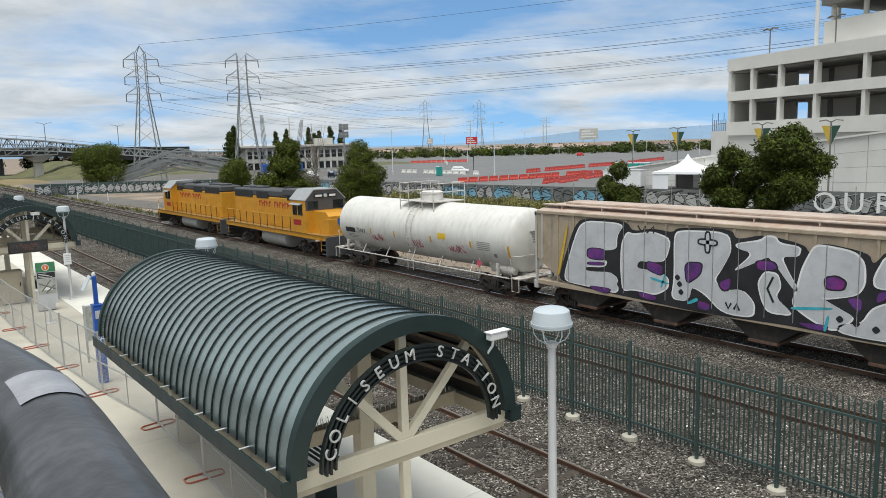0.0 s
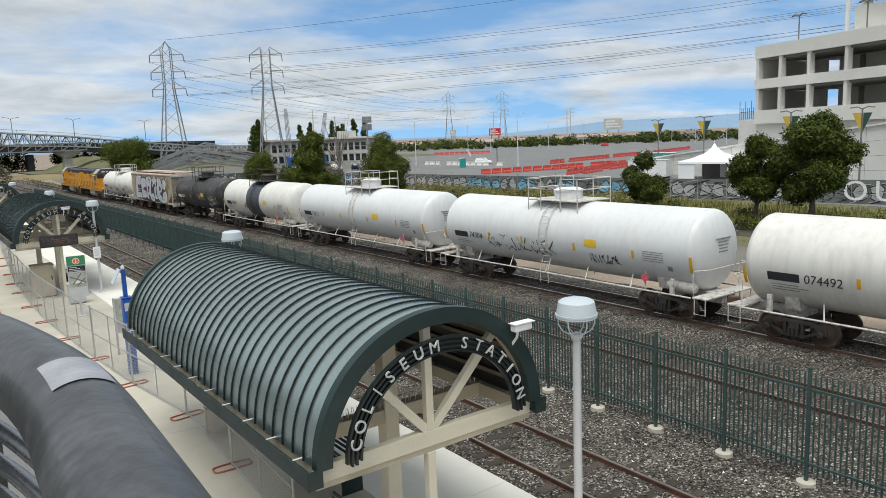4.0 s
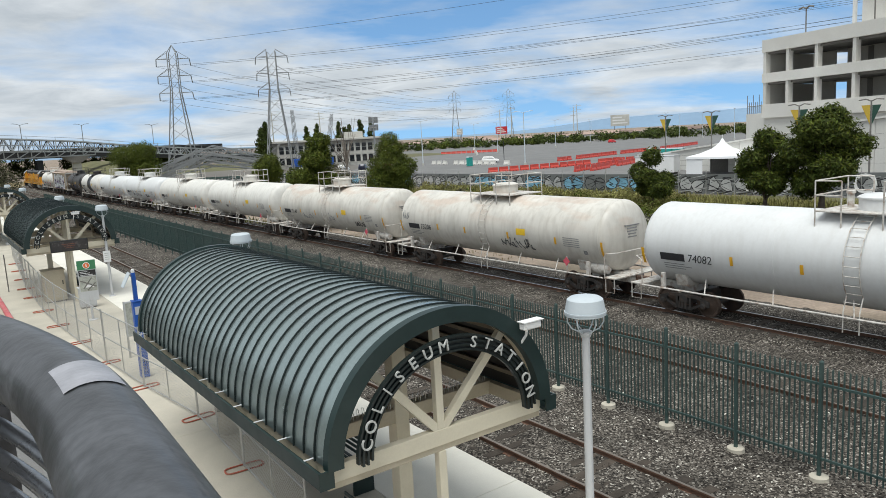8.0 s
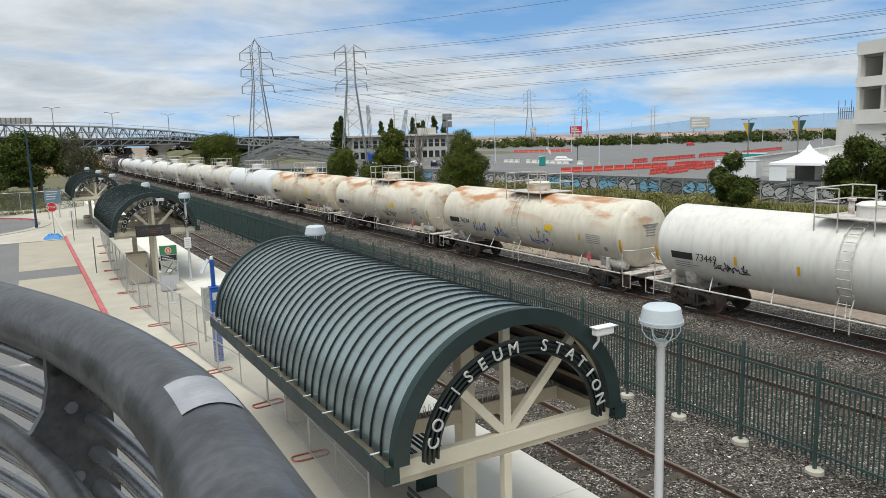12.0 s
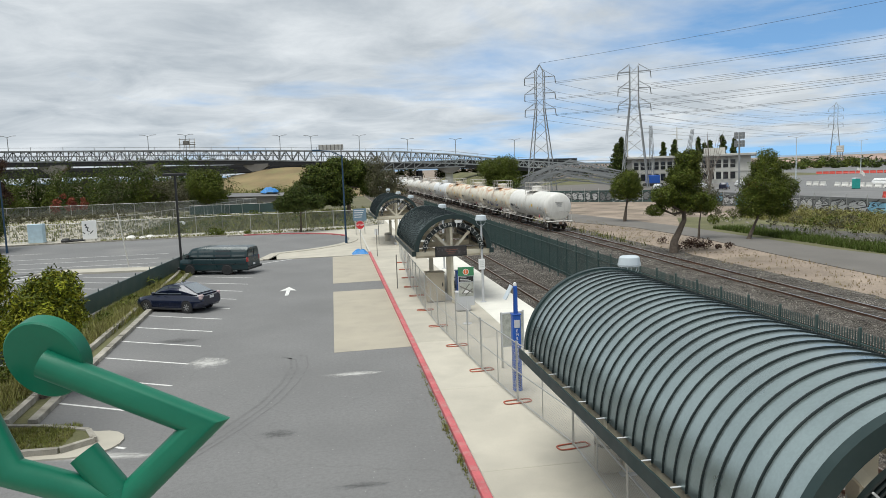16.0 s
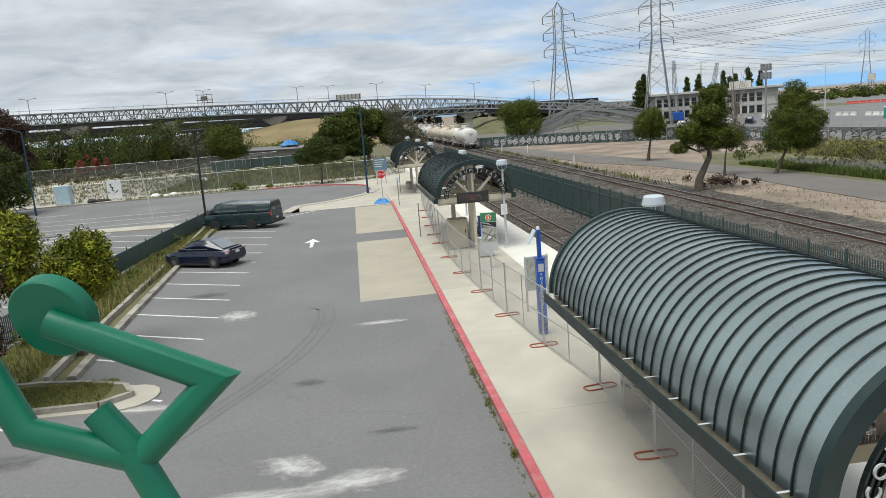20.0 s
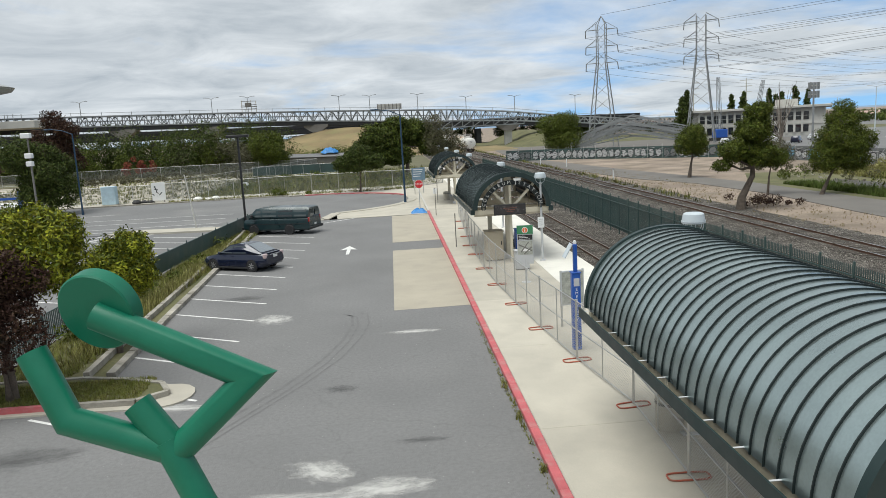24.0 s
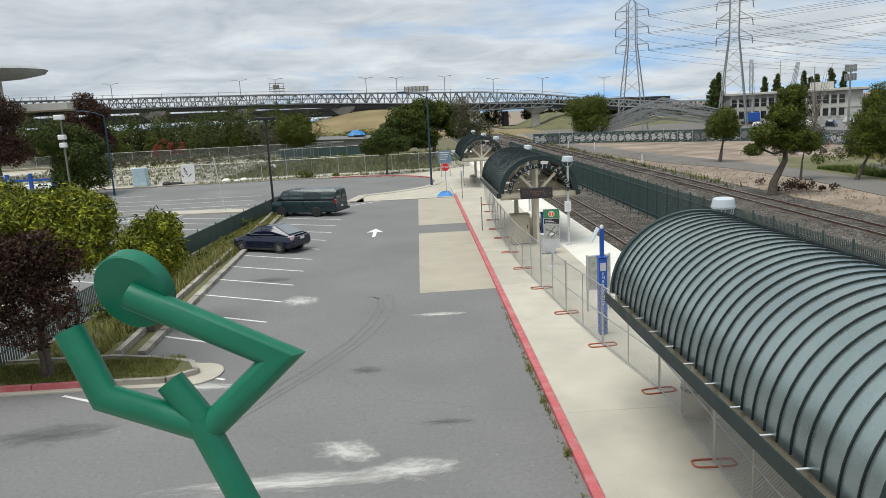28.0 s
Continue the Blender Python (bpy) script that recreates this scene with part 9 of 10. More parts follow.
# ---- the stadium's concrete concourse ----
def stadium():
    s = thing("stadium_concourse", "pale concrete stadium concourse with open decks", "stadium", (99.5, 56.5, 0))
    # local frame: u along the facade, away to the south; v inwards
    u, v = Vector((-5.3, -18.3, 0)).normalized(), Vector((18.3, -5.3, 0)).normalized()
    lu = Vector((-0.55, 0.83, 0)).normalized()
    P = lambda a, b, z: tuple(u * a + v * b + Vector((0, 0, z)))

    def slab(name, z0, z1, m, a0=0.0, a1=64.0, b0=-0.35, b1=24.0):
        g = Mesh().prism([P(a0, b0, z0), P(a1, b0, z0), P(a1, b1, z0), P(a0 + 3, b1, z0), P(a0 - 0.0, 3.0, z0)], (0, 0, z1 - z0))
        return part(name, g, m, s)

    slab("roof_parapet", 16.3, 18.0, concrete_pale)
    slab("deck_parapet", 12.1, 13.4, concrete_pale)
    slab("lower_parapet", 7.2, 9.1, concrete_pale)
    # dark concrete on both ceilings carries the shade of the deep decks
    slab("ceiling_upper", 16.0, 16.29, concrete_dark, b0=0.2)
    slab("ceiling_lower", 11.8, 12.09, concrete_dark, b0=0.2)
    slab("base", -0.3, 7.19, concrete_pale, b0=0.1)
    for a in (0.1, 4.2, 9.0, 14.7, 21.5, 28.5, 35.5, 42.5, 49.5, 56.5, 63.0):
        for z0, z1 in ((13.4, 16.3), (9.1, 12.1)):
            part("column", Mesh().prism([P(a, -0.2, z0), P(a + 0.5, -0.2, z0), P(a + 0.5, 0.6, z0), P(a, 0.6, z0)], (0, 0, z1 - z0)), concrete_pale, s)
    for a0, a1 in ((0.1, 4.3), (6.3, 7.0), (8.1, 62)):
        for z0, z1 in ((13.4, 16.0), (9.1, 11.8)):
            part("rear_wall", Mesh().prism([P(a0, 8.5, z0), P(a1, 8.5, z0), P(a1, 8.8, z0), P(a0, 8.8, z0)], (0, 0, z1 - z0)), concrete_wall, s)
    for z0, z1 in ((13.4, 16.0), (9.1, 11.8)):
        part("side_wall", Mesh().prism([P(0.15, 0.7, z0), P(0.45, 0.7, z0), P(0.45, 8.49, z0), P(0.15, 8.49, z0)], (0, 0, z1 - z0)), concrete_wall, s)
        for a in (9.6, 14.0):
            part("door_recess", Mesh().prism([P(a, 8.40, z0), P(a + 0.8, 8.40, z0), P(a + 0.8, 8.49, z0), P(a, 8.49, z0)], (0, 0, z1 - z0 - 0.1)), concrete_dark, s)
    part("upper_tier", Mesh().prism([P(14.0, 2, 18), P(64, 2, 18), P(64, 14, 18), P(14.0, 14, 18)], (0, 0, 3.1)), concrete_pale, s)
    # shade under the pale upper tier is put into this dark colour
    part("upper_soffit", Mesh().prism([P(14.2, 1.2, 23.0), P(64, 1.2, 23.0), P(64, 22, 22.0), P(16.0, 22, 22.0)], (0, 0, 1.4)), concrete_dark, s, "underside of the upper tier, coloured dark for shade")
    part("upper_beam", Mesh().prism([P(13.9, 0.9, 24.5), P(64, 0.9, 24.5), P(64, 2.2, 24.5), P(13.9, 2.2, 24.5)], (0, 0, 1.5)), concrete_pale, s)
    for a in (14.9, 19.4, 26, 33, 40):
        part("upper_column", Mesh().lathe([(0.32, 21.1), (0.32, 23.4)], 16, at=P(a, 2.6, 0)), concrete_pale, s)
    for a in (11.2, 14.4):
        part("mast", Mesh().lathe([(0.27, 18), (0.27, 46)], 12, at=P(a, 4, 0)), white_plain, s)
    for a in (7.0, 17.2):
        lp = part("deck_lamp", Mesh().tube([P(a, 0.3, 18), P(a, 0.3, 21.2)], 0.09, 6), concrete_dark, s)
        for d in (-1, 1):
            part("lamp_head", Mesh().tube([P(a, 0.3, 21.1), P(a + d * 0.5, 0.3, 21.35), P(a + d * 1.2, 0.3, 21.2)], 0.12, 6), concrete_dark, lp)
    # side terrace with railing, to the north
    part("terrace", Mesh().prism([P(-5.0, 1.5, -0.3), P(0.0, 0.5, -0.3), P(0, 16, -0.3), P(-5, 16, -0.3)], (0, 0, 8.2)), concrete_pale, s)
    for k in range(10):
        part("baluster", Mesh().tube([P(-5 + k * 0.5, 1.7 - 0.1 * k, 7.9), P(-5 + k * 0.5, 1.7 - 0.1 * k, 9.6 if k % 3 else 10.6)], 0.05, 5), concrete_dark, s)
    part("rail", Mesh().tube([P(-5, 1.7, 9.0), P(-0.2, 0.8, 9.0)], 0.05, 5), concrete_dark, s)
    return s


stadium()


def ramp_wall():
    r = thing("ramp_wall", "sloping board-marked concrete ramp wall", "wall", (0, 0, 0))
    a, b = Vector((100, 74, 0)), Vector((80.0, 4, 0))
    n = 17
    for k in range(n):
        for j in range(4):
            t0, t1 = k / n, (k + 1) / n
            p, q = a.lerp(b, t0), a.lerp(b, t1)
            h0, h1 = 2.6 + 7.6 * t0, 2.6 + 7.6 * t1
            z0, z1 = j / 4, (j + 1) / 4
            e = (q - p).normalized() * 0.03
            p2, q2 = p + e, q - e
            g = Mesh().prism([(p2.x, p2.y, -0.3 + h0 * z0 + 0.03), (q2.x, q2.y, -0.3 + h1 * z0 + 0.03), (q2.x, q2.y, -0.3 + h1 * z1), (p2.x, p2.y, -0.3 + h0 * z1)], (0.8, -0.2, 0))
            part("panel", g, concrete_pale, r)
    p, q = a, b
    part("core", Mesh().prism([(a.x + 0.1, a.y, -0.3), (b.x + 0.1, b.y, -0.3), (b.x + 0.1, b.y, 9.75), (a.x + 0.1, a.y, 2.2)], (0.6, -0.15, 0)), concrete_dark, r)
    part("coping", Mesh().bar((a.x + 0.3, a.y, 2.42), (b.x + 0.3, b.y, 10.02), 1.1, 0.22), concrete_pale, r)
    return r


ramp_wall()


def banner_lamp(x, y, h):
    l = thing("banner_lamp", "twin-headed lamp post with green and gold pennants", "street lamp", (x, y, -0.26), -70, "banner lamps")
    part("pole", Mesh().lathe([(0.11, 0), (0.08, h)], 8), concrete_dark, l)
    for s in (-1, 1):
        part("arm", Mesh().tube([(0, 0, h - 0.1), (s * 0.5, 0, h + 0.15), (s * 1.2, 0, h + 0.05)], 0.07, 6), concrete_dark, l)
    gold, grn = MATS.get("pennant_gold") or mat("pennant_gold", (0.55, 0.38, 0.05), 0.7, var=0.1, scale=2, grain=20, bump=0), MATS.get("pennant_green") or mat("pennant_green", (0.02, 0.07, 0.05), 0.7, var=0.1, scale=2, grain=20, bump=0)
    part("pennant", Mesh().prism([(-0.95, 0, h - 0.5), (-0.1, 0, h - 0.5), (-0.1, 0, h - 2.6)], (0, 0.02, 0)), gold, l)
    part("pennant", Mesh().prism([(0.1, 0, h - 0.5), (0.95, 0, h - 0.5), (0.1, 0, h - 2.6)], (0, 0.02, 0)), grn, l)
    return l


bl = banner_lamp(86, 44.0, 8.7)
for x, y in ((85.0, 35.5), (93, 60.5), (103, 76)):
    copy_thing(bl, pose(x, y, -0.26, 0, 0, -70))



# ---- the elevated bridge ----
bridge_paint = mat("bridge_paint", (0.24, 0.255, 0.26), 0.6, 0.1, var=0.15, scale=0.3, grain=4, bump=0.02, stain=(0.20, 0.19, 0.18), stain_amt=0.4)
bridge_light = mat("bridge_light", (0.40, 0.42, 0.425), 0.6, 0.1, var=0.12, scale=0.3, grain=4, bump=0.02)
# near-black puts shade into the colour of deck, far truss and overpass
bridge_shaded = mat("bridge_shaded", (0.026, 0.027, 0.029), 0.7, 0.1, var=0.2, scale=0.3, grain=4, bump=0.02)

def deck_z(x):
    return float(np.interp(x, [-260, -100, -53, -35, -16, 3, 24, 46, 65, 95, 130, 190], [19.6, 17.4, 16.5, 16.0, 15.5, 14.8, 14.2, 12.5, 10.2, 7.4, 6.2, 5.2]))


def truss_h(x):
    return float(np.interp(x, [-260, -35, 3, 24, 46, 65, 190], [3.4, 3.2, 3.9, 4.2, 3.5, 2.6, 2.2]))


def deck_y(x):
    return 235 + (x + 140) * 0.229


def bridge():
    b = thing("truss_bridge", "elevated steel truss guideway on concrete piers", "bridge", (0, 0, 0))
    xs = [-260 + 4.4 * k for k in range(90)]
    for side in (0, 4.5):
        for k, (x0, x1) in enumerate(zip(xs, xs[1:])):
            y0, y1, z0, z1 = deck_y(x0) + side, deck_y(x1) + side, deck_z(x0), deck_z(x1)
            b0, b1, mid = z0 - truss_h(x0), z1 - truss_h(x1), truss_h((x0 + x1) / 2)
            g = Mesh()
            g.bar((x0, y0, z0), (x1, y1, z1), 0.42).bar((x0, y0, b0), (x1, y1, b1), 0.42)
            xm, ym, zm = (x0 + x1) / 2, (y0 + y1) / 2, (z0 + z1) / 2
            g.bar((x0, y0, b0), (x0, y0, z0), 0.26).bar((xm, ym, zm - mid), (xm, ym, zm), 0.18)
            g.bar((x0, y0, b0), (xm, ym, zm), 0.24).bar((xm, ym, zm), (x1, y1, b1), 0.24)
            g.bar((x0, y0, z0 - mid * 0.48), (x1, y1, z1 - mid * 0.48), 0.16)
            part("truss_bay", g, (bridge_light if x0 > 14 else bridge_paint) if side == 0 else bridge_shaded, b)
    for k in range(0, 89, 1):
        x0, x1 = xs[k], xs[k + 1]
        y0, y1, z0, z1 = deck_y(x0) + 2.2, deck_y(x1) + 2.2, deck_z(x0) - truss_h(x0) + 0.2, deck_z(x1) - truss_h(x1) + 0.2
        part("deck", Mesh().bar((x0, y0 + 0.6, z0 - 0.9), (x1, y1 + 0.6, z1 - 0.9), 5.6, 1.7), bridge_shaded, b)
        if k % 2 == 0:
            part("rail_post", Mesh().bar((x0, deck_y(x0), deck_z(x0)), (x0, deck_y(x0), deck_z(x0) + 1.3), 0.12), steel_far, b)
        part("hand_rail", Mesh().bar((x0, deck_y(x0), deck_z(x0) + 1.1), (x1, deck_y(x1), deck_z(x1) + 1.1), 0.1), steel_far, b)
    for x in (-128, -87.4, -60.2, -25.9, 45.3, 88):
        y, z = deck_y(x) + 2.2, deck_z(x) - truss_h(x) - 1.2
        part("pier", Mesh().box(x - 1.4, x + 1.4, y - 1.2, y + 1.2, -0.3, z - 2.2, 0.2), concrete_wall, b)
        # pier caps take dark concrete for the shade under the deck
        part("pier_cap", Mesh().prism([(x - 1.5, y - 2.4, z - 2.6), (x + 1.5, y - 2.4, z - 2.6), (x + 4.2, y - 2.4, z - 0.8), (x + 4.2, y - 2.4, z), (x - 4.2, y - 2.4, z), (x - 4.2, y - 2.4, z - 0.8)], (0, 4.8, 0)), concrete_dark, b)
    # lower truss over the railway
    for k in range(12):
        x0, x1 = 3 + k * 4, 7 + k * 4
        y0, y1 = deck_y(x0) - 3, deck_y(x1) - 3
        z = 10.0
        g = Mesh().bar((x0, y0, z), (x1, y1, z), 0.4).bar((x0, y0, z - 2.4), (x1, y1, z - 2.4), 0.4).bar((x0, y0, z - 2.4), (x1, y1, z), 0.26).bar((x1, y1, z - 2.4), (x1, y1, z), 0.26)
        part("lower_truss_bay", g, bridge_paint, b)
    return b


bridge()


def road_bridge():
    r = thing("road_overpass", "concrete road overpass behind the truss bridge", "bridge", (0, 0, 0))
    # the overpass concrete is coloured near black as if backlit
    part("girder", Mesh().prism([(-260, 262, 11.6), (120, 345, 6.6), (120, 345, 8.6), (-260, 262, 13.6)], (0, 30, 0)), bridge_shaded, r)
    part("parapet", Mesh().prism([(-260, 261.8, 13.6), (120, 344.8, 8.6), (120, 344.8, 9.7), (-260, 261.8, 14.7)], (0, 0.4, 0)), bridge_shaded, r)
    part("soffit", Mesh().prism([(-260, 262.5, 11.2), (120, 345.5, 6.2), (120, 345.5, 6.6), (-260, 262.5, 11.6)], (0, 29, 0)), bridge_shaded, r)
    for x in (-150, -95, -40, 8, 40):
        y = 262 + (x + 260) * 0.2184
        part("pier", Mesh().box(x - 1.2, x + 1.2, y + 2, y + 9, -0.3, 10.6 - (x + 260) * 0.0134, 0.2), bridge_shaded if x > 0 else bridge_shaded, r)
    return r


road_bridge()


def embankment():
    g = Mesh()
    v = []
    for k in range(41):
        x = -120 + k * 4
        top = 9.4 * max(0.0, min(1.0, (x + 64) / 40)) * max(0.0, min(1.0, (14 - x) / 14 if x > 0 else 1)) * max(0, 1 - max(0, x - 4) / 10)
        n = noise.noise((x * 0.1, 0, 0)) * 0.8
        v += [(x, 222, -0.3), (x, 240, (top + n) * 0.5), (x, 262, max(-0.3, top + n)), (x, 275, max(-0.3, top))]
    g.add(v, [(4 * i + j, 4 * i + j + 1, 4 * i + j + 5, 4 * i + j + 4) for i in range(40) for j in range(3)])
    structure("ground_embankment", g, dry_grass, "dry golden grass embankment", True)
    g = Mesh()
    v = []
    for k in range(31):
        x = 34 + k * 5
        top = 5.0 * max(0.0, min(1.0, (x - 44) / 12)) * max(0.06, min(1.0, 1 - (x - 62) / 12))
        v += [(x, 240, -0.3), (x, 262, top * 0.6), (x, 300, top), (x, 330, top)]
    g.add(v, [(4 * i + j, 4 * i + j + 1, 4 * i + j + 5, 4 * i + j + 4) for i in range(30) for j in range(3)])
    structure("ground_embankment_east", g, earth_grass, "scrubby embankment east of the railway", True)


embankment()
scatter("embankment_grass", lambda r: (r.uniform(-46, 4), r.uniform(224, 262)), 1100, 1.3, 0.8, dry_grass, "dry golden grass on the slope", 48, 5, 1.0)


def bridge_lamp(x, y, z, h):
    l = thing("bridge_lamp", "slim roadway lamp above the bridge", "street lamp", (x, y, z), group="bridge lamps")
    part("pole", Mesh().tube([(0, 0, 0), (0, 0, h)], 0.14, 6), steel_far, l)
    for s in (-1, 1):
        part("arm", Mesh().tube([(0, 0, h - 0.2), (s * 1.2, 0, h + 0.3), (s * 2.4, 0, h + 0.4)], 0.1, 5), steel_far, l)
        part("head", Mesh().box(s * 2.6 - 0.5, s * 2.6 + 0.5, -0.2, 0.2, h + 0.32, h + 0.5), steel_far, l)
    return l


brl = bridge_lamp(-120, 297, 10.5, 14.5)
for x, z in ((-72, 10), (-58, 10), (-21, 9.0), (-8, 8.6), (13, 8.4), (35, 6.4), (58, 5.8), (88, 5.0)):
    copy_thing(brl, pose(x, 297 + (x + 120) * 0.22, z, 0, 0, 13))


def gantry(x, w):
    s = thing("road_sign_gantry", "back of a large road sign on the overpass", "sign", (x, 298 + (x + 120) * 0.22, 9.0), 13)
    part("frame", Mesh().box(-w / 2, w / 2, 0, 0.5, 8.0, 10.4, 0.05), concrete_wall, s)
    for k in range(7):
        part("slat", Mesh().box(-w / 2 + k * w / 6.5, -w / 2 + 0.3 + k * w / 6.5, -0.2, -0.02, 8.0, 10.4), concrete_dark, s)
    for sx in (-1, 1):
        part("post", Mesh().box(sx * w * 0.4 - 0.2, sx * w * 0.4 + 0.2, 0, 0.4, 0, 8.0), concrete_dark, s)
    return s


gantry(0.5, 11)


def platform_lift():
    s = thing("work_platform", "scaffold work platform on the bridge deck", "scaffold", (-47.5, deck_y(-47.5), deck_z(-47.5)))
    for k in range(4):
        part("post", Mesh().bar((-2.4 + 1.6 * k, 0, 0), (-2.4 + 1.6 * k, 0, 4.2 - 0.5 * (k % 2)), 0.16), cream_dull, s)
    for z in (1.2, 2.6, 3.8):
        part("ledger", Mesh().bar((-2.6, 0, z), (2.6, 0, z), 0.16), concrete_dark, s)
    part("deck", Mesh().box(-2.6, 2.6, -0.8, 0.8, 1.9, 2.1), concrete_dark, s)
    part("generator", Mesh().box(-1.2, 0.6, -0.6, 0.6, 2.1, 3.3, 0.05), concrete_dark, s)
    return s


platform_lift()


saucer_grey = mat("saucer_grey", (0.36, 0.38, 0.375), 0.55, 0.1, var=0.12, scale=0.15, grain=3, bump=0.03, stain=(0.24, 0.25, 0.245), stain_amt=0.5)


def station_roof():
    s = thing("station_roof", "white saucer-shaped station roof on a column", "roof", (-126, 230, -0.3))
    part("shell", Mesh().lathe([(0.0, 28.6), (6.0, 28.4), (11.0, 27.8), (13.6, 26.9), (12.6, 25.8), (7, 24.6), (1.6, 24.0), (0, 24.0)], 36), saucer_grey, s, smooth=True)
    part("column", Mesh().lathe([(0.7, 0), (0.5, 24.6)], 14), concrete_wall, s)
    part("platform_deck", Mesh().box(-40, 22, -6, 8, 14.4, 16.6, 0.1), concrete_wall, s)
    for k in range(12):
        part("rail_post", Mesh().box(-8 + 2.4 * k, -7.85 + 2.4 * k, -5.9, -5.75, 16.6, 18.6), steel_far, s)
    return s


station_roof()


# ---- street furniture to the west ----
def shoebox_lamp(x, y, h, w):
    l = thing("parking_lamp", "black parking lamp with a flat twin head", "street lamp", (x, y, 0), 0, "parking lamps")
    part("pole", Mesh().box(-0.075, 0.075, -0.075, 0.075, 0.4, h), black, l)
    part("footing", Mesh().lathe([(0.26, 0), (0.26, 0.42), (0.0, 0.44)], 14), concrete, l)
    part("head", Mesh().box(-w / 2, w / 2, -0.28, 0.28, h, h + 0.22, 0.04), black, l)
    part("camera_arm", Mesh().box(-0.02, 0.4, -0.05, 0.05, h * 0.52, h * 0.52 + 0.06), white_plain, l)
    part("camera_dome", Mesh().lathe([(0.0, h * 0.52 - 0.2), (0.1, h * 0.52 - 0.15), (0.12, h * 0.52)], 12, at=(0.4, 0, 0)), white_plain, l)
    return l


sb = shoebox_lamp(-11.85, 57.9, 7.4, 1.7)
copy_thing(sb, pose(-17.3, 29.4, 0))


def blue_pole(x, y, h):
    p = thing("street_lamp", "dark blue street lamp with a long arm", "street lamp", (x, y, 0), 0, "blue street lamps")
    part("pole", Mesh().lathe([(0.14, 0), (0.10, 0.8), (0.07, h)], 10), MATS.get("pole_blue") or mat("pole_blue", (0.012, 0.045, 0.09), 0.5, var=0.1, scale=2, grain=30, bump=0), p, smooth=True)
    part("arm", Mesh().tube([(0, 0, h - 0.1), (-1.0, 0, h + 0.35), (-2.2, 0, h + 0.55)], 0.05, 6), MATS["pole_blue"], p)
    part("head", Mesh().box(-2.9, -2.1, -0.14, 0.14, h + 0.48, h + 0.62, 0.03), MATS["pole_blue"], p)
    return p


bp = blue_pole(1.1, 73.6, 8.9)
copy_thing(bp, pose(-34.4, 82.2, 0))


def camera_pole(x, y):
    p = thing("camera_pole", "grey pole with white camera housings", "pole", (x, y, 0))
    part("pole", Mesh().lathe([(0.12, 0), (0.08, 9.0)], 8), concrete_dark, p)
    for z, s in ((8.8, 0.6), (6.8, 0.45), (6.0, 0.4)):
        part("housing", Mesh().box(-s, s * 0.6, -0.25, 0.25, z - 0.25, z + 0.25, 0.06), white_plain, p)
    return p


camera_pole(-36.2, 76.0)


def leaning_pole():
    p = thing("leaning_post", "thin leaning steel post on the traffic island", "post", (-16.9, 62.3, 0))
    part("post", Mesh().tube([(0, 0, 0), (-0.55, 0, 4.6)], 0.045, 6), concrete_wall, p)
    return p


leaning_pole()
sheet("pavement_traffic_island", [(-24, 61.0), (-13.6, 59.6), (-12.6, 61.4), (-22, 63.2)], 0.08, concrete, "worn concrete traffic island", 0.2)


def street_fence(pts, h, n_m, lab, mat_):
    f = tagged(new("chain_link_fence"), lab, "fence")
    for (ax, ay), (bx, by) in zip(pts, pts[1:]):
        L_ = math.dist((ax, ay), (bx, by))
        n = max(1, int(L_ / n_m))
        for k in range(n + 1):
            t = k / n
            part("post", Mesh().tube([(ax + (bx - ax) * t, ay + (by - ay) * t, -0.2), (ax + (bx - ax) * t, ay + (by - ay) * t, h + 0.1)], 0.04, 6), galv, f)
        for z in (0.15, h):
            part("rail", Mesh().tube([(ax, ay, z), (bx, by, z)], 0.03, 6), galv, f)
        part("mesh", Mesh().bar((ax, ay, h / 2 + 0.05), (bx, by, h / 2 + 0.05), 0.004, h - 0.15), mat_, f)
    return f


chain_dense = chain_link_material("chain_dense", 0.075, 7.0, (0.20, 0.215, 0.205))
street_fence([(-30, 94.0), (-14, 94.6), (3.4, 93.6), (6.6, 97.0)], 2.3, 3.0, "chain-link fence behind the turnaround", chain_dense)
street_fence([(-75, 95.2), (-30, 94.0)], 2.2, 3.0, "chain-link fence along the far pavement", chain_dense)
street_fence([(-30, 94.0), (-16, 158)], 2.4, 4.0, "chain-link fence running back across the field", chain_dense)
street_fence([(-95, 160), (-16, 158)], 2.4, 4.0, "chain-link fence at the back of the field", chain_dense)
street_fence([(-36.5, 68), (-35, 60), (-37.5, 52)], 2.2, 2.4, "leaning sheet-metal fence by the lower lot", galv)
field_soil = mat("field_soil", (0.48, 0.44, 0.36), 0.96, var=0.2, scale=0.12, grain=4, bump=0.4, stain=(0.20, 0.19, 0.10), stain_amt=0.7)
scrub_soil = mat("scrub_soil", (0.145, 0.135, 0.075), 0.97, var=0.25, scale=0.2, grain=6, bump=0.5, stain=(0.075, 0.085, 0.035), stain_amt=0.8)
sheet("ground_scrub", [(-29.6, 94.7), (6.4, 97.2), (9.3, 140), (9.3, 222), (-100, 222), (-100, 160.5), (-16.4, 158.5)], -0.25, scrub_soil, "rough scrub behind the turnaround fence", 0.04)
scatter("scrub_grass", lambda r: (r.uniform(-27, 6), r.uniform(95.5, 140)), 4200, 0.55, 0.30, grass_leaf, "tall weeds in the scrub behind the turnaround", 61, 5, -0.25)
shrubs("scrub_bushes", lambda r: (r.uniform(-26, 5), r.uniform(99, 138)), 46, 1.0, leaf_olive, "low bushes in the scrub behind the turnaround", 62, 130, 0.10, -0.1)
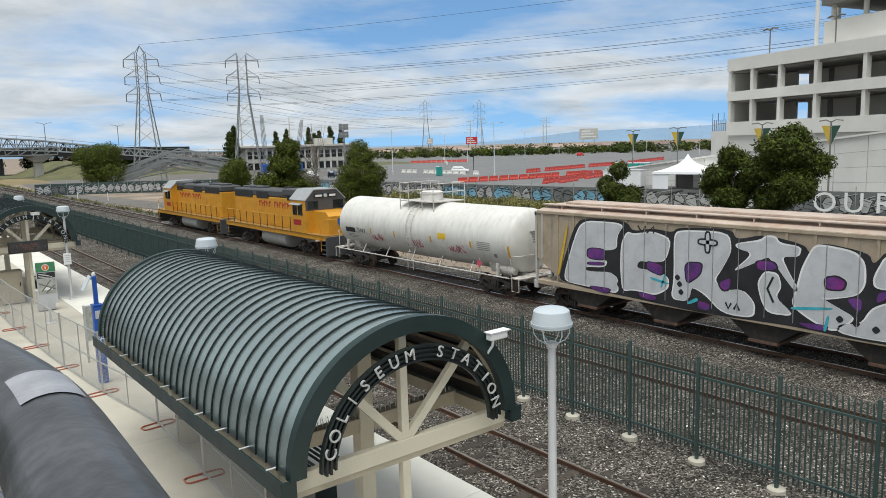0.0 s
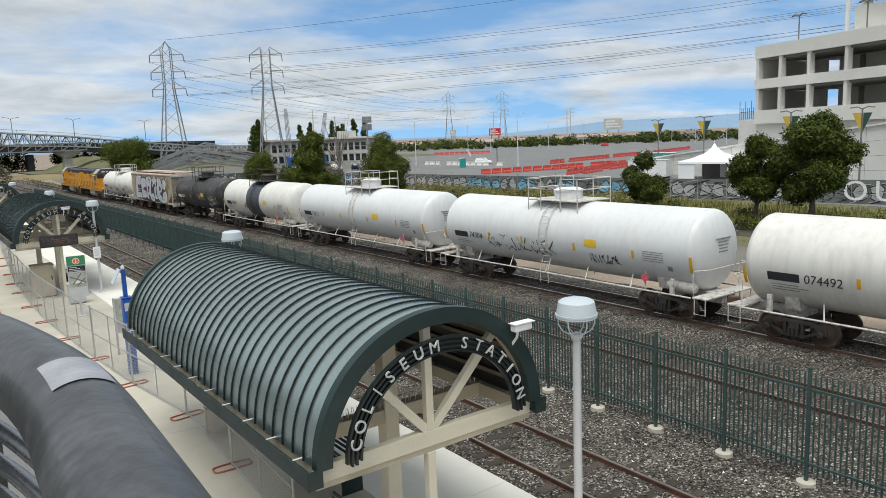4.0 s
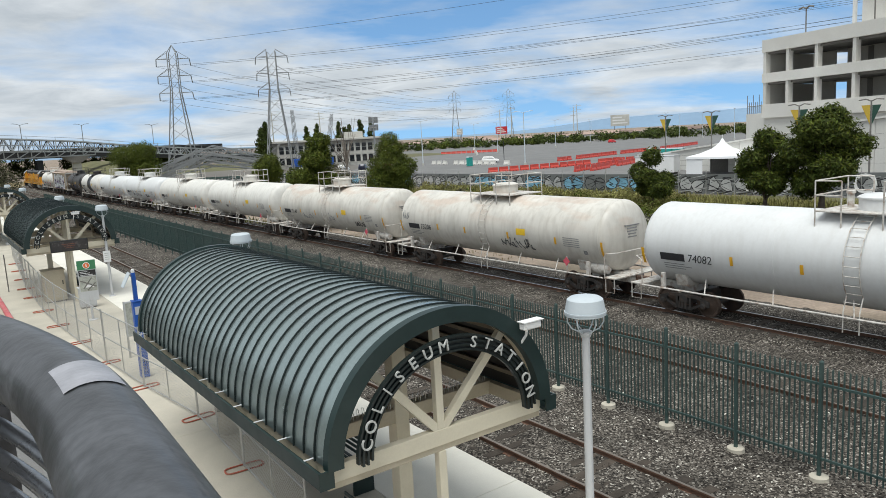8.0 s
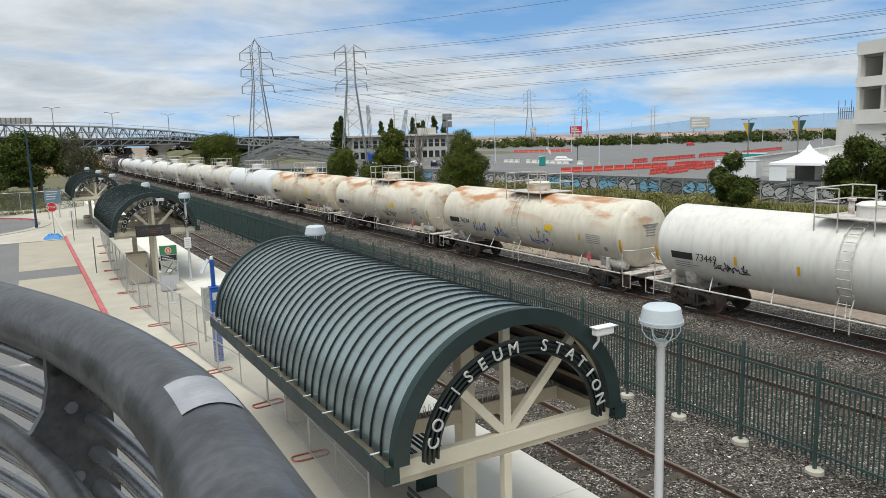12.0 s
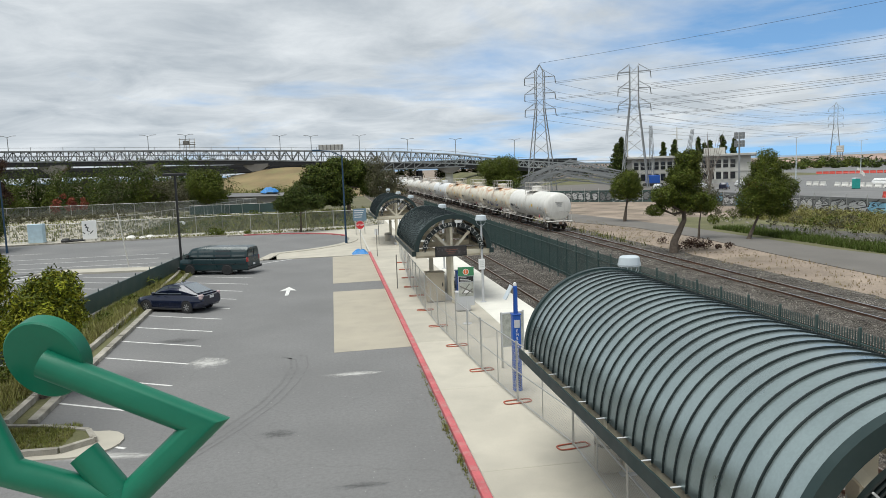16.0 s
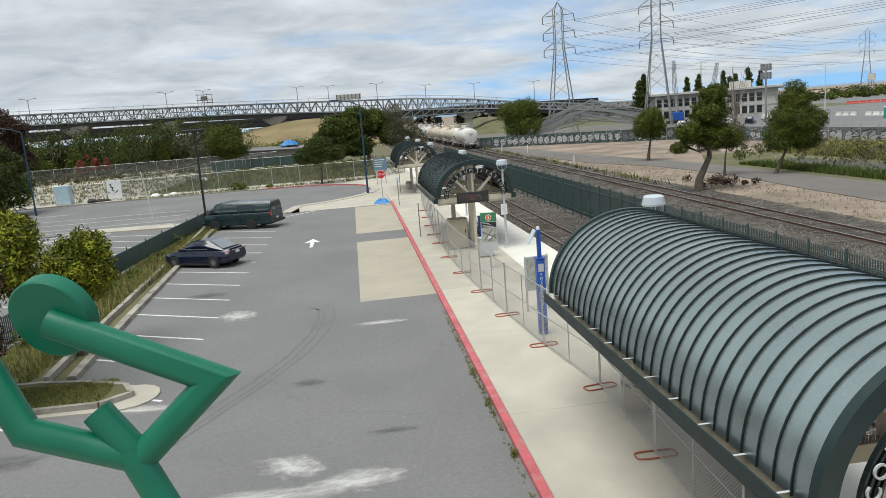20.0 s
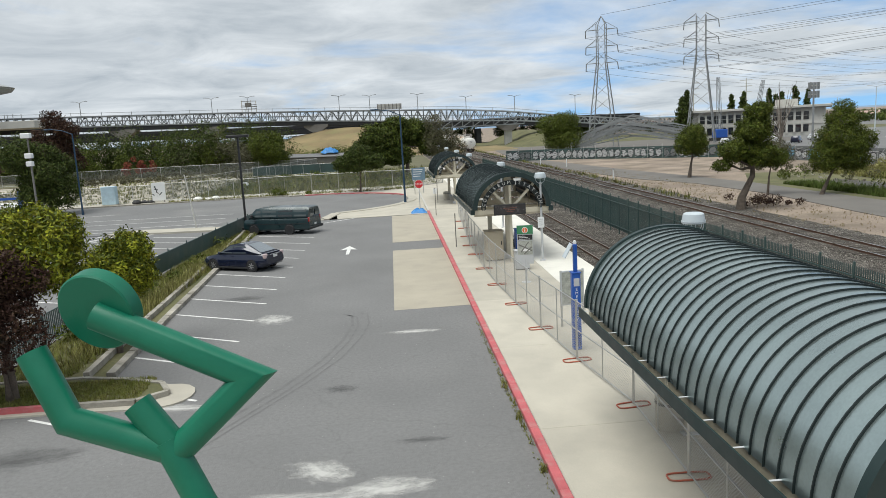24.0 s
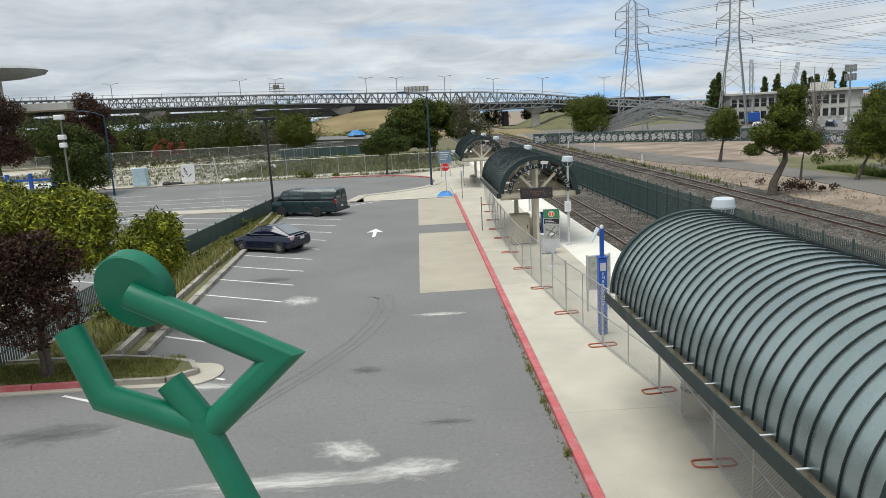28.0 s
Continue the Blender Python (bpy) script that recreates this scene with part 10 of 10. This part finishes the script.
shrubs("field_tussocks", lambda r: (r.uniform(-72, -22), r.gauss(151, 4)), 60, 1.3, leaf_grey, "grey-green tussocks across the vacant field", 63, 90, 0.13, -0.2)
scatter("field_weeds", lambda r: (r.uniform(-75, -24), r.uniform(98, 156)), 900, 0.35, 0.40, grass_leaf, "weeds in the bare field", 64, 5, -0.25)
sheet("ground_field", [(-90, 97), (-30, 97), (-17, 156), (-90, 158)], -0.27, field_soil, "bare pale gravelly field", 0.02)


def painted_box(x, y):
    b = thing("utility_box", "pale blue painted utility cabinet on the pavement", "cabinet", (x, y, 0.04))
    part("body", Mesh().box(-0.85, 0.85, -0.5, 0.5, 0.1, 2.35, 0.04), mat("sky_paint", (0.46, 0.60, 0.68), 0.6, var=0.12, scale=2, grain=20, bump=0.02), b)
    part("plinth", Mesh().box(-0.95, 0.95, -0.6, 0.6, 0, 0.1), concrete, b)
    return b


painted_box(-35.4, 93.0)


def scrawled_sign(x, y):
    s = thing("scrawled_board", "white board with black hand-painted scrawl", "sign", (x, y, 0.04), 10)
    part("board", Mesh().box(-0.8, 0.8, -0.05, 0.05, 0.25, 2.5, 0.02), white_plain, s)
    for sx in (-0.6, 0.6):
        part("leg", Mesh().box(sx - 0.06, sx + 0.06, -0.04, 0.04, 0, 0.25), concrete_dark, s)
    rnd = random.Random(101)
    g = Mesh()
    for k in range(10):
        a = Vector((rnd.uniform(-0.6, 0.5), -0.055, 0.6 + 1.6 * rnd.random()))
        e = a + Vector((rnd.uniform(-0.3, 0.4), 0, rnd.uniform(-0.4, 0.4)))
        g.bar(a, e, 0.01, 0.10)
    part("scrawl", g, spray_black, s)
    return s


scrawled_sign(-29.4, 93.0)


def junk(x, y, m, lab, seed):
    j = thing("rubbish_heap", lab, "rubbish", (x, y, 0.0), group="rubbish heaps")
    rnd = random.Random(seed)
    for k in range(6):
        a, b = rnd.uniform(-1.2, 1.2), rnd.uniform(-0.5, 0.5)
        s = rnd.uniform(0.2, 0.6)
        part("bag", Mesh().lathe([(0.0, 0.0), (s, 0.05), (s * 1.05, s * 0.5), (s * 0.6, s * 0.95), (0.0, s)], 9, at=(a, b, 0)), m, j)
    return j


junk(-31.5, 93.2, black, "dark heap of discarded bags and a cart", 102)
junk(-23.5, 92.6, concrete_pale, "pale heap of rubbish against the fence", 103)


def blue_frame():
    b = thing("gate_frame", "blue steel gate frame with a white car behind it", "gate", (-45.5, 84.0, 0))
    for k in range(4):
        part("post", Mesh().box(-4.2 + 2.6 * k, -3.85 + 2.6 * k, -0.15, 0.15, 0, 2.9), blue_paint, b)
    part("beam", Mesh().box(-4.2, 3.9, -0.12, 0.12, 2.0, 2.25), blue_paint, b)
    part("brace", Mesh().bar((-3.9, 0, 0.6), (-1.4, 0, 2.1), 0.15), blue_paint, b)
    return b


blue_frame()
wc = far_car(-36.0, 70.5, white_plain, 10, "white car behind the sheet-metal fence")
wc2 = far_car(-45.0, 88.0, white_plain, 5, "white car parked behind the blue gate")


def tarp_shelter():
    t = thing("tarp_shelter", "makeshift shelter under a blue tarpaulin", "tent", (-18.2, 178, 0.5))
    g = Mesh()
    g.prism([(-6, -2.5, 0), (6, -2.5, 0), (6, -2.5, 1.6), (-6, -2.5, 1.9)], (0, 5, 0))
    part("sides", g, concrete_dark, t)
    part("roof_sheet", Mesh().prism([(-6.6, -3, 1.9), (6.6, -3, 1.6), (6.6, 3, 2.2), (-6.6, 3, 2.5)], (0, 0, 0.1)), asphalt_old, t)
    v = []
    for j in range(10):
        for i in range(16):
            u_, w_ = i / 15 - 0.5, j / 9 - 0.5
            v.append((3.2 + u_ * 4.2, 1.5 + w_ * 3, 2.5 + 1.3 * max(0, 1 - 3.4 * (u_ * u_ + w_ * w_)) + 0.3 * noise.noise((u_ * 7, w_ * 7, 0))))
    part("tarpaulin", Mesh().add(v, [(j * 16 + i, j * 16 + i + 1, (j + 1) * 16 + i + 1, (j + 1) * 16 + i) for j in range(9) for i in range(15)]), MATS["tarp_blue"], t)
    return t


tarp_shelter()
street_fence([(-27, 143), (-4, 140)], 1.9, 3.0, "green screened fence before the shelter", screen_green)


def forecourt_sign():
    s = thing("notice_board", "blue-grey notice board on two posts at the path", "sign", (2.9, 82.5, 0.03))
    for x in (-0.5, 0.5):
        part("post", Mesh().box(x - 0.04, x + 0.04, -0.04, 0.04, 0, 3.0), galv, s)
    part("board", Mesh().box(-0.75, 0.75, -0.06, -0.03, 1.6, 3.0), mat("board_blue", (0.16, 0.25, 0.33), 0.6, var=0.1, scale=2, grain=20, bump=0), s)
    for k in range(4):
        part("text_line", Mesh().box(-0.6, 0.5 - 0.1 * k, -0.066, -0.061, 2.75 - 0.25 * k, 2.82 - 0.25 * k), white_plain, s)
    return s


forecourt_sign()
far_car(18.5, 268, white_plain, 80, "white pickup near the railway bridge")


def trackside(x, y, h, lab):
    p = thing("marker_post", lab, "post", (x, y, -0.3), group="trackside posts")
    part("post", Mesh().box(-0.06, 0.06, -0.06, 0.06, 0, h), white_plain, p)
    part("cap", Mesh().box(-0.08, 0.08, -0.08, 0.08, h, h + 0.06), concrete_dark, p)
    return p


trackside(27.8, 90, 1.3, "short white trackside marker post")
trackside(27.2, 132, 1.3, "short white trackside marker post")
trackside(29.6, 122, 1.4, "white trackside marker post by the tree")


# ---- worn marks on the asphalt ----
stain_pale = mat("stain_pale", (0.42, 0.41, 0.385), 0.95, var=0.25, scale=2.0, grain=30, bump=0.05)
stain_dark = mat("stain_dark", (0.055, 0.055, 0.056), 0.9, var=0.2, scale=2, grain=30, bump=0.05)


def worn_patch(name, col, amount, soft):
    """Dust or oil that thins out: broken by noise, fading to the rim of its own shape."""
    m = bpy.data.materials.new(name)
    m.use_nodes = True
    N, L = m.node_tree.nodes, m.node_tree.links
    b = N["Principled BSDF"]
    b.inputs["Base Color"].default_value, b.inputs["Roughness"].default_value = (*col, 1), 0.95
    tc = N.new("ShaderNodeTexCoord")
    ln = N.new("ShaderNodeVectorMath")
    ln.operation = "LENGTH"
    L.new(tc.outputs["Object"], ln.inputs[0])
    rim = N.new("ShaderNodeMapRange")
    for k, x in enumerate((0.15, 1.0, 1.0, 0.0)):
        rim.inputs[k + 1].default_value = x
    L.new(ln.outputs["Value"], rim.inputs[0])
    n = N.new("ShaderNodeTexNoise")
    n.inputs["Scale"].default_value, n.inputs["Detail"].default_value, n.inputs["Roughness"].default_value = 2.6, 9.0, 0.68
    L.new(tc.outputs["Object"], n.inputs["Vector"])
    ad = N.new("ShaderNodeMath")
    ad.operation = "MULTIPLY_ADD"
    L.new(rim.outputs[0], ad.inputs[0])
    ad.inputs[1].default_value = 0.42
    L.new(n.outputs[0], ad.inputs[2])
    al = N.new("ShaderNodeMapRange")
    for k, x in enumerate((0.60, 0.60 + soft, 0.0, amount)):
        al.inputs[k + 1].default_value = x
    L.new(ad.outputs[0], al.inputs[0])
    L.new(al.outputs[0], b.inputs["Alpha"])
    return m


dust_mat, oil_mat = worn_patch("dust_worn", (0.58, 0.57, 0.54), 0.8, 0.36), worn_patch("oil_worn", (0.06, 0.06, 0.06), 0.4, 0.4)
wear = tagged(new("road_wear"), "spilt pale dust, tyre arcs and dark patches on the asphalt", kind="structure")


def patch(name, cx, cy, rx, ry, ang, material, k=0):
    g = Mesh().add([(math.cos(a) * 1.0, math.sin(a) * 1.0, 0) for a in (2 * math.pi * i / 28 for i in range(28))], [tuple(range(28))])
    o = part(name, g, material, wear)
    o.matrix_local = pose(cx, cy, 0.005 + 0.001 * k, 0, 0, ang) @ Matrix.Diagonal((rx, ry, 1, 1))
    return o


patch("dust_patch", -1.95, 14.9, 1.1, 0.75, -25, dust_mat)
patch("dust_patch", -3.0, 13.65, 3.2, 0.55, 2, dust_mat, 1)
patch("dust_patch", -0.6, 13.9, 1.5, 0.7, 8, dust_mat, 2)
patch("dust_patch", -5.2, 28.7, 1.1, 1.3, 20, dust_mat)
patch("dust_patch", 0.4, 25.5, 1.4, 0.4, 0, dust_mat)
patch("dust_patch", -6.5, 19.5, 2.2, 0.4, -8, dust_mat)
patch("oil_patch", -1.9, 20.0, 0.7, 0.5, 0, oil_mat)
patch("oil_patch", -9.4, 16.8, 2.2, 0.9, 10, oil_mat)
patch("oil_patch", 0.3, 16.1, 0.9, 0.25, 0, oil_mat)
patch("oil_patch", -7.2, 33.0, 1.3, 0.8, 0, oil_mat)
patch("oil_patch", -7.4, 41.0, 1.3, 0.9, 0, oil_mat)


def tyre_arc(pts, w):
    g = Mesh()
    for a, b in zip(pts, pts[1:]):
        p, q = Vector((*a, 0.005)), Vector((*b, 0.005))
        s = (q - p).cross(Vector((0, 0, 1))).normalized() * w / 2
        g.add([p - s, q - s, q + s, p + s], [(0, 1, 2, 3)])
    return part("tyre_mark", g, stain_mark, wear)


stain_mark = mat("stain_mark", (0.158, 0.156, 0.153), 0.9, var=0.15, scale=3, grain=40, bump=0.05)
arc = [(-5.6, 16.6), (-4.6, 18.6), (-3.6, 20.6), (-2.7, 22.8), (-2.15, 25.0), (-1.9, 27.0), (-2.0, 28.4), (-2.5, 28.9)]
for dx, dy, w in ((0, 0, 0.10), (0.22, -0.25, 0.07), (0.62, 0.1, 0.06)):
    pts = []
    for (a, b), (c, d) in zip(arc, arc[1:]):
        pts += [(a + (c - a) * k / 4 + dx, b + (d - b) * k / 4 + dy) for k in range(4)]
    tyre_arc(pts, w)


# ---- the walkway railing at the camera and the pipe figure ----
rail_grey = mat("rail_grey", (0.078, 0.081, 0.088), 0.38, 0.35, var=0.42, scale=9, grain=60, bump=0.05, stain=(0.026, 0.026, 0.027), stain_amt=0.8, coat=0.12)
rail_rod = mat("rail_rod", (0.24, 0.25, 0.27), 0.28, 0.8, var=0.15, scale=9, grain=60, bump=0.02)
tape_grey = mat("tape_grey", (0.36, 0.36, 0.39), 0.4, 0.2, var=0.15, scale=25, grain=90, bump=0.08, stain=(0.30, 0.30, 0.32), stain_amt=0.5)
figure_green = mat("figure_green", (0.002, 0.140, 0.078), 0.42, 0.0, var=0.06, scale=10, grain=80, bump=0.02, stain=(0.003, 0.155, 0.088), stain_amt=0.3, spec=0.45)

RAIL = [(0.545, -5.0, 6.82), (0.565, -3.4, 6.82), (0.59, -2.4, 6.82), (0.615, -1.75, 6.82), (0.634, -1.28, 6.82), (0.636, -1.0, 6.82), (0.598, -0.72, 6.82), (0.545, -0.5, 6.82), (0.48, -0.3, 6.82), (0.404, -0.1, 6.82), (0.314, 0.1, 6.82), (0.205, 0.3, 6.82), (0.085, 0.48, 6.82), (0.025, 0.55, 6.79), (-0.01, 0.585, 6.71), (-0.02, 0.595, 6.58), (-0.02, 0.595, 5.7)]


def smooth_path(pts, n=4):
    P = [Vector(p) for p in pts]
    out = []
    for i in range(len(P) - 1):
        a, b, c, d = P[max(0, i - 1)], P[i], P[i + 1], P[min(len(P) - 1, i + 2)]
        for k in range(n):
            t = k / n
            out.append(0.5 * ((2 * b) + (c - a) * t + (2 * a - 5 * b + 4 * c - d) * t * t + (3 * b - a - 3 * c + d) * t**3))
    return out + [P[-1]]


def railing():
    r = thing("walkway_railing", "dark grey curved tubular railing of the raised walkway", "railing", (0, 0, 0))
    top = smooth_path(RAIL)
    part("top_rail", Mesh().tube(top, 0.057, 28), rail_grey, r, smooth=True)
    body = top[:-16]
    for k in range(10):
        z = -0.088 - 0.064 * k
        part("rod", Mesh().tube([p + Vector((0.012, 0.008, z)) for p in body], 0.0145, 12), rail_rod, r, smooth=True)

    def inward(i):
        d = (body[min(i + 1, len(body) - 1)] - body[max(i - 1, 0)]).normalized()
        return Vector((-d.y, d.x, 0))

    part("hand_rail", Mesh().tube([p + inward(i) * 0.095 + Vector((0, 0, -0.17)) for i, p in enumerate(body)], 0.0215, 14), rail_grey, r, smooth=True)
    for i in (7, 17, 28, 43):
        p, q = body[i], inward(i)
        d = (body[i + 1] - body[i - 1]).normalized()
        Z = lambda a, z: p + q * a + Vector((0, 0, z))
        g = Mesh().prism([Z(-0.05, -0.02), Z(0.05, -0.02), Z(0.052, -0.075), Z(0.062, -0.115), Z(0.082, -0.145), Z(0.10, -0.16), Z(0.105, -0.185), Z(0.075, -0.195), Z(0.06, -0.23), Z(0.053, -0.32), Z(0.05, -1.15), Z(-0.05, -1.15)], d * 0.016)
        part("saddle", Mesh().prism([Z(-0.05, -0.045), Z(0.05, -0.045), Z(0.04, -0.06), Z(-0.04, -0.06)], d * 0.10), rail_grey, r)
        part("post", g, rail_grey, r, "flat steel post with a bracket arm")
        for k in range(4):
            part("bolt", Mesh().tube([Z(0.02, -0.12 - 0.128 * k) - d * 0.006, Z(0.02, -0.12 - 0.128 * k)], 0.011, 8), rail_rod, r)
    return r


railing()


def tape():
    """A strip of duct tape wrapped over the top rail."""
    t = thing("tape_strip", "worn grey adhesive tape wrapped over the rail", "tape", (0, 0, 0))
    top = smooth_path(RAIL, 12)
    best = [p for p in top if -1.135 < p.y < -1.015]
    v = []
    n = 12
    for i, p in enumerate(best):
        d = (best[min(i + 1, len(best) - 1)] - best[max(i - 1, 0)]).normalized()
        side = Vector((-d.y, d.x, 0))
        for k in range(n + 1):
            a = radians(62 + 66 * k / n)
            v.append(p + side * math.cos(a) * 0.0583 + Vector((0, 0, math.sin(a) * 0.0583)))
    f = [(i * (n + 1) + k, i * (n + 1) + k + 1, (i + 1) * (n + 1) + k + 1, (i + 1) * (n + 1) + k) for i in range(len(best) - 1) for k in range(n)]
    part("strip", Mesh().add(v, f), tape_grey, t, smooth=True)
    return t


tape()


def mitred(pts, r, n=28):
    """A pipe whose corners are cut and welded on the bisecting plane."""
    P = [Vector(p) for p in pts]
    D = [(b - a).normalized() for a, b in zip(P, P[1:])]
    u = D[0].cross(Vector((0.1, 0.2, 1))).normalized()
    w = D[0].cross(u)
    cur = [P[0] + (u * math.cos(2 * math.pi * k / n) + w * math.sin(2 * math.pi * k / n)) * r for k in range(n)]
    rings = [cur]
    for i, d in enumerate(D):
        p = P[i + 1]
        nrm = (d + D[i + 1]).normalized() if i + 1 < len(D) else d
        cur = [q + d * ((p - q).dot(nrm) / d.dot(nrm)) for q in cur]
        rings.append(cur)
    v = [q for ring_ in rings for q in ring_]
    f = [(i * n + k, i * n + (k + 1) % n, (i + 1) * n + (k + 1) % n, (i + 1) * n + k) for i in range(len(rings) - 1) for k in range(n)]
    f += [tuple(range(n)), tuple((len(rings) - 1) * n + k for k in range(n))]
    return Mesh().add(v, f)


def pipe_figure():
    """A stylised athlete welded from green pipe: one plain mesh."""
    r = 0.0285
    hip = (-0.447, 1.325, 6.617)
    g = mitred([(-0.585, 1.372, 6.884), (-0.298, 1.34, 6.75), hip, (-0.455, 1.325, 6.607)], r)
    for pts in ([(-0.711, 1.370, 6.820), (-0.647, 1.342, 6.688), hip], [(-0.518, 1.344, 6.712), hip], [(-0.465, 1.327, 6.64), (-0.388, 1.298, 6.478), (-0.30, 1.27, 6.30), (-0.36, 1.27, 5.665)]):
        m = mitred(pts, r)
        g.add(m.v, m.f)
    # head: a thick disc turned a little away
    ax = Vector((0.26, 0.93, 0.24)).normalized()
    c = Vector((-0.588, 1.378, 6.886))
    u = ax.cross(Vector((0, 0, 1))).normalized()
    w = u.cross(ax)
    v, f, n = [], [], 48
    for off, rad in ((0.0, 0.0), (0.0, 0.077), (0.003, 0.080), (0.034, 0.080), (0.037, 0.077), (0.037, 0.0)):
        for k in range(n):
            a = 2 * math.pi * k / n
            v.append(c + ax * off + (u * math.cos(a) + w * math.sin(a)) * rad)
    for i in range(5):
        f += [(i * n + k, i * n + (k + 1) % n, (i + 1) * n + (k + 1) % n, (i + 1) * n + k) for k in range(n)]
    g.add(v, f)
    s = part("pipe_sculpture", g, figure_green, smooth=True)
    return tagged(s, "green welded-pipe sculpture of a stylised athlete on the railing", "sculpture")


pipe_figure()

# the walkway under the camera
deck = Mesh().prism([(-2.4, -9, 5.42), (0.95, -9, 5.42), (0.93, -1.2, 5.42), (0.70, -0.2, 5.42), (0.3, 0.8, 5.42), (0.05, 1.5, 5.42), (-0.3, 1.7, 5.42), (-1.6, 1.7, 5.42), (-2.4, 1.1, 5.42)], (0, 0, 0.25))
structure("floor_walkway", deck, concrete, "concrete deck of the raised walkway")
for x, y in ((-1.6, -6.5), (0.3, -6.5)):
    structure("column_walkway", Mesh().lathe([(0.35, -0.3), (0.35, 5.42)], 20, at=(x, y, 0)), concrete_wall, "round concrete walkway column")



def motions():
    times = [0.0, 0.1] + [0.5 * k for k in range(1, 56)] + [27.9, 28.0]
    for ob, y, turn in TRAIN:
        walk(ob, [(t, pose(24.15, y + run(t), 0, 0, 0, turn)) for t in times])


motions()
